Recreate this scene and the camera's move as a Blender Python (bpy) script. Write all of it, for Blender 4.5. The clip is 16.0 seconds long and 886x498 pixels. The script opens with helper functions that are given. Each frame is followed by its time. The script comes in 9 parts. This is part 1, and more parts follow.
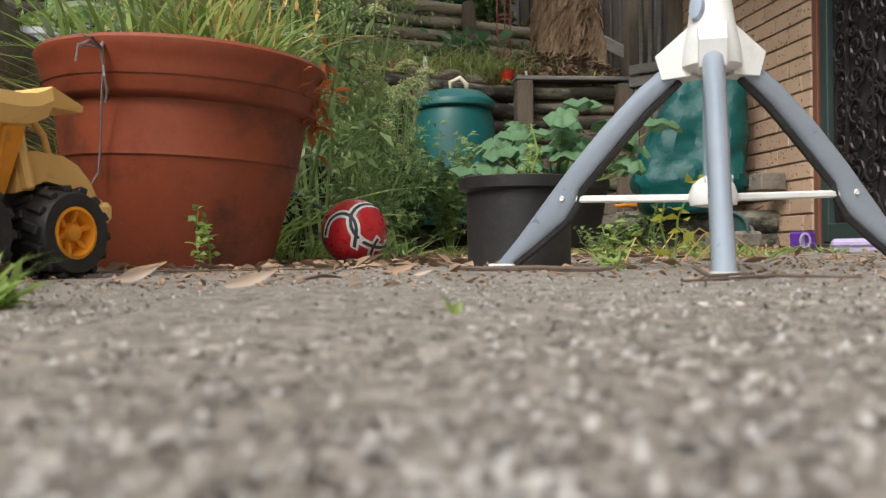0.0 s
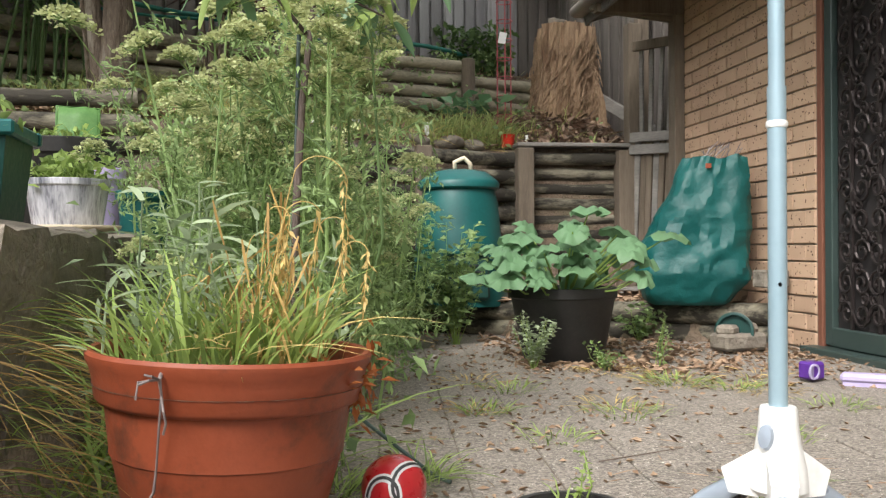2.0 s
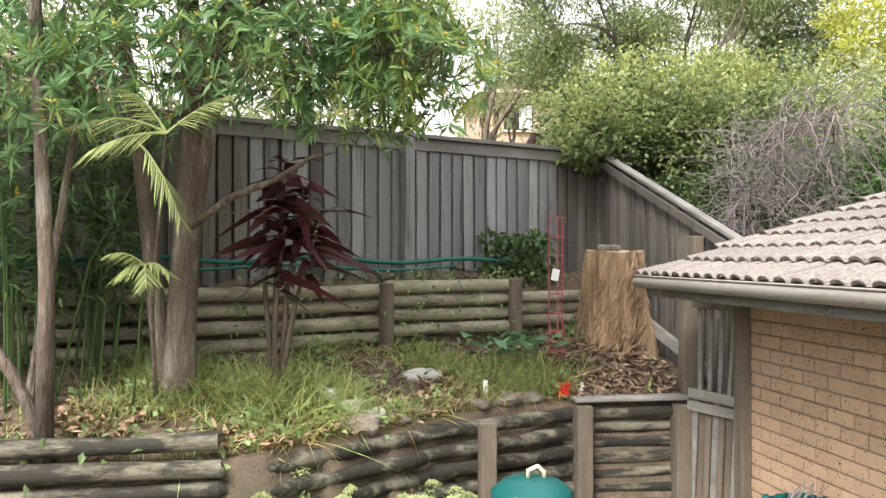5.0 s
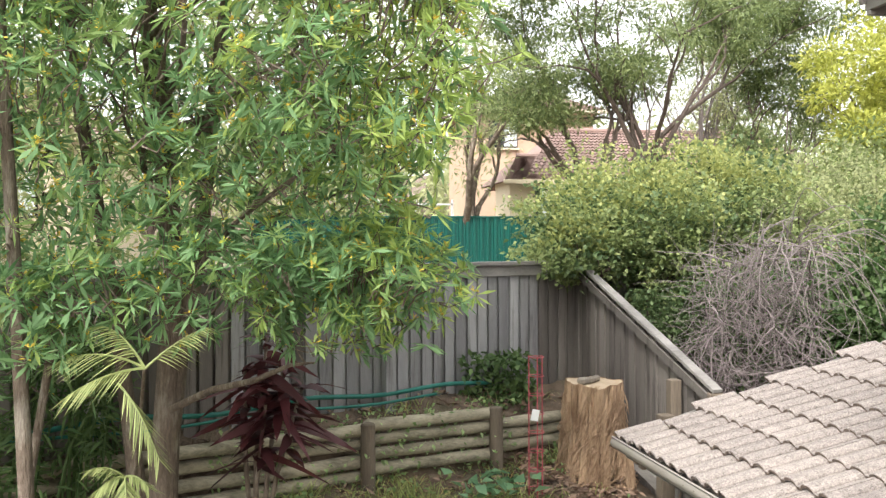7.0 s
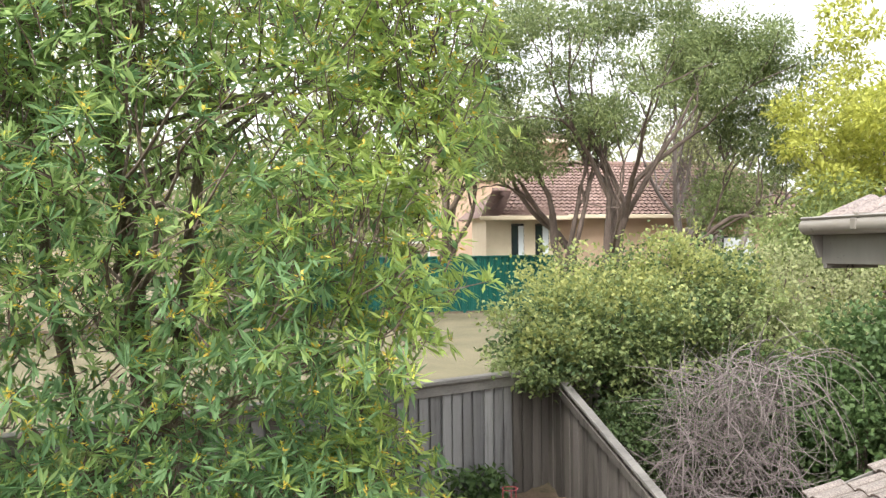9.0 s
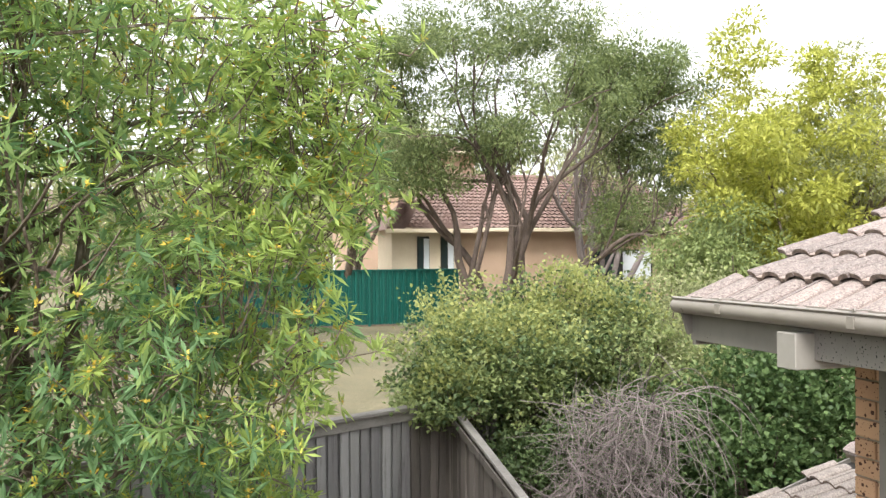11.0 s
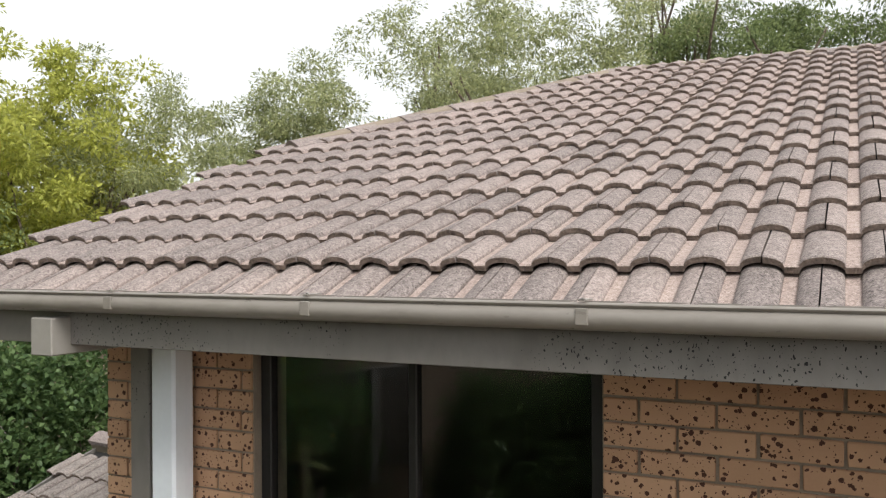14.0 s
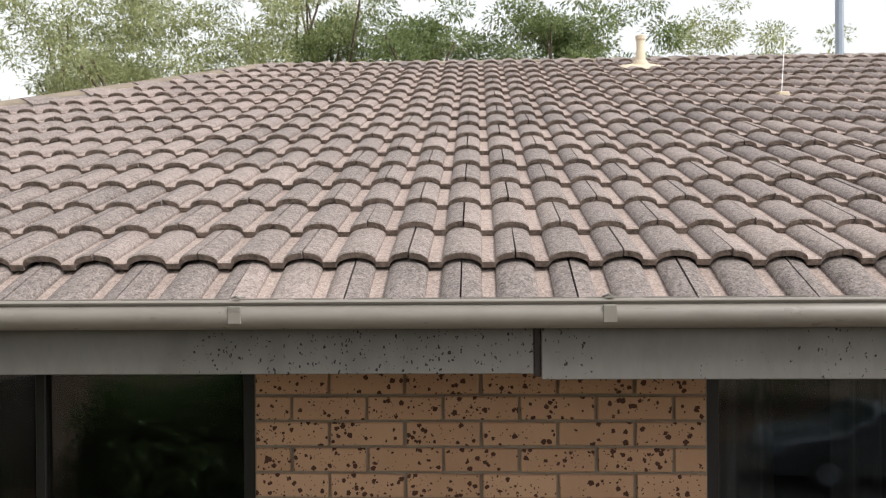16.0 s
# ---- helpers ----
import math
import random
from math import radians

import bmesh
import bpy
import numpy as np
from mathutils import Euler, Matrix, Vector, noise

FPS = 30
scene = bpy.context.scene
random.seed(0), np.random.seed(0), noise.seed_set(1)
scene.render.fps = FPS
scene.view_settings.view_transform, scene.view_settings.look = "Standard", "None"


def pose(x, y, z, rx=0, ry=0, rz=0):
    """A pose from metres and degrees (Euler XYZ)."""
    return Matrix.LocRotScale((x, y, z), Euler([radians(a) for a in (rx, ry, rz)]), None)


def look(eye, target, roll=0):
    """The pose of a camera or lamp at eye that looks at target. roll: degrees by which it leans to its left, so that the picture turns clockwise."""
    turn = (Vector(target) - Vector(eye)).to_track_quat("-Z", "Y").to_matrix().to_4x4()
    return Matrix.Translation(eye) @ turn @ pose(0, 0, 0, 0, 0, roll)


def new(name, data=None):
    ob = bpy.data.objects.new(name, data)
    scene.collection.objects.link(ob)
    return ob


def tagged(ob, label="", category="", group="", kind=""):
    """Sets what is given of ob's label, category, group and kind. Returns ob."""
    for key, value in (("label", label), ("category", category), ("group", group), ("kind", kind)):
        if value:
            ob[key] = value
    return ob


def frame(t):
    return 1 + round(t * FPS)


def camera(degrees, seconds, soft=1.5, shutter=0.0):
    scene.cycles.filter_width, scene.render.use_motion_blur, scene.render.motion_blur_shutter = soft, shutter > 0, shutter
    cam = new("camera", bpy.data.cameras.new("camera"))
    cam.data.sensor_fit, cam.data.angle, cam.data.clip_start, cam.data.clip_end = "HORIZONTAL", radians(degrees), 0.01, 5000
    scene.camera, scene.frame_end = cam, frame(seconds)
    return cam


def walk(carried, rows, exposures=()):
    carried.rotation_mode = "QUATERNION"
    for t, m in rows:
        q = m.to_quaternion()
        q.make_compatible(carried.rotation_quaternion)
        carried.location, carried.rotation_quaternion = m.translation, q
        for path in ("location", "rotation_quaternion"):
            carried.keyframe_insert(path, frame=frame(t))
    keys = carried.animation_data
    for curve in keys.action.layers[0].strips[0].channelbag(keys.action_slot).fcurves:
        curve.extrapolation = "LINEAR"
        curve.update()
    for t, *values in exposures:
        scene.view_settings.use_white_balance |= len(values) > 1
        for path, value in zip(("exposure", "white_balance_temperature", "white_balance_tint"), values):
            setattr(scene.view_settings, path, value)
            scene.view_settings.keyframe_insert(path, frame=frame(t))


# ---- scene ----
# camera
cam = camera(53.78, 16.0, soft=1.2)
# fixed focus past the patio, wide open
cam.data.dof.use_dof = True
cam.data.dof.focus_distance = 2.0
cam.data.dof.aperture_fstop = cam.data.lens / 2.4
PATH = [
    (0.0, pose(-0.483, 0.031, 0.028, 89.99, 0.69, -7.22)),
    (0.5, pose(-0.478, 0.014, 0.095, 90.00, 0.76, -7.39)),
    (1.0, pose(-0.484, 0.022, 0.164, 90.05, 0.68, -7.53)),
    (1.5, pose(-0.529, 0.043, 0.281, 90.07, 0.49, -7.75)),
    (2.0, pose(-0.580, 0.028, 0.515, 89.90, 0.35, -8.09)),
    (2.5, pose(-0.603, 0.057, 0.794, 90.06, 0.38, -8.27)),
    (3.0, pose(-0.694, 0.071, 1.115, 90.14, 0.46, -8.49)),
    (3.5, pose(-0.822, 0.117, 1.430, 90.33, 0.42, -8.62)),
    (4.0, pose(-1.040, 0.159, 1.704, 90.62, 0.29, -8.76)),
    (4.2, pose(-1.086, 0.166, 1.810, 90.79, 0.19, -8.78)),
    (6.3, pose(-1.110, 0.144, 3.163, 89.53, 0.15, -9.90)),
    (6.5, pose(-1.091, 0.128, 3.270, 89.51, 0.15, -9.87)),
    (7.0, pose(-1.067, 0.115, 3.515, 89.66, 0.20, -10.17)),
    (7.5, pose(-1.029, 0.113, 3.737, 89.94, 0.41, -10.47)),
    (8.0, pose(-1.030, 0.121, 3.992, 90.05, 0.57, -10.95)),
    (8.5, pose(-1.035, 0.092, 4.279, 89.97, 0.62, -11.32)),
    (8.7, pose(-1.039, 0.074, 4.399, 89.96, 0.63, -11.46)),
    (10.8, pose(-0.958, -0.047, 4.884, 90.16, 0.32, -16.10)),
    (11.0, pose(-0.964, -0.050, 4.879, 90.09, 0.31, -17.62)),
    (11.5, pose(-0.955, -0.046, 4.851, 90.07, 0.29, -21.37)),
    (12.0, pose(-0.942, -0.053, 4.833, 90.05, 0.31, -27.91)),
    (12.5, pose(-0.946, -0.056, 4.824, 90.03, 0.37, -35.71)),
    (13.0, pose(-0.934, -0.019, 4.819, 89.99, 0.37, -44.46)),
    (13.5, pose(-0.953, -0.010, 4.815, 90.01, 0.31, -54.34)),
    (14.0, pose(-0.985, 0.016, 4.808, 89.99, 0.31, -64.72)),
    (14.5, pose(-0.983, 0.036, 4.806, 89.95, 0.42, -75.99)),
    (15.0, pose(-0.964, 0.037, 4.807, 89.81, 0.47, -86.12)),
    (15.5, pose(-0.946, 0.048, 4.806, 89.75, 0.50, -87.33)),
    (16.0, pose(-0.944, 0.048, 4.804, 89.68, 0.46, -87.67)),
]
walk(cam, PATH, exposures=[(0.0, 0.67), (1.0, 0.81), (2.0, 1.22), (3.0, 1.59), (3.5, 1.73), (4.2, 1.80), (6.5, 1.86), (7.0, 1.81), (8.7, 1.62), (11.0, 1.51), (12.0, 1.35), (12.5, 1.19), (13.0, 1.00), (14.0, 0.72), (15.0, 0.66), (16.0, 0.67)])

# daylight under a thin bright overcast
world = bpy.data.worlds.new("world")
scene.world = world
world.use_nodes = True
wn, wl = world.node_tree.nodes, world.node_tree.links
wn.clear()
sky = wn.new("ShaderNodeTexSky")
sky.sky_type, sky.sun_disc = "NISHITA", False
sky.sun_elevation, sky.sun_rotation = radians(45.5), radians(215.5)
sky.air_density, sky.dust_density, sky.ozone_density = 1.0, 4.0, 1.0
hsv = wn.new("ShaderNodeHueSaturation")
hsv.inputs["Saturation"].default_value = 0.22
bg = wn.new("ShaderNodeBackground")
bg.inputs["Strength"].default_value = 0.148
wo = wn.new("ShaderNodeOutputWorld")
wl.new(sky.outputs[0], hsv.inputs["Color"])
cloud = wn.new("ShaderNodeMix")
cloud.data_type = "RGBA"
cloud.inputs["Factor"].default_value = 0.5
cloud.inputs["B"].default_value = (5.5, 5.6, 5.7, 1)
wl.new(hsv.outputs[0], cloud.inputs["A"])
wl.new(cloud.outputs["Result"], bg.inputs["Color"])
wl.new(bg.outputs[0], wo.inputs["Surface"])
sun = bpy.data.lights.new("sun", "SUN")
sun.energy, sun.angle, sun.color = 1.5, radians(22), (1.0, 0.965, 0.92)
sun_ob = new("sun", sun)
sun_ob.matrix_world = look((0, 0, 30), (0 + 10, 0 + 14, 30 - 17.5))


# ---- materials ----
def material(name, c1, c2, scale=6.0, fine=60.0, rough=0.7, metal=0.0, bump=0.3, bump_scale=80.0, stain=None, stain_scale=2.5,
             stain_amount=0.5, island=0.0, piece=0.0, stretch=(1, 1, 1), spec=0.4, coat=0.0, local=False, translucent=0.0, bump_dist=0.004, stain_at=(0.52, 0.66)):
    """A two-scale noise material; c1 to c2 is its colour range, stain a third colour in patches."""
    m = bpy.data.materials.new(name)
    m.use_nodes = True
    n, k = m.node_tree.nodes, m.node_tree.links
    b = n["Principled BSDF"]
    if local:
        src = n.new("ShaderNodeTexCoord").outputs["Object"]
    else:
        src = n.new("ShaderNodeNewGeometry").outputs["Position"]
    mp = n.new("ShaderNodeMapping")
    mp.inputs["Scale"].default_value = stretch
    k.new(src, mp.inputs["Vector"])

    def noise_of(s, detail=6.0, r=0.6):
        t = n.new("ShaderNodeTexNoise")
        t.inputs["Scale"].default_value, t.inputs["Detail"].default_value, t.inputs["Roughness"].default_value = s, detail, r
        k.new(mp.outputs[0], t.inputs["Vector"])
        return t.outputs["Fac"]

    def math_of(op, a, c=None):
        t = n.new("ShaderNodeMath")
        t.operation = op
        for i, x in enumerate((a, c)):
            if x is None:
                continue
            if isinstance(x, (int, float)):
                t.inputs[i].default_value = x
            else:
                k.new(x, t.inputs[i])
        return t.outputs[0]

    big, small = noise_of(scale), noise_of(fine, 3.0)
    fac = math_of("ADD", math_of("MULTIPLY", big, 0.65), math_of("MULTIPLY", small, 0.35))
    fac = math_of("MULTIPLY_ADD", math_of("SUBTRACT", fac, 0.5), 2.4)
    n[fac.node.name].inputs[2].default_value = 0.5
    if island:
        g = n.new("ShaderNodeNewGeometry").outputs["Random Per Island"]
        fac = math_of("ADD", math_of("MULTIPLY", fac, 1 - island), math_of("MULTIPLY", g, island))
    if piece:
        o = n.new("ShaderNodeObjectInfo").outputs["Random"]
        fac = math_of("ADD", math_of("MULTIPLY", fac, 1 - piece), math_of("MULTIPLY", o, piece))
    ramp = n.new("ShaderNodeMix")
    ramp.data_type, ramp.clamp_factor = "RGBA", True
    ramp.inputs["A"].default_value, ramp.inputs["B"].default_value = (*c1, 1), (*c2, 1)
    k.new(fac, ramp.inputs["Factor"])
    colour = ramp.outputs["Result"]
    if stain:
        s = noise_of(stain_scale, 8.0, 0.7)
        r = n.new("ShaderNodeValToRGB")
        r.color_ramp.elements[0].position, r.color_ramp.elements[1].position = stain_at
        k.new(s, r.inputs[0])
        mix = n.new("ShaderNodeMix")
        mix.data_type = "RGBA"
        mix.inputs["B"].default_value = (*stain, 1)
        k.new(math_of("MULTIPLY", r.outputs[0], stain_amount), mix.inputs["Factor"])
        k.new(colour, mix.inputs["A"])
        colour = mix.outputs["Result"]
    k.new(colour, b.inputs["Base Color"])
    b.inputs["Metallic"].default_value = metal
    b.inputs["Specular IOR Level"].default_value = spec
    b.inputs["Coat Weight"].default_value = coat
    k.new(math_of("ADD", math_of("MULTIPLY", math_of("SUBTRACT", small, 0.5), 0.3), rough), b.inputs["Roughness"])
    if bump:
        bp = n.new("ShaderNodeBump")
        bp.inputs["Strength"].default_value, bp.inputs["Distance"].default_value = bump, bump_dist
        k.new(noise_of(bump_scale, 5.0), bp.inputs["Height"])
        k.new(bp.outputs[0], b.inputs["Normal"])
    if translucent:
        tr = n.new("ShaderNodeBsdfTranslucent")
        k.new(colour, tr.inputs["Color"])
        ms = n.new("ShaderNodeMixShader")
        ms.inputs[0].default_value = translucent
        k.new(b.outputs[0], ms.inputs[1])
        k.new(tr.outputs[0], ms.inputs[2])
        k.new(ms.outputs[0], n["Material Output"].inputs["Surface"])
    return m


def leafy(name, c1, c2, rough=0.5, tr=0.35, spec=0.35, low=0.72, high=1.22):
    c1, c2 = [low * v for v in c1], [high * v for v in c2]
    return material(name, c1, c2, scale=1.5, fine=8.0, rough=rough, bump=0, island=0.6, translucent=tr, spec=spec)


def brick_spots(m, spot=(0.062, 0.024, 0.014), scale=50.0, size=0.6, stretch=(1, 1, 1), patch=0.0):
    """Iron spots burnt into the brick face: round cells of many sizes with ragged edges."""
    n, k = m.node_tree.nodes, m.node_tree.links
    b = n["Principled BSDF"]
    old = b.inputs["Base Color"].links[0].from_socket
    pos = n.new("ShaderNodeNewGeometry").outputs["Position"]
    wob = n.new("ShaderNodeTexNoise")
    wob.inputs["Scale"].default_value = 120.0
    k.new(pos, wob.inputs["Vector"])
    mixv = n.new("ShaderNodeVectorMath")
    mixv.operation = "MULTIPLY_ADD"
    mixv.inputs[1].default_value = (0.012, 0.012, 0.012)
    k.new(wob.outputs["Color"], mixv.inputs[0])
    k.new(pos, mixv.inputs[2])
    v = n.new("ShaderNodeTexVoronoi")
    v.inputs["Scale"].default_value = scale
    st = n.new("ShaderNodeVectorMath")
    st.operation = "MULTIPLY"
    st.inputs[1].default_value = stretch
    k.new(mixv.outputs[0], st.inputs[0])
    k.new(st.outputs[0], v.inputs["Vector"])
    sep = n.new("ShaderNodeSeparateColor")
    k.new(v.outputs["Color"], sep.inputs[0])
    p = n.new("ShaderNodeMath")
    p.operation = "POWER"
    p.inputs[1].default_value = 3.2
    k.new(sep.outputs[0], p.inputs[0])
    q = n.new("ShaderNodeMath")
    q.operation = "MULTIPLY"
    q.inputs[1].default_value = size
    k.new(p.outputs[0], q.inputs[0])
    if patch:
        pn = n.new("ShaderNodeTexNoise")
        pn.inputs["Scale"].default_value = patch
        k.new(pos, pn.inputs["Vector"])
        pr = n.new("ShaderNodeMapRange")
        pr.inputs["From Min"].default_value, pr.inputs["From Max"].default_value = 0.42, 0.6
        k.new(pn.outputs["Fac"], pr.inputs[0])
        q2 = n.new("ShaderNodeMath")
        q2.operation = "MULTIPLY"
        k.new(q.outputs[0], q2.inputs[0])
        k.new(pr.outputs[0], q2.inputs[1])
        q = q2
    c = n.new("ShaderNodeMath")
    c.operation = "LESS_THAN"
    k.new(v.outputs["Distance"], c.inputs[0])
    k.new(q.outputs[0], c.inputs[1])
    mix = n.new("ShaderNodeMix")
    mix.data_type = "RGBA"
    mix.inputs["B"].default_value = (*spot, 1)
    k.new(c.outputs[0], mix.inputs["Factor"])
    k.new(old, mix.inputs["A"])
    k.new(mix.outputs["Result"], b.inputs["Base Color"])
    return m


def speckle(m, dark, light, scale, amount=0.5):
    """Fine aggregate: single grains darker or lighter than the paste."""
    n, k = m.node_tree.nodes, m.node_tree.links
    b = n["Principled BSDF"]
    old = b.inputs["Base Color"].links[0].from_socket
    pos = n.new("ShaderNodeNewGeometry").outputs["Position"]
    v = n.new("ShaderNodeTexVoronoi")
    v.inputs["Scale"].default_value = scale
    k.new(pos, v.inputs["Vector"])
    sep = n.new("ShaderNodeSeparateColor")
    k.new(v.outputs["Color"], sep.inputs[0])
    ramp = n.new("ShaderNodeValToRGB")
    e = ramp.color_ramp.elements
    e[0].position, e[0].color = 0.0, (*dark, 1)
    e[1].position, e[1].color = 1.0, (*light, 1)
    k.new(sep.outputs[0], ramp.inputs[0])
    mix = n.new("ShaderNodeMix")
    mix.data_type = "RGBA"
    mix.inputs["Factor"].default_value = amount
    k.new(old, mix.inputs["A"])
    k.new(ramp.outputs[0], mix.inputs["B"])
    k.new(mix.outputs["Result"], b.inputs["Base Color"])
    return m


def glass_pane(name):
    m = bpy.data.materials.new(name)
    m.use_nodes = True
    b = m.node_tree.nodes["Principled BSDF"]
    b.inputs["Base Color"].default_value = (0.9, 0.95, 0.93, 1)
    b.inputs["Roughness"].default_value = 0.02
    b.inputs["Transmission Weight"].default_value = 1.0
    b.inputs["IOR"].default_value = 1.5
    return m


M_PAVER = material("paver_concrete", (0.074, 0.064, 0.055), (0.262, 0.228, 0.194), 5, 170, 0.9, bump=0.8, bump_scale=260, stain=(0.08, 0.07, 0.055), stain_scale=3.0, stain_amount=0.75, piece=0.25, bump_dist=0.003)
speckle(M_PAVER, (0.04, 0.036, 0.032), (0.52, 0.46, 0.4), 520.0, 0.45)
speckle(M_PAVER, (0.03, 0.028, 0.026), (0.62, 0.54, 0.46), 150.0, 0.34)
brick_spots(M_PAVER, (0.62, 0.57, 0.5), 110.0, 0.34)
brick_spots(M_PAVER, (0.025, 0.022, 0.02), 140.0, 0.3)
M_JOINT = material("joint_dirt", (0.12, 0.098, 0.075), (0.24, 0.195, 0.15), 12, 90, 0.95, bump=0.6, bump_scale=160, stain=(0.07, 0.09, 0.03), stain_scale=6)
M_SOIL = material("soil_mulch", (0.075, 0.055, 0.04), (0.26, 0.19, 0.135), 7, 50, 0.95, bump=0.9, bump_scale=60, stain=(0.06, 0.075, 0.03), stain_scale=1.2, bump_dist=0.03)
M_LAWN = material("lawn_ground", (0.11, 0.105, 0.06), (0.24, 0.205, 0.13), 0.8, 12, 0.95, bump=0.8, bump_scale=20, bump_dist=0.04)
M_BRICK = brick_spots(brick_spots(material("brick_tan", (0.36, 0.21, 0.125), (0.5, 0.315, 0.195), 5, 130, 0.85, bump=0.35, bump_scale=200, piece=0.45, bump_dist=0.002), scale=52.0, size=0.5), scale=108.0, size=0.34)
M_BRICK_LOW = brick_spots(material("brick_pale_tan", (0.42, 0.28, 0.19), (0.58, 0.4, 0.275), 5, 130, 0.85, bump=0.35, bump_scale=200, piece=0.45, bump_dist=0.002), scale=54.0, size=0.3)
M_MORTAR = material("mortar", (0.19, 0.155, 0.12), (0.3, 0.25, 0.19), 8, 120, 0.95, bump=0.5, bump_scale=200)
M_TILE = material("concrete_roof_tile", (0.055, 0.048, 0.05), (0.33, 0.262, 0.238), 3, 190, 0.88, bump=0.8, bump_scale=200, stain=(0.075, 0.064, 0.058), stain_scale=7, stain_amount=0.5, piece=0.6, bump_dist=0.003)
M_TILE_OLD = material("grey_concrete_roof_tile", (0.06, 0.054, 0.05), (0.255, 0.225, 0.2), 3, 190, 0.9, bump=0.8, bump_scale=200, stain=(0.05, 0.045, 0.04), stain_scale=7, stain_amount=0.6, piece=0.5, bump_dist=0.003)
M_TILE_FAR = material("concrete_roof_tile_field", (0.09, 0.07, 0.068), (0.37, 0.285, 0.255), 3, 190, 0.88, bump=0.8, bump_scale=200, stain=(0.09, 0.075, 0.068), stain_scale=7, stain_amount=0.5, island=0.55, bump_dist=0.003)
M_TILE_PAN = material("tile_pan_washed", (0.24, 0.17, 0.145), (0.48, 0.37, 0.32), 5, 150, 0.9, bump=0.5, bump_scale=240, bump_dist=0.002, piece=0.45)
# rough lip concrete, darkened with the shade under each tile's front edge
M_TILE_LIP = material("tile_lip_shaded", (0.04, 0.031, 0.026), (0.3, 0.23, 0.19), 34, 150, 0.95, bump=1.0, bump_scale=110, bump_dist=0.01)
for _m in (M_TILE, M_TILE_OLD, M_TILE_FAR, M_TILE_PAN):
    speckle(_m, (0.03, 0.024, 0.022), (0.6, 0.5, 0.46), 230.0, 0.32)
    speckle(_m, (0.04, 0.034, 0.03), (0.62, 0.55, 0.5), 95.0, 0.16)
M_GUTTER = material("gutter_paint_taupe", (0.19, 0.172, 0.15), (0.26, 0.238, 0.21), 2, 40, 0.33, bump=0.05, stain=(0.12, 0.1, 0.085), stain_scale=6, stain_amount=0.35, stretch=(1, 0.3, 1))
M_FASCIA = material("fascia_paint", (0.135, 0.126, 0.113), (0.2, 0.188, 0.172), 2, 40, 0.55, bump=0.15, bump_scale=60, stain=(0.02, 0.02, 0.018), stain_scale=5, stain_amount=0.25, stretch=(1, 1, 0.45))
brick_spots(M_FASCIA, (0.008, 0.008, 0.008), 125.0, 0.58, (1, 1, 0.55), 1.9)
M_SOFFIT = material("soffit_paint", (0.45, 0.42, 0.37), (0.55, 0.52, 0.47), 2, 40, 0.8, bump=0.1)
M_BEAM = material("beam_paint", (0.22, 0.207, 0.184), (0.28, 0.265, 0.24), 3, 40, 0.55, bump=0.1, bump_scale=60)
M_TERRA = material("terracotta_plastic", (0.2, 0.043, 0.018), (0.29, 0.07, 0.03), 4, 60, 0.48, bump=0.15, bump_scale=120, stain=(0.06, 0.024, 0.015), stain_scale=5, stain_amount=0.8)
M_YELLOW = material("orange_yellow_plastic", (0.78, 0.27, 0.012), (0.86, 0.36, 0.025), 6, 60, 0.4, bump=0.05, stain=(0.35, 0.15, 0.03), stain_scale=16, stain_amount=0.5)
M_PALEYEL = material("faded_yellow_plastic", (0.80, 0.47, 0.13), (0.87, 0.58, 0.22), 6, 60, 0.5, bump=0.05, stain=(0.45, 0.25, 0.08), stain_scale=18, stain_amount=0.4)
M_TYRE = material("black_tyre_plastic", (0.012, 0.012, 0.012), (0.04, 0.038, 0.036), 12, 80, 0.55, bump=0.2)
M_BLACKPOT = material("black_plastic", (0.012, 0.012, 0.012), (0.035, 0.033, 0.032), 8, 180, 0.5, bump=0.15, stain=(0.12, 0.1, 0.08), stain_scale=60, stain_amount=0.12)
M_RED = material("red_ball_leatherette", (0.42, 0.012, 0.02), (0.52, 0.025, 0.03), 10, 60, 0.3, bump=0.05, coat=0.3, stain=(0.3, 0.08, 0.03), stain_scale=14, stain_amount=0.5)
M_WHITE = material("white_plastic", (0.72, 0.72, 0.7), (0.8, 0.8, 0.78), 5, 40, 0.4, bump=0.03, stain=(0.5, 0.48, 0.42), stain_scale=18, stain_amount=0.3)
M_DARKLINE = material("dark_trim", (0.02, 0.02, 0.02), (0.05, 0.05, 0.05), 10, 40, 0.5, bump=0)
M_LEG = material("silver_grey_plastic", (0.30, 0.35, 0.42), (0.37, 0.42, 0.49), 4, 60, 0.33, metal=0.3, bump=0.03)
M_POLE = material("pale_blue_steel", (0.26, 0.37, 0.43), (0.32, 0.43, 0.49), 4, 60, 0.35, metal=0.2, bump=0.02)
M_ARM = material("pale_grey_plastic", (0.20, 0.23, 0.26), (0.26, 0.29, 0.32), 4, 60, 0.4, bump=0.02)
M_TARP = material("green_woven_bag", (0.0, 0.052, 0.05), (0.005, 0.1, 0.092), 3, 90, 0.5, bump=0.6, bump_scale=13, bump_dist=0.014)
M_BIN = material("green_bin_plastic", (0.004, 0.07, 0.068), (0.012, 0.12, 0.115), 3, 60, 0.42, bump=0.1)
M_BINDARK = material("dark_green_plastic", (0.004, 0.035, 0.03), (0.01, 0.06, 0.05), 3, 60, 0.45, bump=0.1)
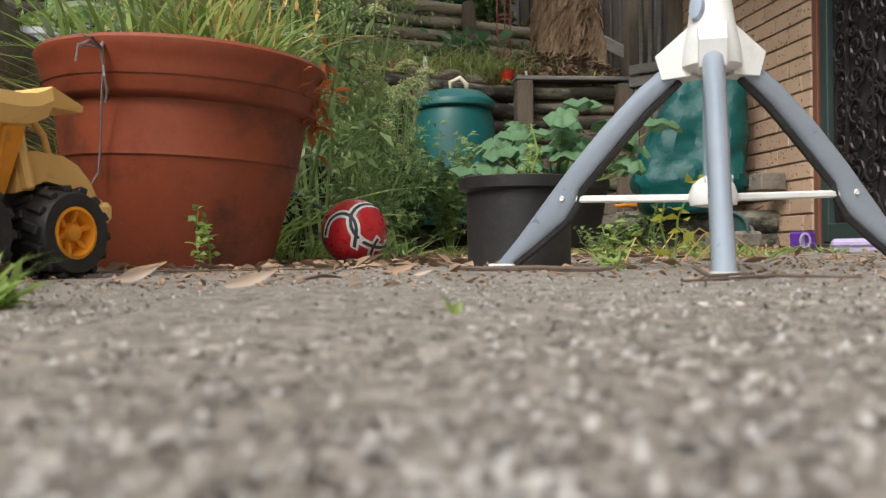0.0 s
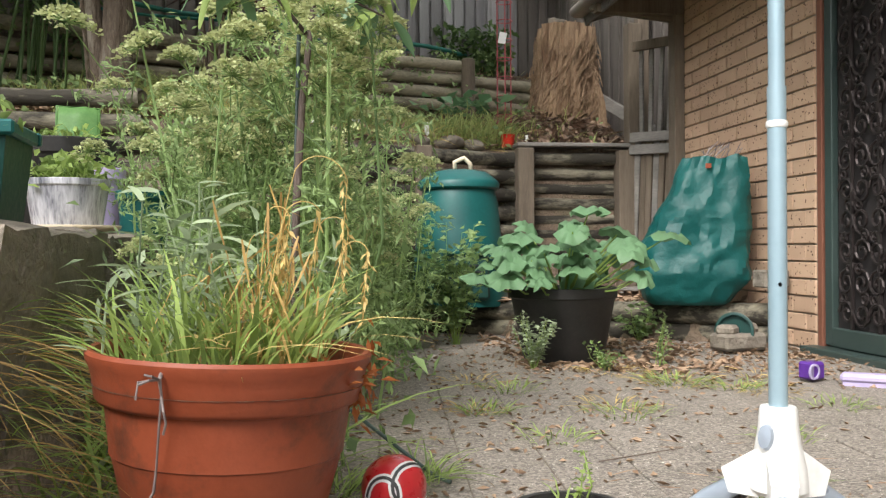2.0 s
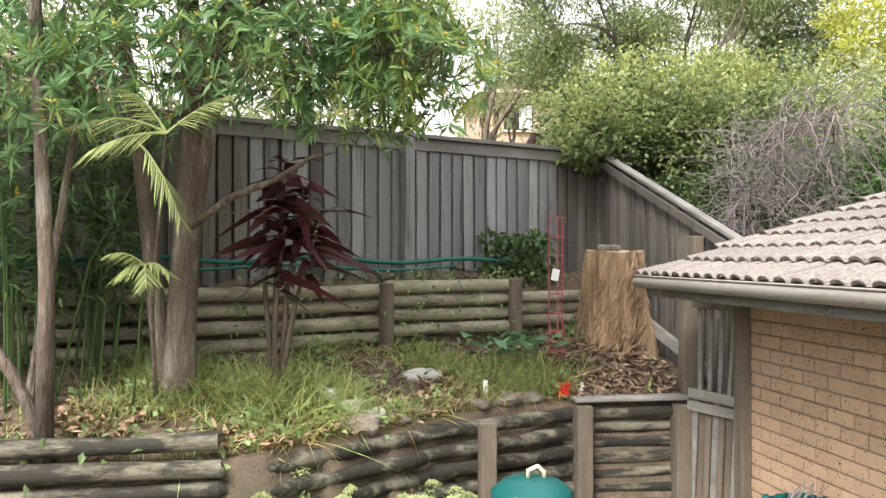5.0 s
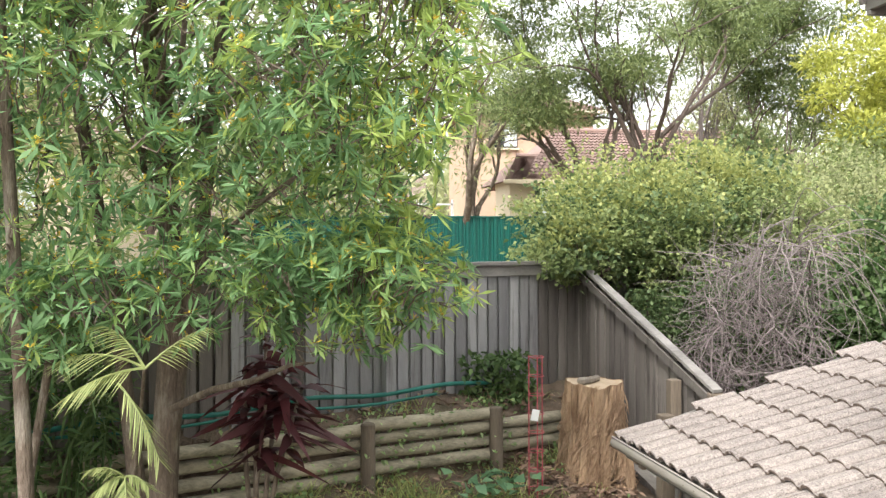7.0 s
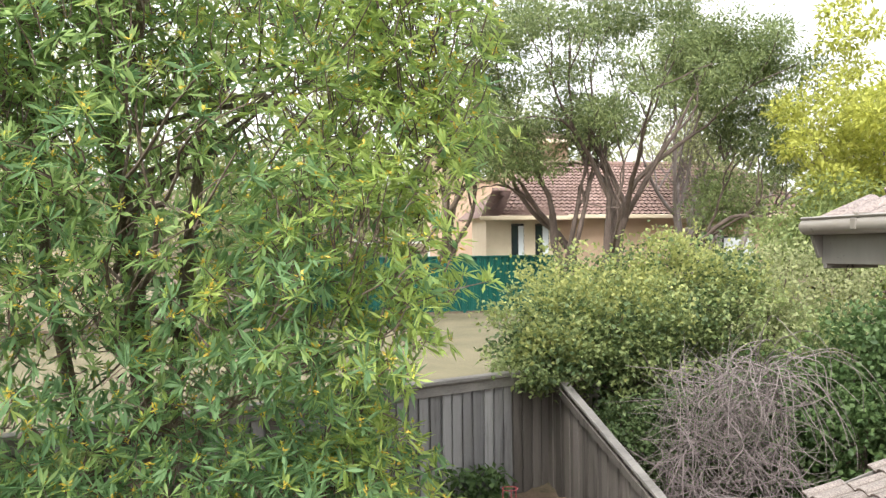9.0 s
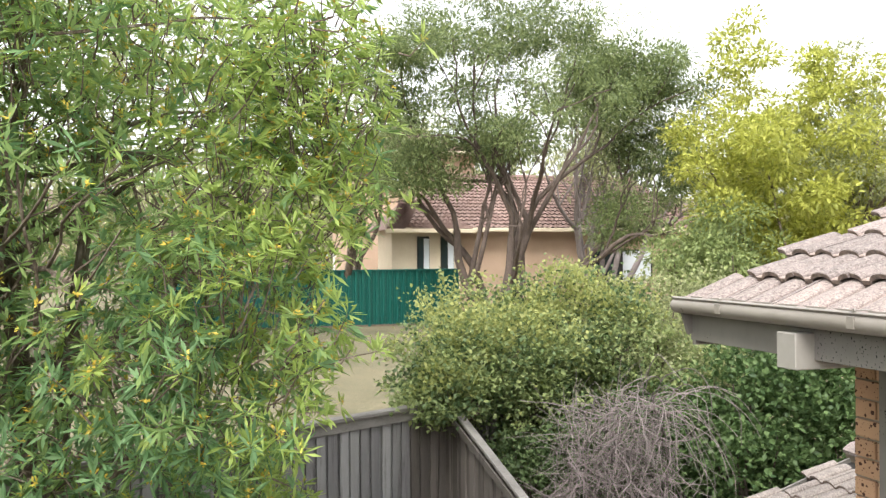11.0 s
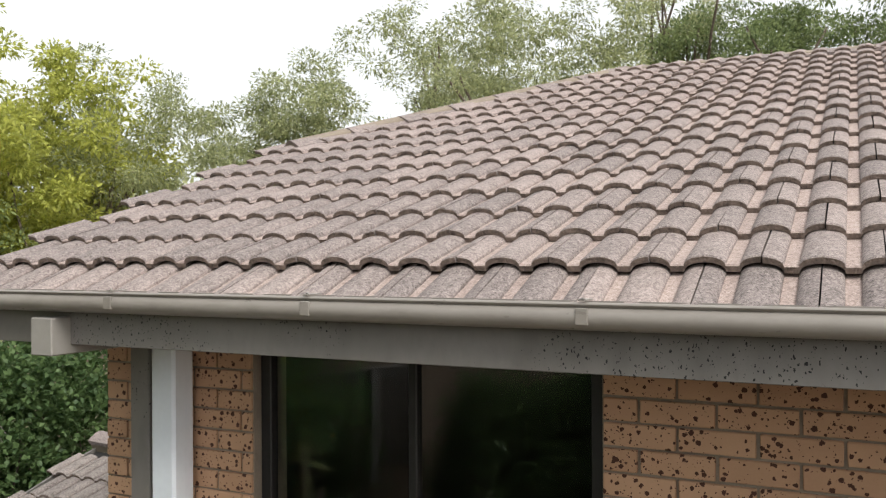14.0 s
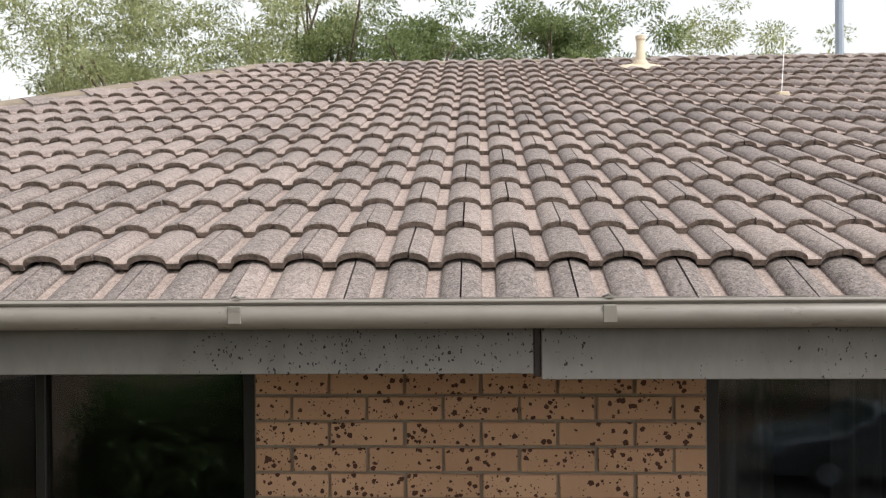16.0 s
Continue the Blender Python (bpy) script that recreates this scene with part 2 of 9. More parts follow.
M_LOG = material("treated_pine_log", (0.065, 0.058, 0.044), (0.31, 0.28, 0.205), 3, 40, 0.9, bump=0.7, bump_scale=40, stain=(0.02, 0.017, 0.013), stain_scale=4.5, stain_amount=0.92, stretch=(0.45, 1.6, 1.6), bump_dist=0.01, stain_at=(0.42, 0.53))
# paler silvered upper logs, lightened further to offset the tree's shade on them
M_LOGPALE = material("silvered_pine_log_lightened", (0.13, 0.115, 0.08), (0.46, 0.41, 0.3), 3, 40, 0.9, bump=0.7, bump_scale=40, stain=(0.06, 0.055, 0.035), stain_scale=4.5, stain_amount=0.7, stretch=(0.45, 1.6, 1.6), bump_dist=0.01)
M_POST = material("weathered_post", (0.075, 0.058, 0.042), (0.215, 0.172, 0.13), 4, 50, 0.9, bump=0.6, bump_scale=40, stretch=(2, 2, 0.25), bump_dist=0.006)
M_PALING = material("grey_weathered_paling", (0.12, 0.116, 0.117), (0.38, 0.372, 0.37), 3, 60, 0.9, bump=0.7, bump_scale=50, stain=(0.05, 0.042, 0.038), stain_scale=3, stain_amount=0.75, stretch=(3, 3, 0.22), piece=0.55, bump_dist=0.006)
# browner weathered palings, also darkened for the shade of tree and bush
M_PALINGDK = material("brown_weathered_dark_paling", (0.06, 0.052, 0.046), (0.24, 0.212, 0.19), 3, 60, 0.9, bump=0.7, bump_scale=50, stain=(0.035, 0.028, 0.024), stain_scale=3, stain_amount=0.75, stretch=(3, 3, 0.22), piece=0.55, bump_dist=0.006)
M_CAP = material("grey_weathered_rail", (0.12, 0.111, 0.102), (0.31, 0.29, 0.268), 4, 60, 0.9, bump=0.5, bump_scale=50, stretch=(0.4, 0.4, 2))
M_STUMP = material("fibrous_stump_bark", (0.16, 0.095, 0.055), (0.56, 0.39, 0.25), 5, 45, 0.95, bump=1.0, bump_scale=24, stain=(0.10, 0.045, 0.02), stain_scale=3, stain_amount=0.6, stretch=(2.6, 2.6, 0.35), bump_dist=0.03)
M_CUT = material("sawn_stump_top", (0.32, 0.24, 0.16), (0.48, 0.38, 0.27), 8, 60, 0.9, bump=0.5)
M_BARK = material("grey_brown_bark", (0.065, 0.048, 0.036), (0.22, 0.17, 0.13), 5, 40, 0.95, bump=1.0, bump_scale=16, stretch=(2, 2, 0.5), bump_dist=0.035, stain=(0.36, 0.34, 0.29), stain_scale=5, stain_amount=0.45)
M_BARKDK = material("dark_bark", (0.06, 0.045, 0.038), (0.17, 0.13, 0.11), 5, 40, 0.95, bump=0.7, bump_scale=20, stretch=(2, 2, 0.4), bump_dist=0.02)
M_TWIG = material("dead_grey_twig", (0.08, 0.065, 0.062), (0.33, 0.28, 0.27), 6, 40, 0.9, bump=0, island=0.5)
M_STONE = material("sandstone_ledge", (0.13, 0.11, 0.09), (0.30, 0.26, 0.21), 4, 60, 0.95, bump=0.9, bump_scale=18, stain=(0.05, 0.045, 0.04), stain_scale=3, stain_amount=0.6, bump_dist=0.03)
M_TWIGDK = material("dark_twig", (0.07, 0.05, 0.04), (0.2, 0.15, 0.12), 8, 60, 0.9, bump=0.3)
M_DOORFRAME = material("dark_green_frame_paint", (0.03, 0.05, 0.045), (0.05, 0.07, 0.065), 4, 40, 0.4, bump=0.05)
M_JAMB = material("red_brown_timber", (0.14, 0.05, 0.03), (0.22, 0.09, 0.055), 5, 40, 0.7, bump=0.3, stretch=(2, 2, 0.3))
M_IRON = material("dark_cast_scroll", (0.028, 0.022, 0.022), (0.06, 0.048, 0.046), 10, 80, 0.45, metal=0.5, bump=0.2)
M_SCREEN = material("dark_fly_mesh", (0.02, 0.018, 0.018), (0.035, 0.03, 0.03), 10, 300, 0.9, bump=0.3, bump_scale=500)
M_GLASS = glass_pane("window_glass")
# near-black room and curtain: the unlit rooms' shade is put in both colours
M_ROOMSHADE = material("room_shade_black", (0.006, 0.006, 0.006), (0.01, 0.01, 0.01), 2, 20, 0.9, bump=0)
M_CURTAIN = material("grey_curtain_darkened", (0.014, 0.015, 0.016), (0.028, 0.029, 0.03), 3, 40, 0.9, bump=0.2)
M_ALU = material("dark_window_frame", (0.02, 0.02, 0.02), (0.035, 0.033, 0.032), 4, 40, 0.4, metal=0.3, bump=0)
M_DOWNPIPE = material("white_downpipe", (0.62, 0.66, 0.70), (0.70, 0.74, 0.78), 3, 40, 0.5, bump=0.05)
M_REDWIRE = material("red_coated_wire", (0.32, 0.06, 0.07), (0.42, 0.10, 0.11), 8, 60, 0.5, bump=0)
M_REDTOY = material("bright_red_plastic", (0.72, 0.035, 0.02), (0.8, 0.06, 0.03), 8, 60, 0.4, bump=0)
M_PURPLE = material("purple_plastic", (0.08, 0.02, 0.22), (0.13, 0.05, 0.32), 8, 60, 0.4, bump=0)
M_LILAC = material("lilac_plastic", (0.42, 0.36, 0.56), (0.5, 0.44, 0.64), 8, 60, 0.5, bump=0)
M_PINK = material("pink_plastic", (0.72, 0.14, 0.26), (0.8, 0.2, 0.32), 8, 60, 0.5, bump=0)
M_LIME = material("green_seed_tray", (0.09, 0.22, 0.06), (0.16, 0.32, 0.1), 30, 120, 0.5, bump=0.2, translucent=0.3)
M_PALEROCK = material("pale_rock", (0.3, 0.29, 0.27), (0.6, 0.58, 0.55), 8, 60, 0.9, bump=0.6, bump_scale=30, stain=(0.1, 0.1, 0.08), stain_scale=9, stain_amount=0.6)
M_HOSE = material("green_hose", (0.004, 0.09, 0.07), (0.025, 0.16, 0.125), 8, 60, 0.5, bump=0)
M_GLAZE = material("streaked_blue_grey_glaze", (0.03, 0.036, 0.055), (0.75, 0.75, 0.8), 26, 110, 0.3, bump=0.1, bump_scale=60, stretch=(1, 1, 0.14))
M_CHAIR = material("grey_mesh_fabric", (0.11, 0.11, 0.118), (0.16, 0.16, 0.17), 8, 160, 0.8, bump=0.3, bump_scale=300)
M_LITTER = material("dry_leaf_litter", (0.17, 0.1, 0.06), (0.48, 0.34, 0.23), 3, 40, 0.85, bump=0, island=0.75)
M_CHIP = material("bark_chip", (0.1, 0.06, 0.045), (0.40, 0.28, 0.2), 3, 40, 0.9, bump=0.2, island=0.75)
M_GREENFENCE = material("green_steel_fence", (0.0, 0.075, 0.06), (0.01, 0.105, 0.085), 1, 10, 0.45, bump=0, metal=0.1)
M_REDTILE = material("red_clay_tile", (0.22, 0.14, 0.12), (0.36, 0.255, 0.225), 2, 14, 0.9, bump=0.5, bump_scale=12, island=0.4)
M_FARBRICK = material("pale_brick_far", (0.40, 0.28, 0.20), (0.52, 0.38, 0.28), 1.5, 18, 0.9, bump=0.2, island=0.4)
M_CREAM = material("cream_brick_far", (0.62, 0.52, 0.38), (0.72, 0.62, 0.48), 2, 18, 0.9, bump=0.2)
M_CARBLUE = material("dark_blue_car_paint", (0.07, 0.095, 0.13), (0.09, 0.12, 0.16), 2, 20, 0.2, metal=0.4, bump=0, coat=0.8)
M_CARGLASS = material("tinted_car_glass", (0.02, 0.03, 0.035), (0.03, 0.045, 0.05), 2, 20, 0.08, bump=0, spec=0.8)
M_ASPHALT = material("asphalt", (0.04, 0.04, 0.04), (0.065, 0.063, 0.06), 3, 120, 0.9, bump=0.5, bump_scale=200)

L_TREE = leafy("leaf_bright_green", (0.13, 0.26, 0.085), (0.39, 0.51, 0.2), rough=0.6, spec=0.22, tr=0.64)
L_TREEYOUNG = leafy("leaf_young_yellow_green", (0.23, 0.35, 0.08), (0.48, 0.58, 0.19), rough=0.6, spec=0.22, tr=0.64)
L_TREEOLD = leafy("leaf_mature_green", (0.1, 0.22, 0.095), (0.28, 0.43, 0.21), rough=0.6, spec=0.22, tr=0.6)
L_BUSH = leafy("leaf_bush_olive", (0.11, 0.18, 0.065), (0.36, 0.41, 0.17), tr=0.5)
# lighter yellow-olive leaf for the bush top: sky light put in its colour
L_BUSHTOP = leafy("leaf_bush_lit_top", (0.22, 0.27, 0.075), (0.46, 0.47, 0.18), tr=0.5)
# darkened bush leaf: shade inside and below the bush put in the colour
L_BUSHDK = leafy("leaf_bush_darkened", (0.04, 0.085, 0.035), (0.16, 0.22, 0.09), tr=0.4)
L_DARK = leafy("leaf_dark_green", (0.04, 0.10, 0.035), (0.15, 0.22, 0.08), tr=0.45)
L_GUM = leafy("leaf_gum_grey_green", (0.18, 0.22, 0.1), (0.48, 0.5, 0.26), tr=0.55)
L_TEA = leafy("leaf_fine_dark_olive", (0.085, 0.14, 0.055), (0.28, 0.33, 0.14), tr=0.5)
L_YEL = leafy("leaf_yellow_green", (0.32, 0.38, 0.05), (0.68, 0.66, 0.13), tr=0.55)
L_GRASS = leafy("grass_green", (0.12, 0.22, 0.055), (0.42, 0.54, 0.17), tr=0.5, low=0.5, high=1.4)
L_STRAW = leafy("grass_straw", (0.46, 0.31, 0.1), (0.74, 0.57, 0.24))
L_DRYBROWN = leafy("dry_brown_blade", (0.34, 0.2, 0.07), (0.62, 0.42, 0.16), tr=0.3)
L_FLOWER = leafy("orange_yellow_tip", (0.5, 0.38, 0.05), (0.7, 0.52, 0.1), tr=0.4)
L_MEADOW = leafy("bank_grass", (0.2, 0.28, 0.08), (0.56, 0.6, 0.25), tr=0.55)
L_FENNEL = leafy("herb_frond", (0.12, 0.23, 0.08), (0.38, 0.5, 0.22), tr=0.55, low=0.5, high=1.4)
L_UMBEL = leafy("umbel_flower", (0.43, 0.48, 0.21), (0.6, 0.62, 0.35), tr=0.45)
L_SQUASH = leafy("squash_leaf", (0.075, 0.18, 0.085), (0.21, 0.36, 0.19), rough=0.5)
L_AVO = leafy("glossy_leaf", (0.075, 0.165, 0.085), (0.2, 0.33, 0.18), rough=0.38, spec=0.5, tr=0.45)
L_RED = leafy("burgundy_leaf", (0.028, 0.01, 0.011), (0.1, 0.026, 0.03), tr=0.3)
L_PALM = leafy("palm_leaflet", (0.17, 0.23, 0.075), (0.4, 0.44, 0.19), tr=0.45)
L_YELTREE = leafy("leaf_light_yellow_green", (0.28, 0.33, 0.06), (0.58, 0.58, 0.15), tr=0.55)
L_SILVER = leafy("silvery_weed_leaf", (0.16, 0.24, 0.13), (0.42, 0.5, 0.32), tr=0.4, low=0.5, high=1.4)
L_PALEDRY = leafy("pale_dry_leaf", (0.42, 0.32, 0.24), (0.62, 0.5, 0.4), tr=0.2)
L_REDDRY = leafy("rust_dry_leaf", (0.28, 0.07, 0.02), (0.5, 0.18, 0.06))


# ---- mesh tools ----
class Mesh:
    """Collects vertices and faces of one part."""

    def __init__(self):
        self.v, self.f, self.n = [], [], 0

    def add(self, verts, faces):
        self.v.extend(tuple(p) for p in verts)
        self.f.extend(tuple(i + self.n for i in q) for q in faces)
        self.n += len(verts)
        return self

    def box(self, c, s, m=None, bevel=0.0):
        x, y, z = s[0] / 2, s[1] / 2, s[2] / 2
        b = min(bevel, x * 0.9, y * 0.9, z * 0.9)
        m = m or Matrix.Identity(3)
        c = Vector(c)
        if b <= 0:
            vs = [(i * x, j * y, k * z) for i in (-1, 1) for j in (-1, 1) for k in (-1, 1)]
            fs = [(0, 1, 3, 2), (4, 6, 7, 5), (0, 4, 5, 1), (2, 3, 7, 6), (0, 2, 6, 4), (1, 5, 7, 3)]
            return self.add([m @ Vector(p) + c for p in vs], fs)
        bm = bmesh.new()
        bmesh.ops.create_cube(bm, size=1.0)
        for p in bm.verts:
            p.co = Vector((p.co.x * 2 * x, p.co.y * 2 * y, p.co.z * 2 * z))
        bmesh.ops.bevel(bm, geom=list(bm.edges), offset=b, segments=1, affect="EDGES")
        bm.verts.index_update()
        self.add([m @ p.co + c for p in bm.verts], [[p.index for p in q.verts] for q in bm.faces])
        bm.free()
        return self

    def lathe(self, profile, n=32, c=(0, 0, 0), m=None, wobble=0.0, closed=False):
        m = m or Matrix.Identity(3)
        c = Vector(c)
        vs = []
        for r, z in profile:
            for i in range(n):
                a = 2 * math.pi * i / n
                w = 1 + wobble * math.sin(3 * a + 5 * z) if wobble else 1
                vs.append(m @ Vector((r * w * math.cos(a), r * w * math.sin(a), z)) + c)
        fs = []
        rows = len(profile)
        for j in range(rows - 1 + (1 if closed else 0)):
            k = (j + 1) % rows
            for i in range(n):
                fs.append((j * n + i, j * n + (i + 1) % n, k * n + (i + 1) % n, k * n + i))
        if not closed:
            if profile[0][0] > 0.0005:
                fs.append(tuple(range(n - 1, -1, -1)))
            if profile[-1][0] > 0.0005:
                fs.append(tuple((rows - 1) * n + i for i in range(n)))
        return self.add(vs, fs)

    def tube(self, pts, radii, n=8, caps=True):
        pts = [Vector(p) for p in pts]
        if isinstance(radii, (int, float)):
            radii = [radii] * len(pts)
        vs, fs = [], []
        side = None
        for i, p in enumerate(pts):
            d = (pts[min(i + 1, len(pts) - 1)] - pts[max(i - 1, 0)]).normalized()
            if side is None:
                side = d.orthogonal().normalized()
            side = (side - d * side.dot(d))
            side = side.normalized() if side.length > 1e-6 else d.orthogonal().normalized()
            up = d.cross(side)
            for k in range(n):
                a = 2 * math.pi * k / n
                vs.append(p + (side * math.cos(a) + up * math.sin(a)) * radii[i])
        for j in range(len(pts) - 1):
            for k in range(n):
                fs.append((j * n + k, j * n + (k + 1) % n, (j + 1) * n + (k + 1) % n, (j + 1) * n + k))
        if caps:
            fs.append(tuple(range(n - 1, -1, -1)))
            fs.append(tuple((len(pts) - 1) * n + k for k in range(n)))
        return self.add(vs, fs)

    def sheet(self, grid):
        """A grid of points: rows of equal length."""
        r, c = len(grid), len(grid[0])
        vs = [p for row in grid for p in row]
        fs = [(j * c + i, j * c + i + 1, (j + 1) * c + i + 1, (j + 1) * c + i) for j in range(r - 1) for i in range(c - 1)]
        return self.add(vs, fs)

    def data(self, name, mat, smooth=False):
        me = bpy.data.meshes.new(name)
        me.from_pydata(self.v, [], self.f)
        me.validate()
        if smooth:
            me.shade_smooth()
        if smooth and smooth is not True:
            me.set_sharp_from_angle(angle=radians(smooth))
        me.materials.append(mat)
        return me


def part(name, mesh, mat, parent=None, label="", smooth=False):
    """Links a mesh as one object under a thing or a part."""
    ob = new(name, mesh.data(name, mat, smooth) if isinstance(mesh, Mesh) else mesh)
    if parent is not None:
        ob.parent = parent
    return tagged(ob, label)


def thing(name, label, category, group="", kind="", at=None):
    ob = new(name)
    ob.empty_display_size = 0.05
    if at is not None:
        ob.matrix_world = at
    return tagged(ob, label, category, group, kind)


def solid(name, mesh, mat, label, category, group="", kind="", smooth=False, at=None):
    ob = part(name, mesh, mat, None, label, smooth)
    if at is not None:
        ob.matrix_world = at
    return tagged(ob, "", category, group, kind)


def rz(deg):
    return Matrix.Rotation(radians(deg), 3, "Z")


def unit(a):
    return a / np.maximum(np.linalg.norm(a, axis=-1, keepdims=True), 1e-9)


def leaves_mesh(name, mat, c, d, length, width, rng, fold=0.25, droop=0.15, shape=0.45):
    """Many folded leaves: c their bases, d the ways they point."""
    n = len(c)
    d = unit(d)
    up = np.tile((0.0, 0.0, 1.0), (n, 1)) + rng.normal(0, 0.5, (n, 3))
    s = unit(np.cross(d, up))
    u = np.cross(s, d)
    L = np.broadcast_to(np.asarray(length, float), (n,))[:, None] * rng.uniform(0.7, 1.25, (n, 1))
    W = np.broadcast_to(np.asarray(width, float), (n,))[:, None] * rng.uniform(0.8, 1.2, (n, 1))
    mid = c + d * L * shape - u * W * fold
    v = np.stack([c, mid + s * W + u * W * fold * 2, mid, mid - s * W + u * W * fold * 2, c + d * L - np.array((0, 0, 1.0)) * L * droop], 1).reshape(-1, 3)
    b = (np.arange(n) * 5)[:, None]
    f = np.concatenate([b + np.array(t) for t in ((0, 2, 1), (0, 3, 2), (1, 2, 4), (2, 3, 4))], 1).reshape(-1, 3)
    return fast_mesh(name, v, f, mat)


def blades_mesh(name, mat, c, d, length, width, rng, bend=0.6, seg=3):
    """Grass blades: tapering strips that bend over."""
    n = len(c)
    d = unit(d)
    flat = unit(np.concatenate([d[:, :2] + rng.normal(0, 0.15, (n, 2)), np.zeros((n, 1))], 1))
    s = unit(np.cross(d, flat) + rng.normal(0, 0.05, (n, 3)))
    L = np.broadcast_to(np.asarray(length, float), (n,))[:, None] * rng.uniform(0.55, 1.2, (n, 1))
    W = np.broadcast_to(np.asarray(width, float), (n,))[:, None]
    rows = []
    for k in range(seg + 1):
        t = k / seg
        p = c + d * L * t + (flat * 0.5 - np.array((0, 0, 1.0)) * 0.45) * L * bend * t ** 2.2
        w = W * (1 - t) ** 0.6 * (0.6 + 0.8 * min(t * 3, 1)) / 2 if k < seg else W * 0.0
        rows += [p - s * w, p + s * w]
    m = 2 * (seg + 1)
    v = np.stack(rows, 1).reshape(-1, 3)
    b = (np.arange(n) * m)[:, None]
    f = np.concatenate([b + np.array(t) for k in range(seg) for t in ((2 * k, 2 * k + 1, 2 * k + 3), (2 * k, 2 * k + 3, 2 * k + 2))], 1).reshape(-1, 3)
    return fast_mesh(name, v, f, mat)


def fast_mesh(name, v, f, mat):
    me = bpy.data.meshes.new(name)
    me.vertices.add(len(v))
    me.vertices.foreach_set("co", np.asarray(v, np.float32).ravel())
    me.loops.add(f.size)
    me.loops.foreach_set("vertex_index", np.asarray(f, np.int32).ravel())
    me.polygons.add(len(f))
    me.polygons.foreach_set("loop_start", np.arange(0, f.size, f.shape[1], dtype=np.int32))
    me.update(calc_edges=True)
    me.materials.append(mat)
    return me


def sphere_dirs(rng, n):
    return unit(rng.normal(0, 1, (n, 3)))


def branches(mesh, rng, start, way, length, radius, depth, ends, spread=0.5, up=0.15, n=6, kids=(2, 3), shrink=0.72, wander=0.12, min_r=0.004):
    """A limb that bends and forks; the tips go into ends."""
    p, d = Vector(start), Vector(way).normalized()
    pts, rad = [p.copy()], [radius]
    for i in range(4):
        d = (d + Vector(rng.normal(0, wander, 3)) + Vector((0, 0, up * 0.3))).normalized()
        p = p + d * length / 4
        pts.append(p.copy())
        rad.append(radius * (1 - 0.35 * (i + 1) / 4))
    mesh.tube(pts, [max(r, min_r) for r in rad], n, caps=False)
    if depth <= 0:
        ends.append((np.array(p), np.array(d)))
        return
    for k in range(rng.integers(kids[0], kids[1] + 1)):
        nd = (d + Vector(rng.normal(0, spread, 3)) + Vector((0, 0, up))).normalized()
        at = pts[-1] if k == 0 else pts[rng.integers(2, 5)]
        branches(mesh, rng, at, nd, length * shrink * rng.uniform(0.8, 1.2), rad[-1] * 0.8, depth - 1, ends, spread, up, max(4, n - 1), kids, shrink, wander, min_r)
    if depth == 1:
        ends.append((np.array(pts[-1]), np.array(d)))


def clumps(rng, centres, per, size):
    """Points and outward ways scattered round each centre."""
    c = np.repeat(np.asarray(centres), per, 0)
    d = sphere_dirs(rng, len(c))
    r = rng.uniform(0.1, 1.0, (len(c), 1)) ** 0.6
    return c + d * r * np.asarray(size), unit(d + rng.normal(0, 0.4, d.shape))


def blob_points(rng, centre, radii, n, bumps=0.25, shell=0.5):
    """Points in the outer part of a lumpy ellipsoid."""
    d = sphere_dirs(rng, n)
    ph = rng.uniform(0, 6.28, 6)
    w = 1 + bumps * (np.sin(3 * d[:, 0] + ph[0]) * np.sin(4 * d[:, 1] + ph[1]) + 0.6 * np.sin(6 * d[:, 2] + ph[2] + 3 * d[:, 0]))
    r = w * (shell + (1 - shell) * rng.uniform(0, 1, n) ** 0.5)
    return np.asarray(centre) + d * r[:, None] * np.asarray(radii), d


# ---- the lie of the land ----
def wall_line(x):
    """Foot of the log retaining wall."""
    return 4.9 if x < -1.4 else 4.9 + (x + 1.4) * 0.757 if x < 0.45 else 6.3


def upper_line(x):
    return 7.15 + (x + 0.44) * 0.36


def fence_line(x):
    return 7.50 + (x + 0.26) * 0.48


def ease(a, b, t):
    t = max(0.0, min(1.0, t))
    return a + (b - a) * t * t * (3 - 2 * t)


def step_line(x):
    return 5.35 - (x - 0.0) * 0.56


def land(x, y):
    if x > 2.6 and y < 8:
        base = ease(0.0, 1.2, (y - 5.6) / 2.5)
        return base - 0.03
    w = wall_line(x)
    if y < w:
        if x < -1.2:
            return 0.5
        if y > step_line(x) and x > -0.5:
            return 0.17
        return -0.045
    u = upper_line(x)
    if y < u:
        return 1.2 + 0.42 * (y - w) / max(u - w, 0.3) + 0.2 * math.exp(-((x - 1.42) / 0.4) ** 2 - ((y - 7.0) / 0.42) ** 2)
    f = fence_line(x)
    if y < f:
        return 2.0 + 0.18 * (y - u) / max(f - u, 0.3)
    z = 2.15 + 0.45 * min(1, (y - f) / 8)
    if y > 30:
        z += (y - 30) * 0.05
    return z


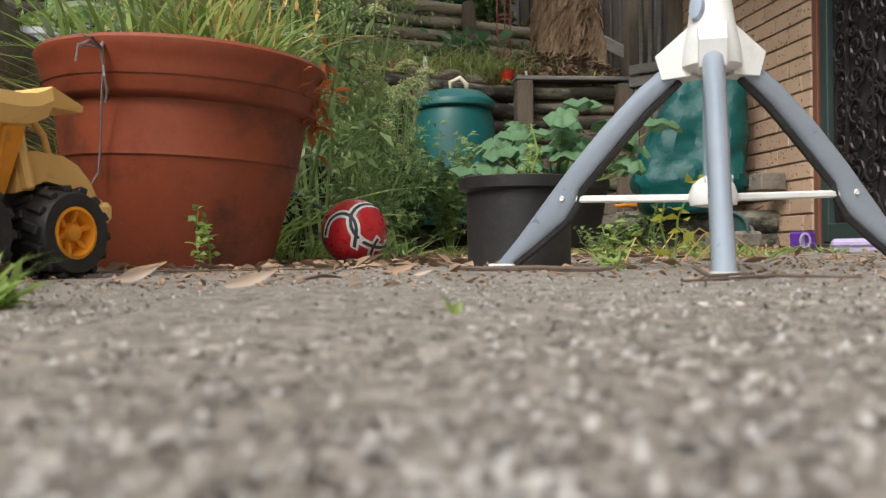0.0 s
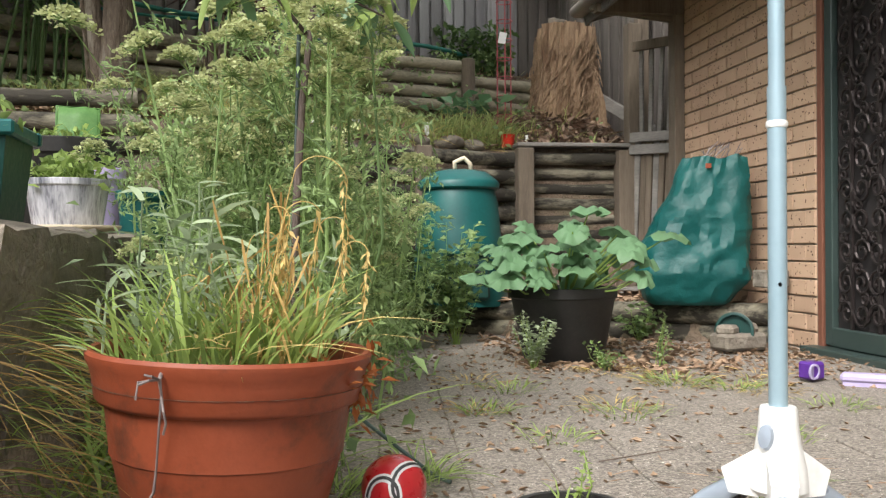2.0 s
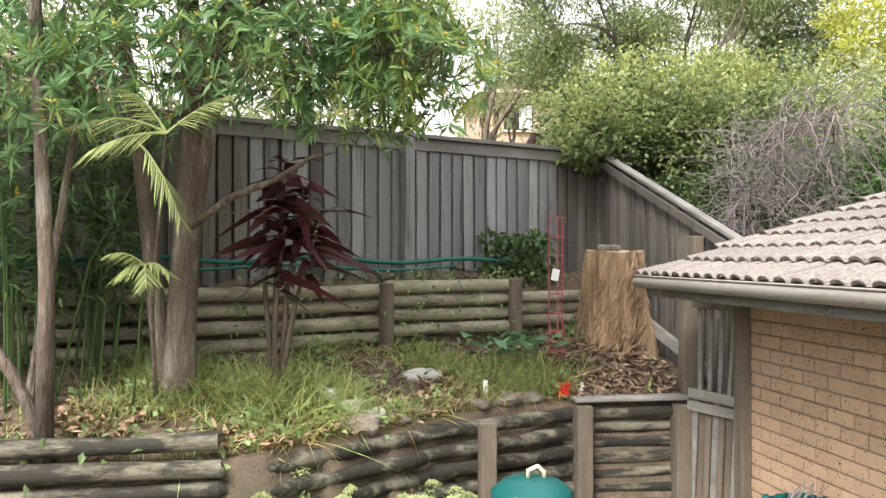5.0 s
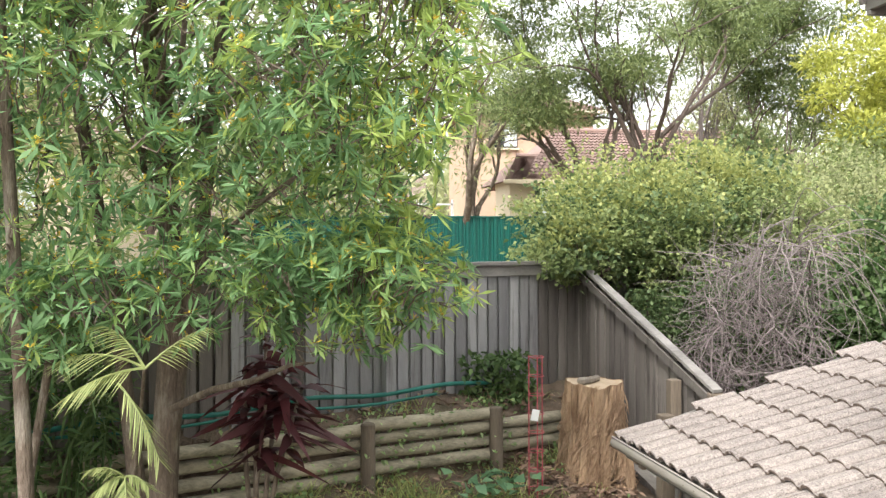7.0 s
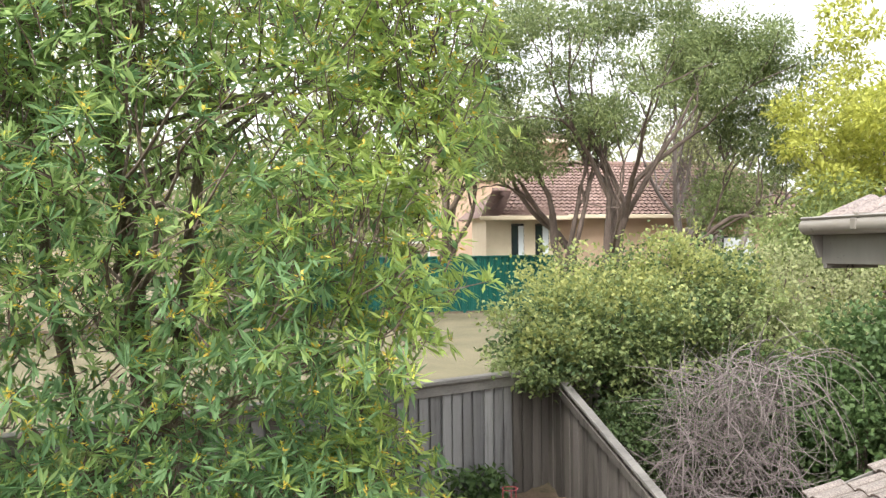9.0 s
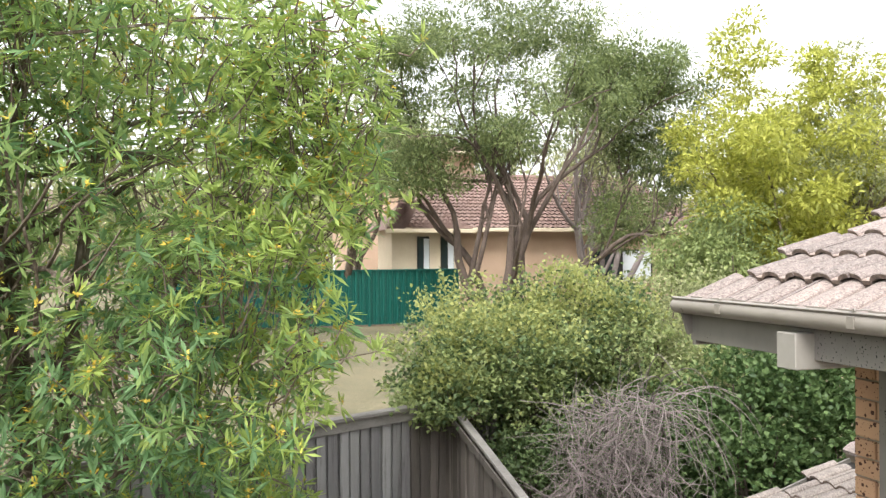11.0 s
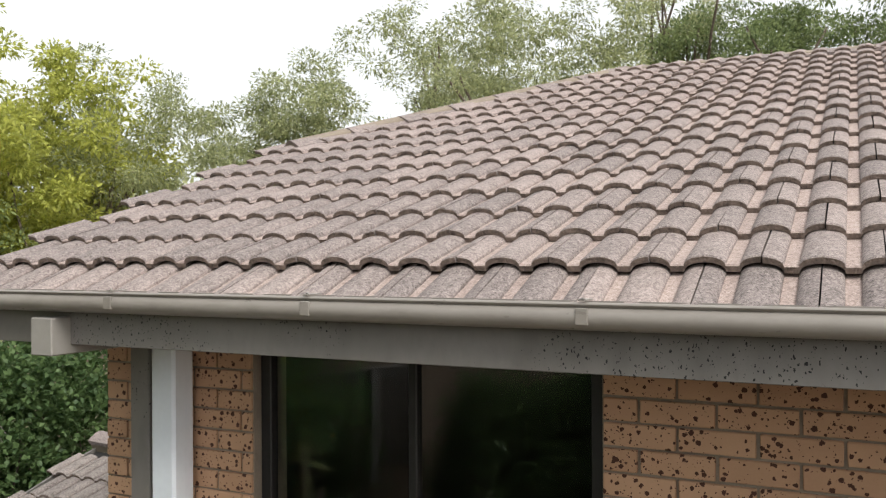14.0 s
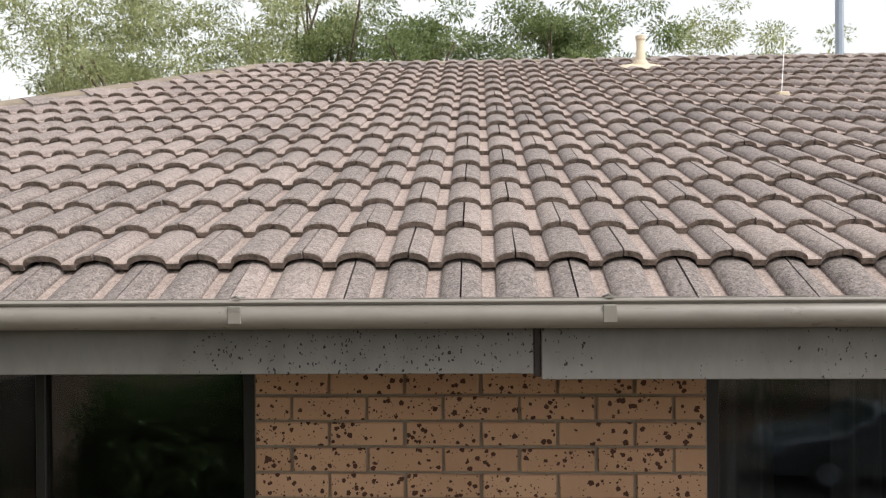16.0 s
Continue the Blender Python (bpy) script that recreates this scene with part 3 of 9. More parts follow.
def ground_sheet():
    def steps(a, b, fine_a, fine_b, fine, coarse):
        out, p = [], a
        while p < b:
            out.append(p)
            near = fine_a <= p < fine_b
            dist = 0 if near else (fine_a - p if p < fine_a else p - fine_b)
            p += fine if near else max(fine, min(coarse, 0.15 + dist * 0.35))
        return out + [b]
    xs = steps(-400, 400, -5, 6, 0.1, 60)
    ys = steps(-400, 500, -2, 10, 0.1, 60)
    m = Mesh()
    grid = []
    for y in ys:
        row = []
        for x in xs:
            z = land(x, y)
            if z > 0.1 or y > 10:
                z += 0.035 * noise.noise(Vector((x * 1.7, y * 1.7, 0)))
            # hills rise behind the houses
            far = math.hypot(x, y)
            if far > 45:
                z += min(9.0, (far - 45) * 0.07) * (0.8 + 0.4 * noise.noise(Vector((x * 0.01, y * 0.01, 3))))
            row.append((x, y, z))
        grid.append(row)
    m.sheet(grid)
    return m


ground = solid("ground", ground_sheet(), M_SOIL, "brown mulch and soil hillside with terraces behind the house", "ground", kind="structure", smooth=True)
lawn = Mesh()
lawn.sheet([[(x, y, land(x, y) + 0.05 + 0.03 * noise.noise(Vector((x, y, 0)))) for x in np.linspace(-6, 13, 40)] for y in np.linspace(9.5, 40, 50)])
solid("lawn", lawn, M_LAWN, "patchy green and straw lawn of the next garden", "lawn", kind="structure", smooth=True)

# patio base under the pavers
base = Mesh().box((-0.35, 0.9, -0.046), (4.5, 9.0, 0.08))
solid("patio_base", base, M_SOIL, "dark dirt joints under the patio pavers", "patio", kind="structure")


# ---- log walls ----
def log_mesh(length, r, rng, n=12):
    """A round log along x with slightly uneven girth and chamfered ends."""
    m = Mesh()
    pts, rad = [], []
    for i in range(7):
        t = i / 6
        pts.append(((t - 0.5) * length, rng.normal(0, r * 0.05), rng.normal(0, r * 0.05)))
        rad.append(r * (1 + rng.normal(0, 0.05)))
    pts = [(-length / 2 - 0.001, 0, 0)] + pts + [(length / 2 + 0.001, 0, 0)]
    rad = [rad[0] * 0.86] + rad + [rad[-1] * 0.86]
    return m.tube(pts, rad, n)


rng_log = np.random.default_rng(5)


def log_wall(name, label, a, b, z0, z1, count, r, jitter=0.02, ends=0.06, mat=None):
    """Logs stacked between two points of the plan."""
    w = thing(name, label, "retaining wall", kind="structure")
    ax, ay = a
    bx, by = b
    length = math.hypot(bx - ax, by - ay)
    ang = math.degrees(math.atan2(by - ay, bx - ax))
    for i in range(count):
        z = z0 + (z1 - z0) * (i + 0.5) / count
        e = rng_log.uniform(-ends, ends)
        o = part("log", log_mesh(length + 2 * abs(e), r, rng_log), mat or M_LOG, w, smooth=40)
        o.matrix_world = Matrix.Translation(((ax + bx) / 2 + e * 0.5, (ay + by) / 2 + rng_log.normal(0, jitter), z)) @ rz(ang + rng_log.normal(0, 0.3)).to_4x4() @ Matrix.Rotation(rng_log.uniform(-0.006, 0.006), 4, "Y")
    return w


def post(parent, x, y, z0, z1, s=0.1, m=None, round_=False, lean=0.0):
    me = Mesh()
    if round_:
        me.lathe([(s * 0.5, z0), (s * 0.52, (z0 + z1) / 2), (s * 0.5, z1 - 0.01), (s * 0.42, z1)], 12, (x, y, 0))
    else:
        me.box((x, y, (z0 + z1) / 2), (s, s, z1 - z0), bevel=0.006)
    o = part("post", me, m or M_POST, parent, smooth=30 if round_ else False)
    return o


wall_a = log_wall("log_wall", "stacked treated pine logs below the mulched terrace, dark and stained", (0.80, 6.32), (1.64, 6.32), 0.32, 1.22, 8, 0.046)
post(wall_a, 0.90, 6.22, 0.15, 1.23, 0.12)
post(wall_a, 1.665, 6.24, 0.15, 1.22, 0.13)
part("capping_board", Mesh().box((1.28, 6.3, 1.262), (0.86, 0.16, 0.03), rz(-1), bevel=0.006), M_CAP, wall_a)
wall_b = log_wall("log_wall", "long stacked log wall with lichen below the grassy bank", (-4.2, 4.86), (-1.55, 4.92), 0.5, 1.39, 7, 0.052, ends=0.07)
post(wall_b, -1.45, 4.80, 0.3, 0.98, 0.13)
post(wall_b, -3.2, 4.76, 0.3, 1.25, 0.13)
log_wall("log_wall", "short angled logs of the retaining wall behind the herbs", (-1.35, 5.0), (-0.35, 5.7), 0.3, 1.22, 7, 0.05, ends=0.04)
wall_d = log_wall("log_wall", "short angled logs beside the compost bin", (-0.30, 5.78), (0.86, 6.3), 0.3, 1.22, 7, 0.05, ends=0.05)
post(wall_d, 0.12, 5.86, 0.1, 1.2, 0.11)
wall_e = log_wall("log_wall", "low log border of the top bed under the paling fence", (-0.42, 7.10), (0.68, 7.44), 1.66, 2.12, 4, 0.048, ends=0.03, mat=M_LOGPALE)
post(wall_e, -0.44, 7.0, 1.3, 2.10, 0.115, round_=True)
post(wall_e, 0.69, 7.37, 1.4, 2.12, 0.115, round_=True)
log_wall("log_wall", "low log border behind the tree trunk", (-2.9, 6.15), (-0.5, 7.06), 1.6, 2.1, 4, 0.05, ends=0.04, mat=M_LOGPALE)
log_wall("log_wall", "low log border beside the stump", (0.74, 7.5), (1.5, 7.8), 1.7, 2.0, 3, 0.05, ends=0.02, mat=M_LOGPALE)
step = log_wall("log_step", "two dark logs forming a low garden step with mulch", (0.02, 5.34), (1.8, 4.34), -0.01, 0.2, 2, 0.058, jitter=0.005)

# stone ledge beside the patio, with planters on it
ledge = thing("stone_ledge", "rough weathered sandstone ledge beside the patio with weeds hanging over", "ledge", kind="structure")
rng = np.random.default_rng(11)
yy = -1.4
while yy < 4.7:
    L = rng.uniform(0.5, 0.95)
    me = Mesh()
    bm = bmesh.new()
    bmesh.ops.create_cube(bm, size=1.0)
    bmesh.ops.subdivide_edges(bm, edges=list(bm.edges), cuts=9, use_grid_fill=True)
    for p in bm.verts:
        q = Vector((p.co.x * 0.62, p.co.y * L, p.co.z * 0.60))
        q += Vector(noise.noise_vector(q * 4 + Vector((0, yy, 0)))) * 0.04 + Vector(noise.noise_vector(q * 13 + Vector((3, yy, 0)))) * 0.016
        p.co = q
    bm.verts.index_update()
    me.add([p.co + Vector((-1.495, yy + L / 2, 0.262)) for p in bm.verts], [[p.index for p in q.verts] for q in bm.faces])
    bm.free()
    part("stone_block", me, M_STONE, ledge, smooth=50)
    yy += L + 0.012


# ---- paling fences ----
def paling_mesh(h, w=0.1, t=0.014):
    return Mesh().box((0, 0, h / 2), (w, t, h), bevel=0.002).data("paling", M_PALING)


def back_fence():
    f = thing("paling_fence", "tall weathered grey timber paling fence with capping rail", "fence", kind="structure")
    rngf = np.random.default_rng(3)
    a, b = Vector((-5.2, fence_line(-5.2), 0)), Vector((2.45, fence_line(2.45), 0))
    d = (b - a).normalized()
    ang = math.degrees(math.atan2(d.y, d.x))
    nrm = Vector((d.y, -d.x, 0))
    length = (b - a).length
    meshes = [paling_mesh(1.18 + 0.02 * k, 0.095 + 0.004 * (k % 3)) for k in range(4)]
    brown = [m_.copy() for m_ in meshes]
    for m_ in brown:
        m_.materials[0] = M_PALINGDK
    s, i = 0.05, 0
    while s < length:
        p = a + d * s
        back = (i % 2) * 0.03
        # left end and corner take the dark copy, which paints their shade
        o = part("paling", (brown if p.x < -1.35 + rngf.normal(0, 0.2) or p.x > 1.3 else meshes)[rngf.integers(0, 4)], None, f)
        o.matrix_world = Matrix.Translation((p.x - nrm.x * back, p.y - nrm.y * back, 2.08 + rngf.normal(0, 0.01))) @ rz(ang + rngf.normal(0, 0.8)).to_4x4() @ Matrix.Rotation(rngf.normal(0, 0.006), 4, "Y")
        s += 0.0625
        i += 1
    at = (-0.245 - a.x) / d.x
    for s in (at - 4.8, at - 2.4, at, at + 2.3):
        p = a + d * s
        me = Mesh().box((0, 0, 0.56), (0.1, 0.08, 1.42), bevel=0.005)
        o = part("post", me, M_PALING, f)
        o.matrix_world = Matrix.Translation((p.x + nrm.x * 0.06, p.y + nrm.y * 0.06, 2.09)) @ rz(ang).to_4x4()
    mid = (a + b) / 2
    me = Mesh().box((0, 0, 0), (length, 0.13, 0.035), bevel=0.004)
    o = part("capping_rail", me, M_CAP, f)
    o.matrix_world = Matrix.Translation((mid.x, mid.y, 3.33)) @ rz(ang).to_4x4()
    me = Mesh().box((0, 0, 0), (length, 0.02, 0.1), bevel=0.003)
    o = part("fascia_rail", me, M_CAP, f)
    o.matrix_world = Matrix.Translation((mid.x + nrm.x * 0.02, mid.y + nrm.y * 0.02, 3.26)) @ rz(ang).to_4x4()
    return f


back_fence()


def side_fence():
    """The fence that steps down the slope from the back corner towards the house."""
    f = thing("paling_fence", "weathered side paling fence with a sloping capping rail beside the house", "fence", kind="structure")
    rngf = np.random.default_rng(4)
    a, b = Vector((1.76, 8.45, 3.34)), Vector((2.06, 6.16, 2.41))
    flat = Vector((b.x - a.x, b.y - a.y, 0))
    ang = math.degrees(math.atan2(flat.y, flat.x))
    d = flat.normalized()
    s, i = 0.04, 0
    while s < flat.length:
        t = s / flat.length
        z = a.z + (b.z - a.z) * t - 0.02
        h = 1.4
        me = Mesh()
        me.add([(-0.048, -0.007, z - h), (0.048, -0.007, z - h), (0.048, 0.007, z - h), (-0.048, 0.007, z - h),
                (-0.048, -0.007, z + 0.02), (0.048, -0.007, z - 0.025), (0.048, 0.007, z - 0.025), (-0.048, 0.007, z + 0.02)],
               [(0, 1, 5, 4), (1, 2, 6, 5), (2, 3, 7, 6), (3, 0, 4, 7), (4, 5, 6, 7), (3, 2, 1, 0)])
        o = part("paling", me, M_PALINGDK, f)
        off = (i % 2) * 0.016
        o.matrix_world = Matrix.Translation((a.x + d.x * s + off, a.y + d.y * s, 0)) @ rz(ang).to_4x4()
        s += 0.09
        i += 1
    way = (b - a).normalized()
    side = Vector((-d.y, d.x, 0))
    me = Mesh()
    up = side.cross(way)
    rot = Matrix((way, side, up)).transposed()
    me.box((a + b) / 2 + Vector((0, 0, 0.03)), ((b - a).length + 0.12, 0.085, 0.03), rot, bevel=0.004)
    part("capping_rail", me, M_CAP, f)
    me = Mesh().box((a + b) / 2 + Vector((-0.05, 0, -0.05)), ((b - a).length, 0.02, 0.07), rot, bevel=0.003)
    part("fascia_rail", me, M_PALINGDK, f)
    post(f, 2.06, 6.14, 0.9, 2.40, 0.11)
    post(f, 1.88, 6.45, 1.0, 2.46, 0.09)
    me = Mesh().box((1.9, 6.75, 1.55), (0.9, 0.05, 0.09), Matrix.Rotation(radians(-62), 3, "Z") @ Matrix.Rotation(radians(30), 3, "Y"), bevel=0.004)
    part("brace", me, M_CAP, f)
    return f


side_fence()


def gate():
    g = thing("side_gate", "leaning weathered timber gate with open slats at the top", "gate", at=pose(1.80, 6.02, 0.22, 0, 3.0, -62))
    for i in range(5):
        part("slat", Mesh().box((-0.18 + i * 0.09, 0, 1.42), (0.034, 0.02, 0.62), Matrix.Rotation(radians(1.5 * (i - 2)), 3, "Y"), bevel=0.003), M_CAP, g)
    for i in range(8):
        part("board", Mesh().box((-0.2 + i * 0.057, 0.004 + 0.006 * (i % 2), 0.56), (0.05, 0.014, 1.0), bevel=0.003), M_POST if i % 3 else M_CAP, g)
    for z, m_ in ((1.74, M_POST), (1.08, M_CAP), (0.99, M_CAP), (0.12, M_POST)):
        part("rail", Mesh().box((0, -0.022, z), (0.5, 0.03, 0.07), bevel=0.004), m_, g)
    return g


gate()
gp = thing("gate_post", "square weathered timber gate post beside the log wall", "post")
post(gp, 1.79, 6.40, 0.1, 2.2, 0.11)
gp = thing("gate_post", "grey timber post against the end of the brick wall", "post")
post(gp, 1.80, 5.56, 0.1, 2.13, 0.11)
part("brace", Mesh().box((1.52, 5.56, 2.06), (0.66, 0.05, 0.07), Matrix.Rotation(radians(6), 3, "Y"), bevel=0.004), M_POST, gp)


# ---- the house ----
P_UP = math.atan(0.33)
LOW_X, UP_X = 1.808, 1.80


def wall_boxes(name, label, boxes, mat, cat="wall"):
    w = Mesh()
    for lo, hi in boxes:
        w.box([(a + b) / 2 for a, b in zip(lo, hi)], [b - a for a, b in zip(lo, hi)])
    return solid(name, w, mat, label, cat, kind="structure")


# ground floor: mortar core, bricks are laid on it further down
wall_low = wall_boxes("wall_lower", "tan brick ground-floor wall with dark iron spots", [
    ((1.82, 3.97, -0.05), (2.05, 5.50, 2.16)),
    ((1.82, -4.0, -0.05), (2.05, 2.98, 2.40)),
    ((1.82, 2.98, 2.06), (2.05, 3.97, 2.16)),
    ((2.05, 5.27, -0.05), (6.0, 5.50, 2.16))], M_MORTAR)
wall_up = wall_boxes("wall_upper", "tan spotted brick upper wall between dark windows", [
    ((1.812, -0.66, 2.40), (2.03, 0.765, 4.51)),
    ((1.812, 2.165, 2.40), (2.03, 2.94, 4.51)),
    ((1.812, 0.765, 2.40), (2.03, 2.165, 3.21)),
    ((1.812, -2.43, 2.40), (2.03, -0.66, 3.21)),
    ((1.812, -8.2, 2.40), (2.03, -2.43, 4.51)),
    ((2.03, 2.72, 2.40), (9.0, 2.94, 4.51)),
    ((2.03, -8.2, 2.40), (9.0, -8.0, 4.51)),
    ((11.0, -8.2, -0.05), (11.2, 2.94, 4.51))], M_MORTAR)
# floor, inner walls and ceiling carry the room's darkness as colour
wall_boxes("floor_upper", "upper floor slab over the ground floor, room shade in its colour", [((1.82, -8.2, 2.28), (11.0, 2.94, 2.40))], M_ROOMSHADE, "floor")
wall_boxes("room_wall", "plain inner wall behind the windows, room shade in its colour", [((4.3, -8.0, 2.40), (4.4, 2.69, 4.51)), ((2.04, 2.69, 2.40), (4.4, 2.715, 4.507))], M_ROOMSHADE)
wall_boxes("ceiling", "plain ceiling of the upper rooms, room shade in its colour", [((1.812, -8.2, 4.51), (11.0, 2.94, 4.57))], M_ROOMSHADE, "ceiling")


def window(name, y0, y1, z0, z1, label):
    w = thing(name, label, "window", kind="structure")
    x = 1.88
    for yy, ww in ((y0 + 0.025, 0.05), (y1 - 0.025, 0.05), ((y0 + y1) / 2 + 0.02, 0.035)):
        part("window_frame", Mesh().box((x, yy, (z0 + z1) / 2), (0.05, ww, z1 - z0), bevel=0.004), M_ALU, w)
    for zz in (z0 + 0.025, z1 - 0.02):
        part("window_frame", Mesh().box((x, (y0 + y1) / 2, zz), (0.046, y1 - y0 - 0.1, 0.05), bevel=0.004), M_ALU, w)
    m = (y0 + y1) / 2 + 0.02
    for a, b, dx in ((y0 + 0.05, m, 0.0), (m, y1 - 0.05, 0.012)):
        part("pane", Mesh().box((x + dx, (a + b) / 2, (z0 + z1) / 2), (0.005, b - a, z1 - z0 - 0.09)), M_GLASS, w)
    part("window_sill", Mesh().box((1.79, (y0 + y1) / 2, z0 - 0.035), (0.16, y1 - y0, 0.06), bevel=0.005), M_BRICK, w)
    return w


window("window_1", 0.765, 2.165, 3.21, 4.51, "dark aluminium sliding window of an unlit room")
window("window_2", -2.43, -0.66, 3.21, 4.51, "dark aluminium window reflecting the street behind")


def curtain(y0, y1, x, label):
    m = Mesh()
    rows = []
    for z in np.linspace(3.16, 4.47, 6):
        rows.append([(x + 0.025 * math.sin((y - y0) * 70), y, z) for y in np.linspace(y0, y1, int((y1 - y0) * 90) + 3)])
    m.sheet(rows)
    ob = solid("curtain", m, M_CURTAIN, label, "curtain", smooth=True)
    ob.modifiers.new("thick", "SOLIDIFY").thickness = 0.004
    return ob


# curtains, their cloth colour darkened to stand for the unlit room
curtain(-0.94, -0.68, 2.04, "grey curtain beside the reflecting window, room shade in its colour")
curtain(-1.37, -1.17, 2.12, "narrow grey curtain fold behind the glass, room shade in its colour")

# eaves of the upper roof
fascia = thing("fascia", "grey-brown painted fascia board with peeling black spots", "fascia", kind="structure")
part("board", Mesh().box((1.305, 1.64, 4.548), (0.022, 3.46, 0.155), bevel=0.002), M_FASCIA, fascia)
part("board", Mesh().box((1.296, -4.15, 4.537), (0.022, 8.08, 0.16), bevel=0.002), M_FASCIA, fascia)
part("bracket", Mesh().box((1.307, -0.1, 4.545), (0.02, 0.018, 0.165), bevel=0.002), M_IRON, fascia, "rusted joint strip in the fascia gap")
part("soffit", Mesh().box((1.56, -2.4, 4.492), (0.48, 11.4, 0.012)), M_SOFFIT, fascia)
part("return_board", Mesh().box((1.42, 3.35, 4.55), (0.25, 0.022, 0.20), bevel=0.002), M_FASCIA, fascia)
part("beam_end", Mesh().box((1.52, 2.634, 4.503), (0.62, 0.105, 0.135), bevel=0.004), M_BEAM, fascia, "pale painted beam end under the gutter")


def gutter(name, label, x, y0, y1, ztop, h=0.078, clips=()):
    """Quad gutter: rolled lip, bowed front and a floor."""
    g = thing(name, label, "gutter", kind="structure")
    prof = [(0.085, 0.0), (0.082, -h * 0.2), (0.082, -h), (0.02, -h), (0.004, -h * 0.93), (-0.008, -h * 0.80), (-0.014, -h * 0.64), (-0.015, -h * 0.50), (-0.011, -h * 0.34), (-0.003, -h * 0.22), (0.001, -h * 0.17), (-0.005, -h * 0.12),
            (-0.007, -h * 0.06), (-0.004, -0.001), (0.002, 0.001), (0.007, -0.003), (0.008, -h * 0.1), (0.006, -h * 0.5), (0.012, -h * 0.82), (0.024, -h * 0.94), (0.076, -h * 0.94), (0.078, 0.0)]
    ys = np.linspace(y0, y1, 12)
    m = Mesh()
    m.sheet([[(x + p, y, ztop + q) for p, q in prof] for y in ys])
    m.add([(x + p, y1 + 0.002, ztop + q) for p, q in prof[:14]], [tuple(range(14))])
    m.add([(x + p, y0 - 0.002, ztop + q) for p, q in prof[:14]], [tuple(range(13, -1, -1))])
    part("trough", m, M_GUTTER, g, smooth=40)
    for y in clips:
        c = Mesh().box((x - 0.012, y, ztop - h * 0.48), (0.008, 0.034, h * 0.6), bevel=0.002)
        c.box((x + 0.03, y, ztop + 0.005), (0.075, 0.016, 0.004))
        c.tube([(x - 0.004, y - 0.012, ztop + 0.004), (x + 0.004, y, ztop + 0.011), (x + 0.012, y + 0.014, ztop + 0.005)], 0.003, 5)
        part("clip", c, M_GUTTER, g)
    return g


gutter("gutter_upper", "taupe painted steel gutter along the upper eave", 1.212, -8.2, 3.385, 4.667, h=0.074, clips=(-4.8, -3.9, -2.95, -2.03, -1.15, -0.271, 0.655, 1.507, 2.303, 3.037))

# downpipe and post at the corner
solid("downpipe", Mesh().box((1.715, 2.493, 3.33), (0.12, 0.122, 2.3), bevel=0.012), M_DOWNPIPE, "white painted rectangular downpipe on the brick corner", "downpipe")
solid("corner_post", Mesh().box((1.73, 2.655, 3.3), (0.06, 0.10, 2.27), bevel=0.006), M_FASCIA, "taupe painted timber post beside the downpipe", "post")

# ---- tiled roofs ----
TILE_W, TILE_G, TILE_L = 0.30, 0.29, 0.33


def tile_data(name, mat, pan_mat):
    """Double-roll concrete tile that breaks on a roll: eave edge at y=0, up the slope along +y, thick ragged front lip."""
    rw, rh = 0.056, 0.028
    xs, zs, pan = [], [], []
    for o, arc in ((0.0, (90, 72, 52, 32, 14, 0)), (0.15, (180, 166, 148, 128, 108, 90, 72, 52, 32, 14, 0)), (0.30, (180, 166, 148, 128, 108, 90))):
        for a in arc:
            xs.append(o + rw * math.cos(radians(a)))
            zs.append(0.004 + rh * math.sin(radians(a)) ** 0.85)
            pan.append(a == 0)
    xs[0], xs[-1] = 0.0024, TILE_W - 0.0024
    n = len(xs)
    v, f, mi = [], [], []
    th = 0.018
    for y, lift in ((0.0, 0.024), (0.005, 0.028), (TILE_L, 0.002)):
        v += [(x, y, z + lift) for x, z in zip(xs, zs)]
    v += [(x, 0.002, z + 0.024 - th) for x, z in zip(xs, zs)]
    v += [(x, TILE_L, z - 0.012) for x, z in zip(xs, zs)]
    for i in range(n - 1):
        k = 1 if pan[i] else 0
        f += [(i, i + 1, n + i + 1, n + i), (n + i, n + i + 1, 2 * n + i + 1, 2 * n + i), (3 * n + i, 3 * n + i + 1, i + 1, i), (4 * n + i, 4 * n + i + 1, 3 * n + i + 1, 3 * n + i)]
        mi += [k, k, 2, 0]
    f += [(0, n, 2 * n, 4 * n, 3 * n), (3 * n + n - 1, 4 * n + n - 1, 2 * n + n - 1, n + n - 1, n - 1)]
    mi += [0, 0]
    m = Mesh().add(v, f)
    me = m.data(name, mat, 28)
    me.materials.append(pan_mat)
    # third slot: the front lips, edge shade in their colour
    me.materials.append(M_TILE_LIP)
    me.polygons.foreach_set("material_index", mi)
    return m, me, mi


tile_mesh, tile_piece, tile_slots = tile_data("roof_tile", M_TILE, M_TILE_PAN)
tile_old = tile_piece.copy()
tile_old.materials[0] = tile_old.materials[1] = M_TILE_OLD


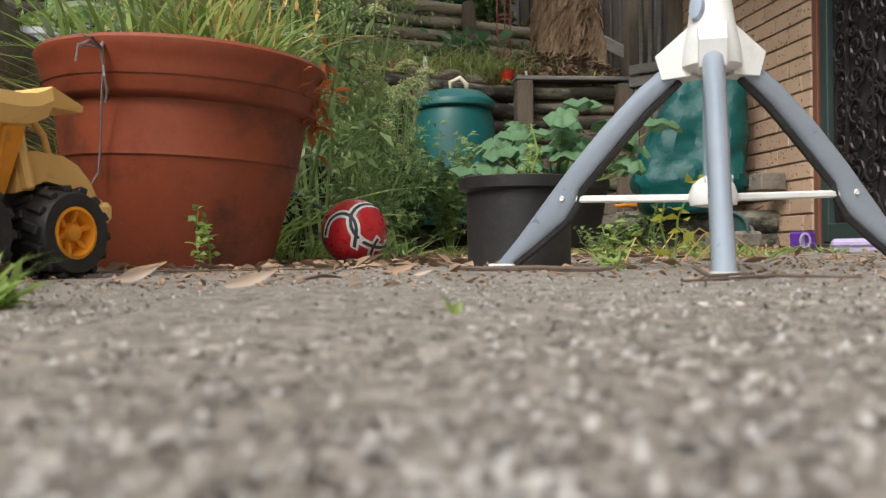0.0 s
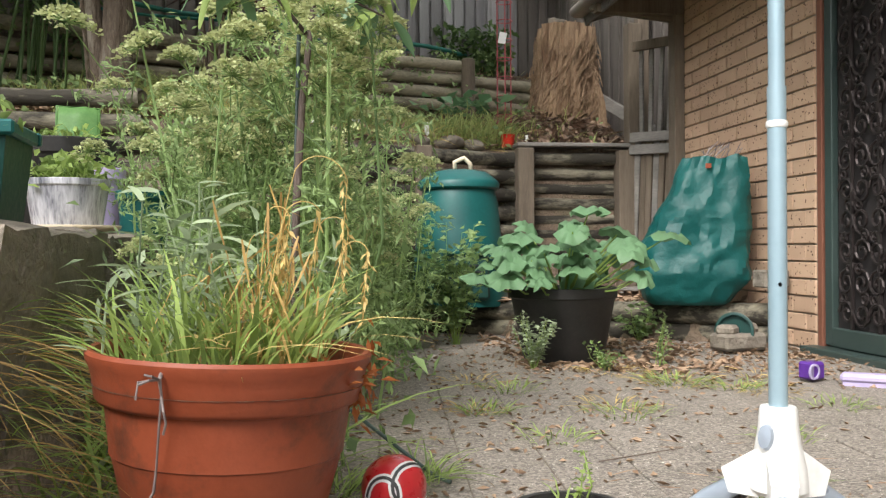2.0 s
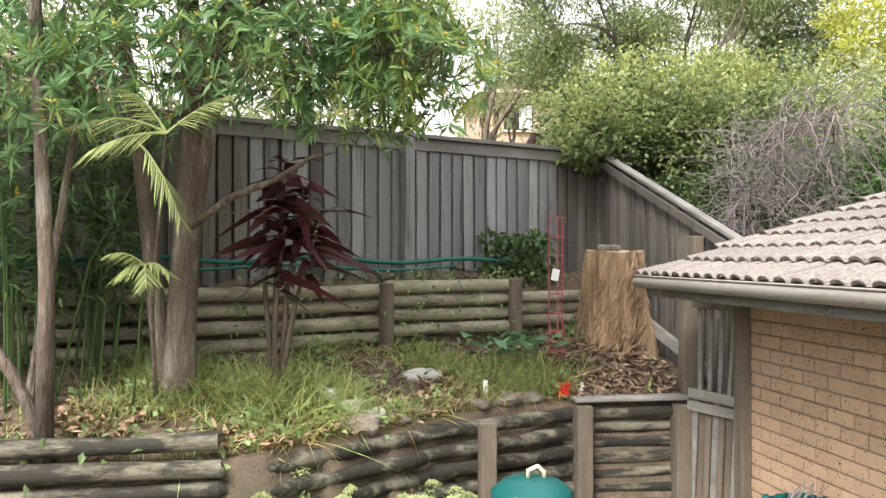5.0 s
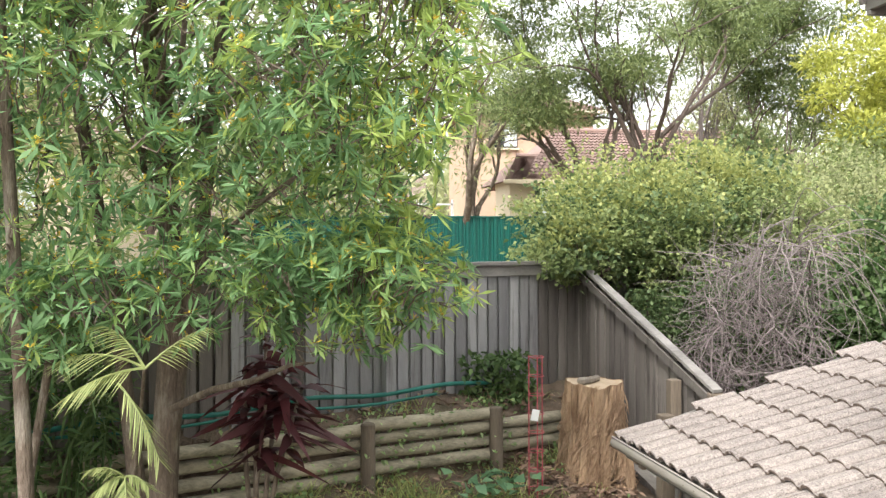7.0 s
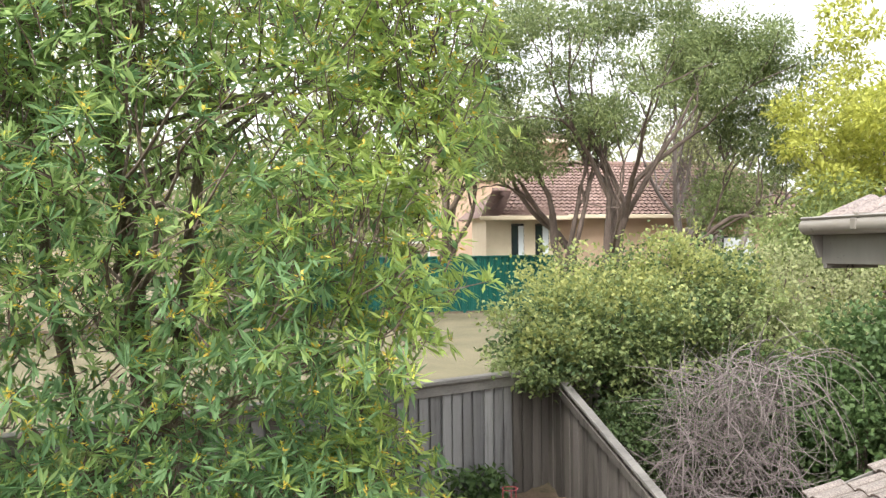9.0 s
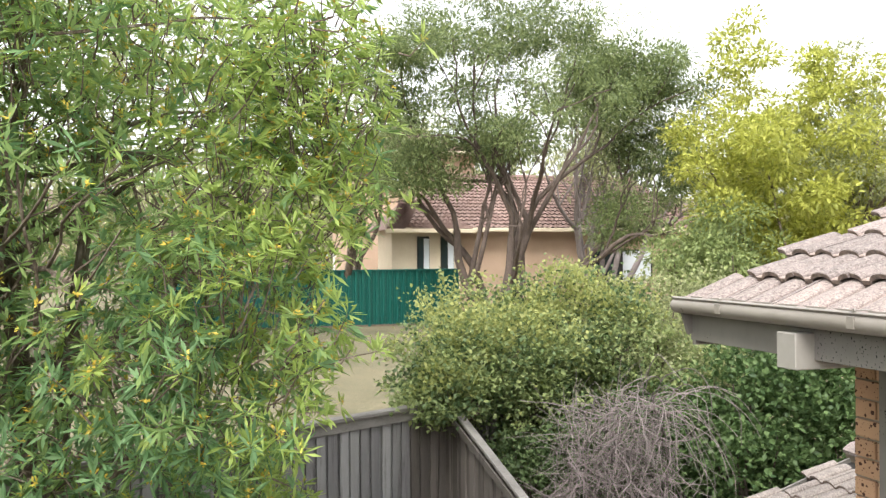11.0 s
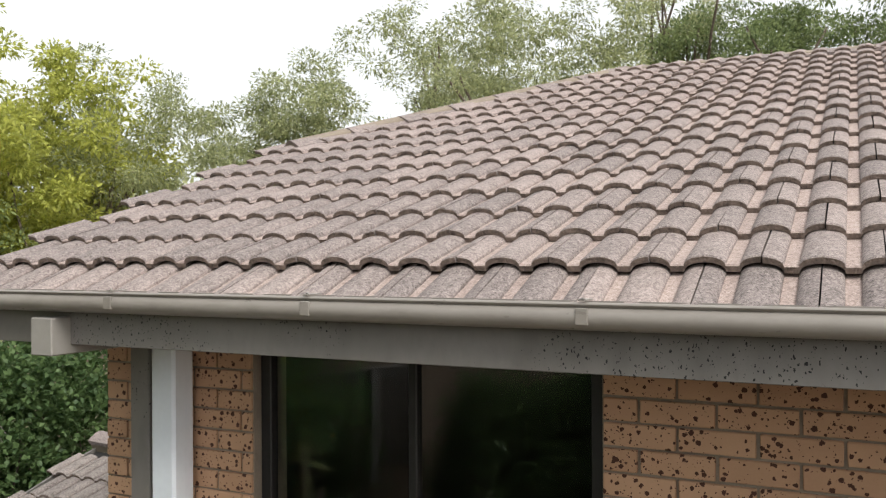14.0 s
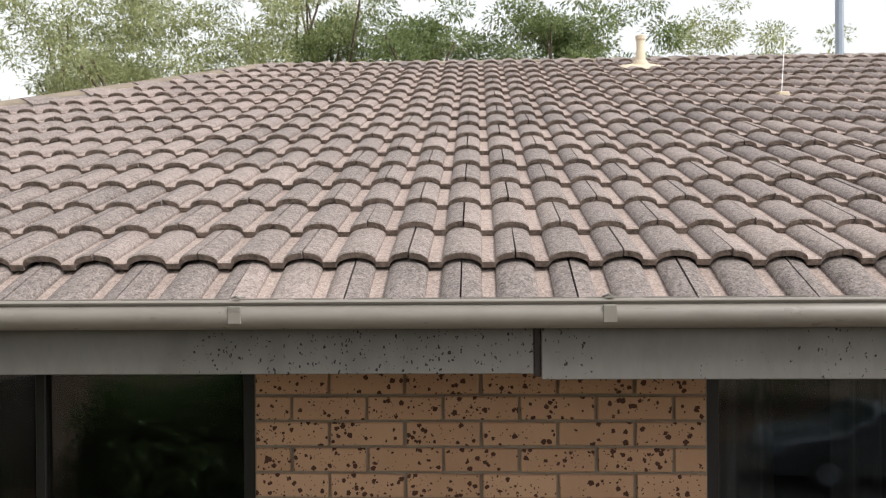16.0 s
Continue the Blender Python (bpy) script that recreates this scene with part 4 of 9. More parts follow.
def roof_tiles(parent, origin, pitch, rows, inside, pick, y_from, y_to, seed, drop=0.0):
    """Rows of tiles from the eave up; those picked are parts, the others one field."""
    rngt = np.random.default_rng(seed)
    rot = Matrix(((0, math.cos(pitch), -math.sin(pitch)), (-1, 0, 0), (0, math.sin(pitch), math.cos(pitch)))).to_4x4()
    field = Mesh()
    singles = []
    for r in range(rows):
        y = y_from + (TILE_W / 2 if r % 2 else 0.0)
        while y > y_to:
            s = r * TILE_G
            x = origin[0] + s * math.cos(pitch)
            z = origin[1] + s * math.sin(pitch)
            mid = y - TILE_W / 2
            if inside(x + 0.15, mid):
                m = Matrix.Translation((x, y, z)) @ rot @ Matrix.Rotation(rngt.normal(0, 0.004), 4, "Z") @ Matrix.Translation((0, rngt.normal(0, 0.004), abs(rngt.normal(0, 0.002))))
                if r == 0:
                    m = Matrix.Translation((0, 0, -0.008)) @ m @ Matrix.Translation((0, TILE_L, 0)) @ Matrix.Rotation(drop, 4, "X") @ Matrix.Translation((0, -TILE_L - 0.016, 0)) @ Matrix.Diagonal((1, 1.045, 1, 1))
                if pick(r, mid) and len(singles) < 300:
                    singles.append(m)
                else:
                    field.add([m @ Vector(p) for p in tile_mesh.v], tile_mesh.f)
            y -= TILE_W
    if field.n:
        o = tagged(part("roof_tiles", field, M_TILE_FAR, parent, smooth=28), kind="stuff")
        o.data.materials.append(M_TILE_PAN)
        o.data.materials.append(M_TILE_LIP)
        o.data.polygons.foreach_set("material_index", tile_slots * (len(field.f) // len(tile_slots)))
    return singles


def cap_run(parent, a, b, name="ridge_cap", width=0.12, height=0.06, step=0.38, tip=0.0):
    """Angled capping tiles laid end over end on a bed of mortar."""
    a, b = Vector(a), Vector(b)
    d = (b - a).normalized()
    side = d.cross(Vector((0, 0, 1))).normalized()
    up = side.cross(d)
    n = max(1, int((b - a).length / step))
    st = (b - a).length / n
    for i in range(n):
        m = Mesh()
        for e, lift in ((0.0, 0.022), (st + 0.03, 0.0)):
            o = a + d * (i * st + e)
            for t in np.linspace(-1, 1, 7):
                m.v.append(tuple(o + side * width * t + up * (height * (1 - abs(t) ** 1.6) + lift)))
            for t in np.linspace(1, -1, 7):
                m.v.append(tuple(o + side * width * t * 0.9 + up * (height * (1 - abs(t) ** 1.6) + lift - 0.03)))
        m.n = 28
        m.f = [(k, (k + 1) % 14, 14 + (k + 1) % 14, 14 + k) for k in range(14)] + [tuple(range(13, -1, -1)), tuple(range(14, 28))]
        part(name, m, M_TILE, parent, smooth=40)
    part("mortar_bed", Mesh().tube([a - up * 0.02, b - up * 0.02], width * 0.75, 8), M_MORTAR, parent)


roof_up = thing("roof_upper", "weathered brown-grey concrete tile roof with lichen and ridge caps", "roof", kind="structure")


def inside_up(x, y):
    return y < 3.37 and (x < 3.5 or y < 3.34 - (x - 3.5) * 0.605)


R0 = (1.245, 4.637)
RIDGE_X = 6.03
RIDGE_Z = R0[1] + 0.33 * (RIDGE_X - R0[0])
up_singles = roof_tiles(roof_up, R0, P_UP, 18, inside_up, lambda r, y: r <= 9 and -2.6 < y < 3.5, 3.395, -8.2, 21, 0.125)
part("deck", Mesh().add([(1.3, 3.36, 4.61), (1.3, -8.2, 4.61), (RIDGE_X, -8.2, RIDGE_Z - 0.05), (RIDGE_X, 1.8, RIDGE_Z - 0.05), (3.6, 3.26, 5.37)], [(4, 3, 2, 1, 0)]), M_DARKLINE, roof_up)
part("back_slope", Mesh().add([(RIDGE_X, 1.8, RIDGE_Z - 0.02), (RIDGE_X, -8.2, RIDGE_Z - 0.02), (11.9, -8.2, 4.66), (11.9, 3.35, 4.66), (3.6, 3.30, 5.38)], [(0, 1, 2, 3), (4, 0, 3)]), M_TILE_FAR, roof_up)
cap_run(roof_up, (RIDGE_X, 1.8, RIDGE_Z - 0.02), (RIDGE_X, -8.2, RIDGE_Z - 0.02), height=0.05)
cap_run(roof_up, (3.62, 3.25, 5.43), (RIDGE_X, 1.8, RIDGE_Z - 0.02), height=0.05)
part("verge_board", Mesh().box((2.42, 3.37, 4.94), (2.45, 0.02, 0.13), Matrix.Rotation(-P_UP, 3, "Y"), bevel=0.002), M_FASCIA, roof_up)
part("gable_wall", Mesh().add([(2.03, 2.86, 4.46), (8.7, 2.86, 4.46), (3.9, 2.86, 5.4)], [(0, 1, 2)]), M_MORTAR, roof_up)

vent = thing("vent_pipe", "cream plastic roof vent pipe with a flashing collar", "vent")
part("pipe", Mesh().lathe([(0.036, 0.0), (0.036, 0.13), (0.031, 0.14), (0.031, 0.22), (0.037, 0.222), (0.037, 0.25), (0.018, 0.258)], 16, (5.62, -1.167, 6.09)), M_CREAM, vent, smooth=40)
part("flashing", Mesh().lathe([(0.15, 0.0), (0.14, 0.008), (0.06, 0.02), (0.04, 0.05)], 20, (5.62, -1.167, 6.115), Matrix.Rotation(-P_UP, 3, "Y")), M_CREAM, vent, smooth=40)
mast = thing("antenna_mast", "thin metal antenna mast on a base plate over the ridge", "antenna")
part("pole", Mesh().tube([(6.15, -2.84, 6.16), (6.15, -2.84, 7.6)], 0.034, 10), M_LEG, mast)
part("base_plate", Mesh().box((6.12, -2.84, 6.25), (0.2, 0.34, 0.03), bevel=0.004), M_WHITE, mast)
wire = thing("antenna_wire", "thin wire tied to the roof tiles", "wire")
part("strand", Mesh().tube([(4.22, -1.72, 5.665), (6.14, -2.45, 7.1)], 0.003, 4), M_WHITE, wire)
part("anchor", Mesh().box((4.22, -1.72, 5.655), (0.1, 0.06, 0.03), bevel=0.004), M_CREAM, wire)

# lower roof over the door
P_LOW = math.atan(0.30)
roof_low = thing("roof_lower", "grey weathered concrete tile roof of the lower wing", "roof", kind="structure")
low_singles = roof_tiles(roof_low, (1.20, 2.165), P_LOW, 11, lambda x, y: y < 5.86 and not (x > 1.72 and y < 3.1) and y > 2.95, lambda r, y: True, 5.86, 2.9, 22)
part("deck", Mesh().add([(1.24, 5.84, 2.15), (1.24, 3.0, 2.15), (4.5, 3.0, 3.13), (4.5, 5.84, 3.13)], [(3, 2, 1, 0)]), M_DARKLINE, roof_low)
part("back_slope", Mesh().add([(4.5, 5.84, 3.16), (4.5, 3.3, 3.16), (8.5, 3.3, 2.1), (8.5, 5.84, 2.1)], [(0, 1, 2, 3)]), M_TILE_FAR, roof_low)
cap_run(roof_low, (4.5, 5.86, 3.19), (4.5, 3.3, 3.19))
part("verge_board", Mesh().box((2.85, 5.83, 2.60), (3.4, 0.02, 0.14), Matrix.Rotation(-P_LOW, 3, "Y"), bevel=0.002), M_FASCIA, roof_low)
part("gable_wall", Mesh().add([(1.9, 5.48, 2.1), (7.5, 5.48, 2.1), (4.5, 5.48, 3.05)], [(0, 1, 2)]), M_MORTAR, roof_low)
gutter("gutter_lower", "taupe steel gutter along the low eave above the door", 1.155, 3.0, 5.87, 2.178, h=0.085)
low_eave = thing("eave_lower", "pale painted soffit lining and fascia under the low eave", "eave", kind="structure")
part("fascia_board", Mesh().box((1.25, 4.42, 2.10), (0.02, 2.84, 0.13), bevel=0.002), M_FASCIA, low_eave)
part("soffit", Mesh().box((1.54, 4.42, 2.155), (0.56, 2.84, 0.012)), M_SOFFIT, low_eave)
part("outrigger", Mesh().box((1.51, 5.52, 2.09), (0.6, 0.07, 0.11), bevel=0.004), M_POST, low_eave)
part("end_box", Mesh().box((1.30, 2.93, 2.13), (0.34, 0.14, 0.22), bevel=0.006), M_BEAM, low_eave, "boxed end of the low eave")


# ---- security door ----
def security_door():
    d = thing("door_1", "dark cast scroll security door in a green-grey frame", "door", kind="structure")
    x = 1.835
    y0, y1, z0, z1 = 3.03, 3.93, 0.03, 2.05
    for y in (y0, y1):
        part("door_jamb", Mesh().box((x + 0.02, y + (0.02 if y == y1 else -0.02), 1.04), (0.08, 0.04, 2.04), bevel=0.004), M_JAMB, d, "red-brown timber jamb")
    for y in (y0 + 0.04, y1 - 0.05):
        part("frame", Mesh().box((x, y, 1.04), (0.036, 0.06, 2.0), bevel=0.004), M_DOORFRAME, d)
    for z in (0.08, 2.0):
        part("frame", Mesh().box((x, (y0 + y1) / 2, z), (0.034, y1 - y0 - 0.12, 0.09), bevel=0.004), M_DOORFRAME, d)
    part("fly_screen", Mesh().box((x + 0.022, (y0 + y1) / 2, 1.04), (0.004, y1 - y0 - 0.1, 1.9)), M_SCREEN, d)
    for y in (y0 + 0.29, y0 + 0.49, y0 + 0.69):
        part("bar", Mesh().box((x, y, 1.04), (0.014, 0.014, 1.84)), M_IRON, d)

    def spiral(cy, cz, r, turn, a0):
        pts = []
        for i in range(15):
            t = i / 14
            a = a0 + turn * t * 4.6 * math.pi / 1.6
            rr = r * (1 - 0.78 * t)
            pts.append((x - 0.002, cy + rr * math.cos(a), cz + rr * math.sin(a)))
        return pts
    n = 0
    for col, yc in enumerate(np.linspace(y0 + 0.16, y1 - 0.17, 6)):
        for row in range(13):
            zc = 0.2 + row * 0.142
            m = Mesh()
            sgn = 1 if (col + row) % 2 else -1
            m.tube(spiral(yc, zc, 0.062, sgn, 1.57 * (row % 4)), 0.0075, 5)
            m.tube(spiral(yc + 0.02 * sgn, zc + 0.07, 0.034, -sgn, 0.6), 0.006, 5)
            part("scroll", m, M_IRON, d)
            n += 1
    part("sill", Mesh().box((1.80, 3.48, 0.005), (0.14, 1.02, 0.05), bevel=0.004), M_DOORFRAME, d)
    return d


security_door()


# ---- things on the patio ----
def big_pot():
    at = pose(-0.742, 1.572, 0.0, 0, 2.4, 0)
    p = thing("plant_pot", "large faded terracotta plastic pot with dirt-splashed base", "plant pot", at=at)
    prof = [(0.165, 0.0), (0.172, 0.006), (0.217, 0.172), (0.221, 0.175), (0.221, 0.182), (0.232, 0.258), (0.245, 0.262), (0.250, 0.268), (0.256, 0.303),
            (0.262, 0.320), (0.268, 0.331), (0.269, 0.340), (0.264, 0.346), (0.254, 0.345), (0.247, 0.335), (0.238, 0.29), (0.0, 0.285)]
    part("body", Mesh().lathe([(r * 0.888, z) for r, z in prof], 72), M_TERRA, p, smooth=35)
    part("soil", Mesh().lathe([(0.228, 0.29), (0.15, 0.305), (0.0, 0.31)], 32), M_SOIL, p, smooth=True)
    return p


big_pot()
root = Mesh()
pts = [(-0.832, 1.428, 0.348), (-0.836, 1.412, 0.325), (-0.834, 1.416, 0.30), (-0.840, 1.428, 0.25), (-0.848, 1.452, 0.19), (-0.854, 1.463, 0.15), (-0.856, 1.464, 0.145), (-0.872, 1.462, 0.12), (-0.884, 1.464, 0.108)]
root.tube(pts, [0.002, 0.0032, 0.0022, 0.002, 0.0018, 0.0024, 0.0022, 0.0013, 0.001], 6)
root.tube([pts[2], (-0.828, 1.397, 0.28), (-0.826, 1.404, 0.262), (-0.831, 1.412, 0.245)], 0.002, 5)
root.tube([pts[1], (-0.846, 1.385, 0.328), (-0.86, 1.388, 0.322)], 0.0022, 5)
root.tube([pts[1], (-0.842, 1.383, 0.334), (-0.852, 1.386, 0.336)], 0.002, 5)
root.tube([pts[1], (-0.862, 1.392, 0.325), (-0.865, 1.39, 0.30)], 0.0018, 5)
root.v = [(p[0] + 0.025, p[1] - 0.068, p[2]) for p in root.v]
solid("dry_vine", root, M_TWIG, "dead pale vine hanging down the terracotta pot", "vine")


def toy_truck():
    t = thing("toy_truck", "faded yellow and orange plastic toy dump truck with chunky black tyres", "toy truck", at=pose(-0.885, 1.034, 0.0, 0, 0, 59) @ Matrix.Scale(0.95, 4))

    # x ahead, y to its left
    def wheel(x, y, side):
        w = Mesh()
        w.lathe([(0.030, -0.029), (0.046, -0.030), (0.0505, -0.022), (0.0515, 0.0), (0.0505, 0.022), (0.046, 0.030), (0.032, 0.029), (0.029, 0.01)], 32, (x, y, 0.053), Matrix.Rotation(radians(90), 3, "X"))
        o = part("wheel", w, M_TYRE, t, smooth=35)
        for k in range(14):
            a = 2 * math.pi * k / 14
            for s in (-1, 1):
                m3 = Matrix.Rotation(a + 0.11 * s, 3, "Y")
                part("tread_lug", Mesh().box(Vector((x, y + 0.0135 * s, 0.053)) + m3 @ Vector((0, 0, 0.0515)), (0.011, 0.026, 0.008), m3 @ Matrix.Rotation(0.32 * s, 3, "Z"), bevel=0.0015), M_TYRE, o)
        r = Mesh()
        m3 = Matrix.Rotation(radians(90 if side < 0 else -90), 3, "X")
        r.lathe([(0.026, 0.012), (0.030, 0.024), (0.031, 0.0285), (0.027, 0.0295), (0.0245, 0.020), (0.021, 0.013), (0.0115, 0.014), (0.0115, 0.022), (0.009, 0.0265), (0.0, 0.028)], 24, (x, y, 0.053), m3)
        for k in range(6):
            a = 2 * math.pi * k / 6 + 0.3
            d = Vector((math.cos(a), 0, math.sin(a)))
            r.tube([Vector((x, y + side * 0.017, 0.053)) + d * 0.009, Vector((x, y + side * 0.022, 0.053)) + d * 0.027], 0.0038, 6)
        part("rim", r, M_YELLOW, o, "orange-yellow spoked rim", smooth=40)
    for x in (-0.066, 0.068):
        for s in (-1, 1):
            wheel(x, s * 0.082, s)
    part("chassis", Mesh().box((0.01, 0, 0.068), (0.27, 0.10, 0.045), bevel=0.008).box((0.07, 0, 0.095), (0.15, 0.115, 0.05), bevel=0.01), M_TYRE, t)
    # dump bed: open box with flared lip
    lo = [(-0.16, -0.072), (0.004, -0.072), (0.004, 0.072), (-0.16, 0.072)]
    hi = [(-0.19, -0.094), (0.016, -0.094), (0.016, 0.094), (-0.19, 0.094)]
    b = Mesh()
    b.add([(x, y, 0.096) for x, y in lo] + [(x, y, 0.176) for x, y in hi] + [(x * 0.96, y * 0.94, 0.176) for x, y in hi] + [(x * 0.93, y * 0.92, 0.104) for x, y in lo],
          [(3, 2, 1, 0), (0, 1, 5, 4), (1, 2, 6, 5), (2, 3, 7, 6), (3, 0, 4, 7), (4, 5, 9, 8), (5, 6, 10, 9), (6, 7, 11, 10), (7, 4, 8, 11),
           (8, 9, 13, 12), (9, 10, 14, 13), (10, 11, 15, 14), (11, 8, 12, 15), (12, 13, 14, 15)])
    bed = part("dump_bed", b, M_YELLOW, t, "orange ribbed dump bed")
    for s in (-1, 1):
        r = Mesh()
        prof = [(0.090, 0.170), (0.099, 0.172), (0.108, 0.190), (0.106, 0.205), (0.098, 0.205), (0.090, 0.186)]
        rows = []
        for x, lift in ((-0.2, 0.0), (-0.05, 0.0), (0.0, 0.0), (0.02, 0.003), (0.04, 0.012)):
            rows.append([(x, s * p, z + lift) for p, z in prof] + [(x, s * prof[0][0], prof[0][1] + lift)])
        r.sheet(rows)
        for row in (rows[0], rows[-1]):
            r.add(row[:6], [tuple(range(6))])
        part("rim_flange", r, M_PALEYEL, bed, "sun-faded flared rim", smooth=30)
    part("rim_flange", Mesh().box((-0.2, 0, 0.190), (0.016, 0.19, 0.026), bevel=0.004), M_PALEYEL, bed)
    for k in range(5):
        part("rib", Mesh().box((-0.14 + k * 0.032, -0.0835, 0.135), (0.006, 0.006, 0.074), Matrix.Rotation(radians(16), 3, "X"), bevel=0.002), M_YELLOW, bed)
    part("bulkhead", Mesh().box((0.02, 0, 0.15), (0.012, 0.17, 0.10), Matrix.Rotation(radians(-14), 3, "Y"), bevel=0.004), M_PALEYEL, bed)
    g = Mesh()
    up = [(0.018, 0.106, 0.200), (0.042, 0.104, 0.219), (0.098, 0.092, 0.205)]
    lw = [(0.018, 0.104, 0.182), (0.046, 0.100, 0.196), (0.098, 0.090, 0.198)]
    g.sheet([[(x, -y, z) for x, y, z in up], [(x, y, z) for x, y, z in up], [(x, y, z) for x, y, z in lw], [(x, -y, z) for x, y, z in lw], [(x, -y, z) for x, y, z in up]])
    g.add([up[2], (up[2][0], -up[2][1], up[2][2]), (lw[2][0], -lw[2][1], lw[2][2]), lw[2]], [(0, 1, 2, 3)])
    part("canopy", g, M_PALEYEL, bed, "pale overhanging visor of the dump bed")
    c = Mesh()
    prof = [(0.018, 0.098), (0.020, 0.142), (0.045, 0.148), (0.085, 0.146), (0.108, 0.136), (0.126, 0.118), (0.138, 0.098), (0.146, 0.095), (0.152, 0.083), (0.150, 0.070), (0.138, 0.070), (0.134, 0.083), (0.118, 0.094), (0.100, 0.108), (0.060, 0.114)]
    n = len(prof)
    c.add([(x, -0.072, z) for x, z in prof] + [(x, 0.072, z) for x, z in prof], [tuple(range(n)), tuple(range(2 * n - 1, n - 1, -1))] + [(i, n + i, n + (i + 1) % n, (i + 1) % n) for i in range(n)])
    part("hood", c, M_PALEYEL, t, "faded yellow bonnet with wheel arch", smooth=25)
    part("bumper", Mesh().box((0.150, 0, 0.080), (0.018, 0.16, 0.026), bevel=0.006), M_PALEYEL, t)
    for s in (-1, 1):
        rail = Mesh().tube([(0.030, s * 0.066, 0.186), (0.042, s * 0.068, 0.186), (0.060, s * 0.068, 0.168), (0.068, s * 0.067, 0.146)], 0.004, 8)
        part("handrail", rail, M_PALEYEL, t)
    return t


toy_truck()


def soccer_ball():
    c, r = Vector((-0.442, 1.675, 0.062)), 0.062
    b = thing("ball", "scuffed red leather-look ball with white curved stripes", "ball", at=Matrix.Translation(c) @ pose(0, 0, 0, 20, 15, 30))
    bm = bmesh.new()
    bmesh.ops.create_icosphere(bm, subdivisions=4, radius=r)
    # stitched panels: pull the surface in along the seams of an icosahedral pattern
    seeds = [Vector(p).normalized() for p in ((0, 1, 1.618), (0, -1, 1.618), (0, 1, -1.618), (0, -1, -1.618), (1, 1.618, 0), (-1, 1.618, 0), (1, -1.618, 0), (-1, -1.618, 0), (1.618, 0, 1), (-1.618, 0, 1), (1.618, 0, -1), (-1.618, 0, -1))]
    for v in bm.verts:
        d = v.co.normalized()
        a = sorted((d.dot(s) for s in seeds), reverse=True)
        if a[0] - a[1] < 0.025:
            v.co *= 0.988
    bm.verts.index_update()
    m = Mesh().add([v.co for v in bm.verts], [[v.index for v in f.verts] for f in bm.faces])
    bm.free()
    part("shell", m, M_RED, b, smooth=True)

    def stripe(axis, half, a0, a1, tilt, width, mat, lift, name):
        ax = Vector(axis).normalized()
        e1 = ax.orthogonal().normalized()
        e2 = ax.cross(e1)
        rows = []
        for i in range(25):
            a = a0 + (a1 - a0) * i / 24
            h = half + tilt * math.sin(a * 2)
            row = []
            for w in (-width / 2, 0, width / 2):
                s = h + w
                d = (ax * math.sin(s) + (e1 * math.cos(a) + e2 * math.sin(a)) * math.cos(s)).normalized()
                row.append(d * (r + lift))
            rows.append(row)
        part(name, Mesh().sheet(rows), mat, b, smooth=True)
    for ax, h, a0, a1 in (((0.3, -1, 0.75), 0.75, 0.0, 6.28), ((-0.75, -0.6, -0.2), 0.95, 0.3, 4.2), ((0.8, -0.5, -0.1), 0.9, 2.0, 6.0)):
        stripe(ax, h, a0, a1, 0.12, 0.26, M_WHITE, 0.0006, "stripe")
        stripe(ax, h, a0 + 0.1, a1 - 0.1, 0.12, 0.10, M_DARKLINE, 0.0011, "stripe_line")
    part("mark", Mesh().tube([(0.036, -0.05, 0.012), (0.040, -0.0475, 0.006), (0.048, -0.040, 0.012)], [0.0006, 0.0016, 0.0006], 6), M_WHITE, b)
    return b


soccer_ball()


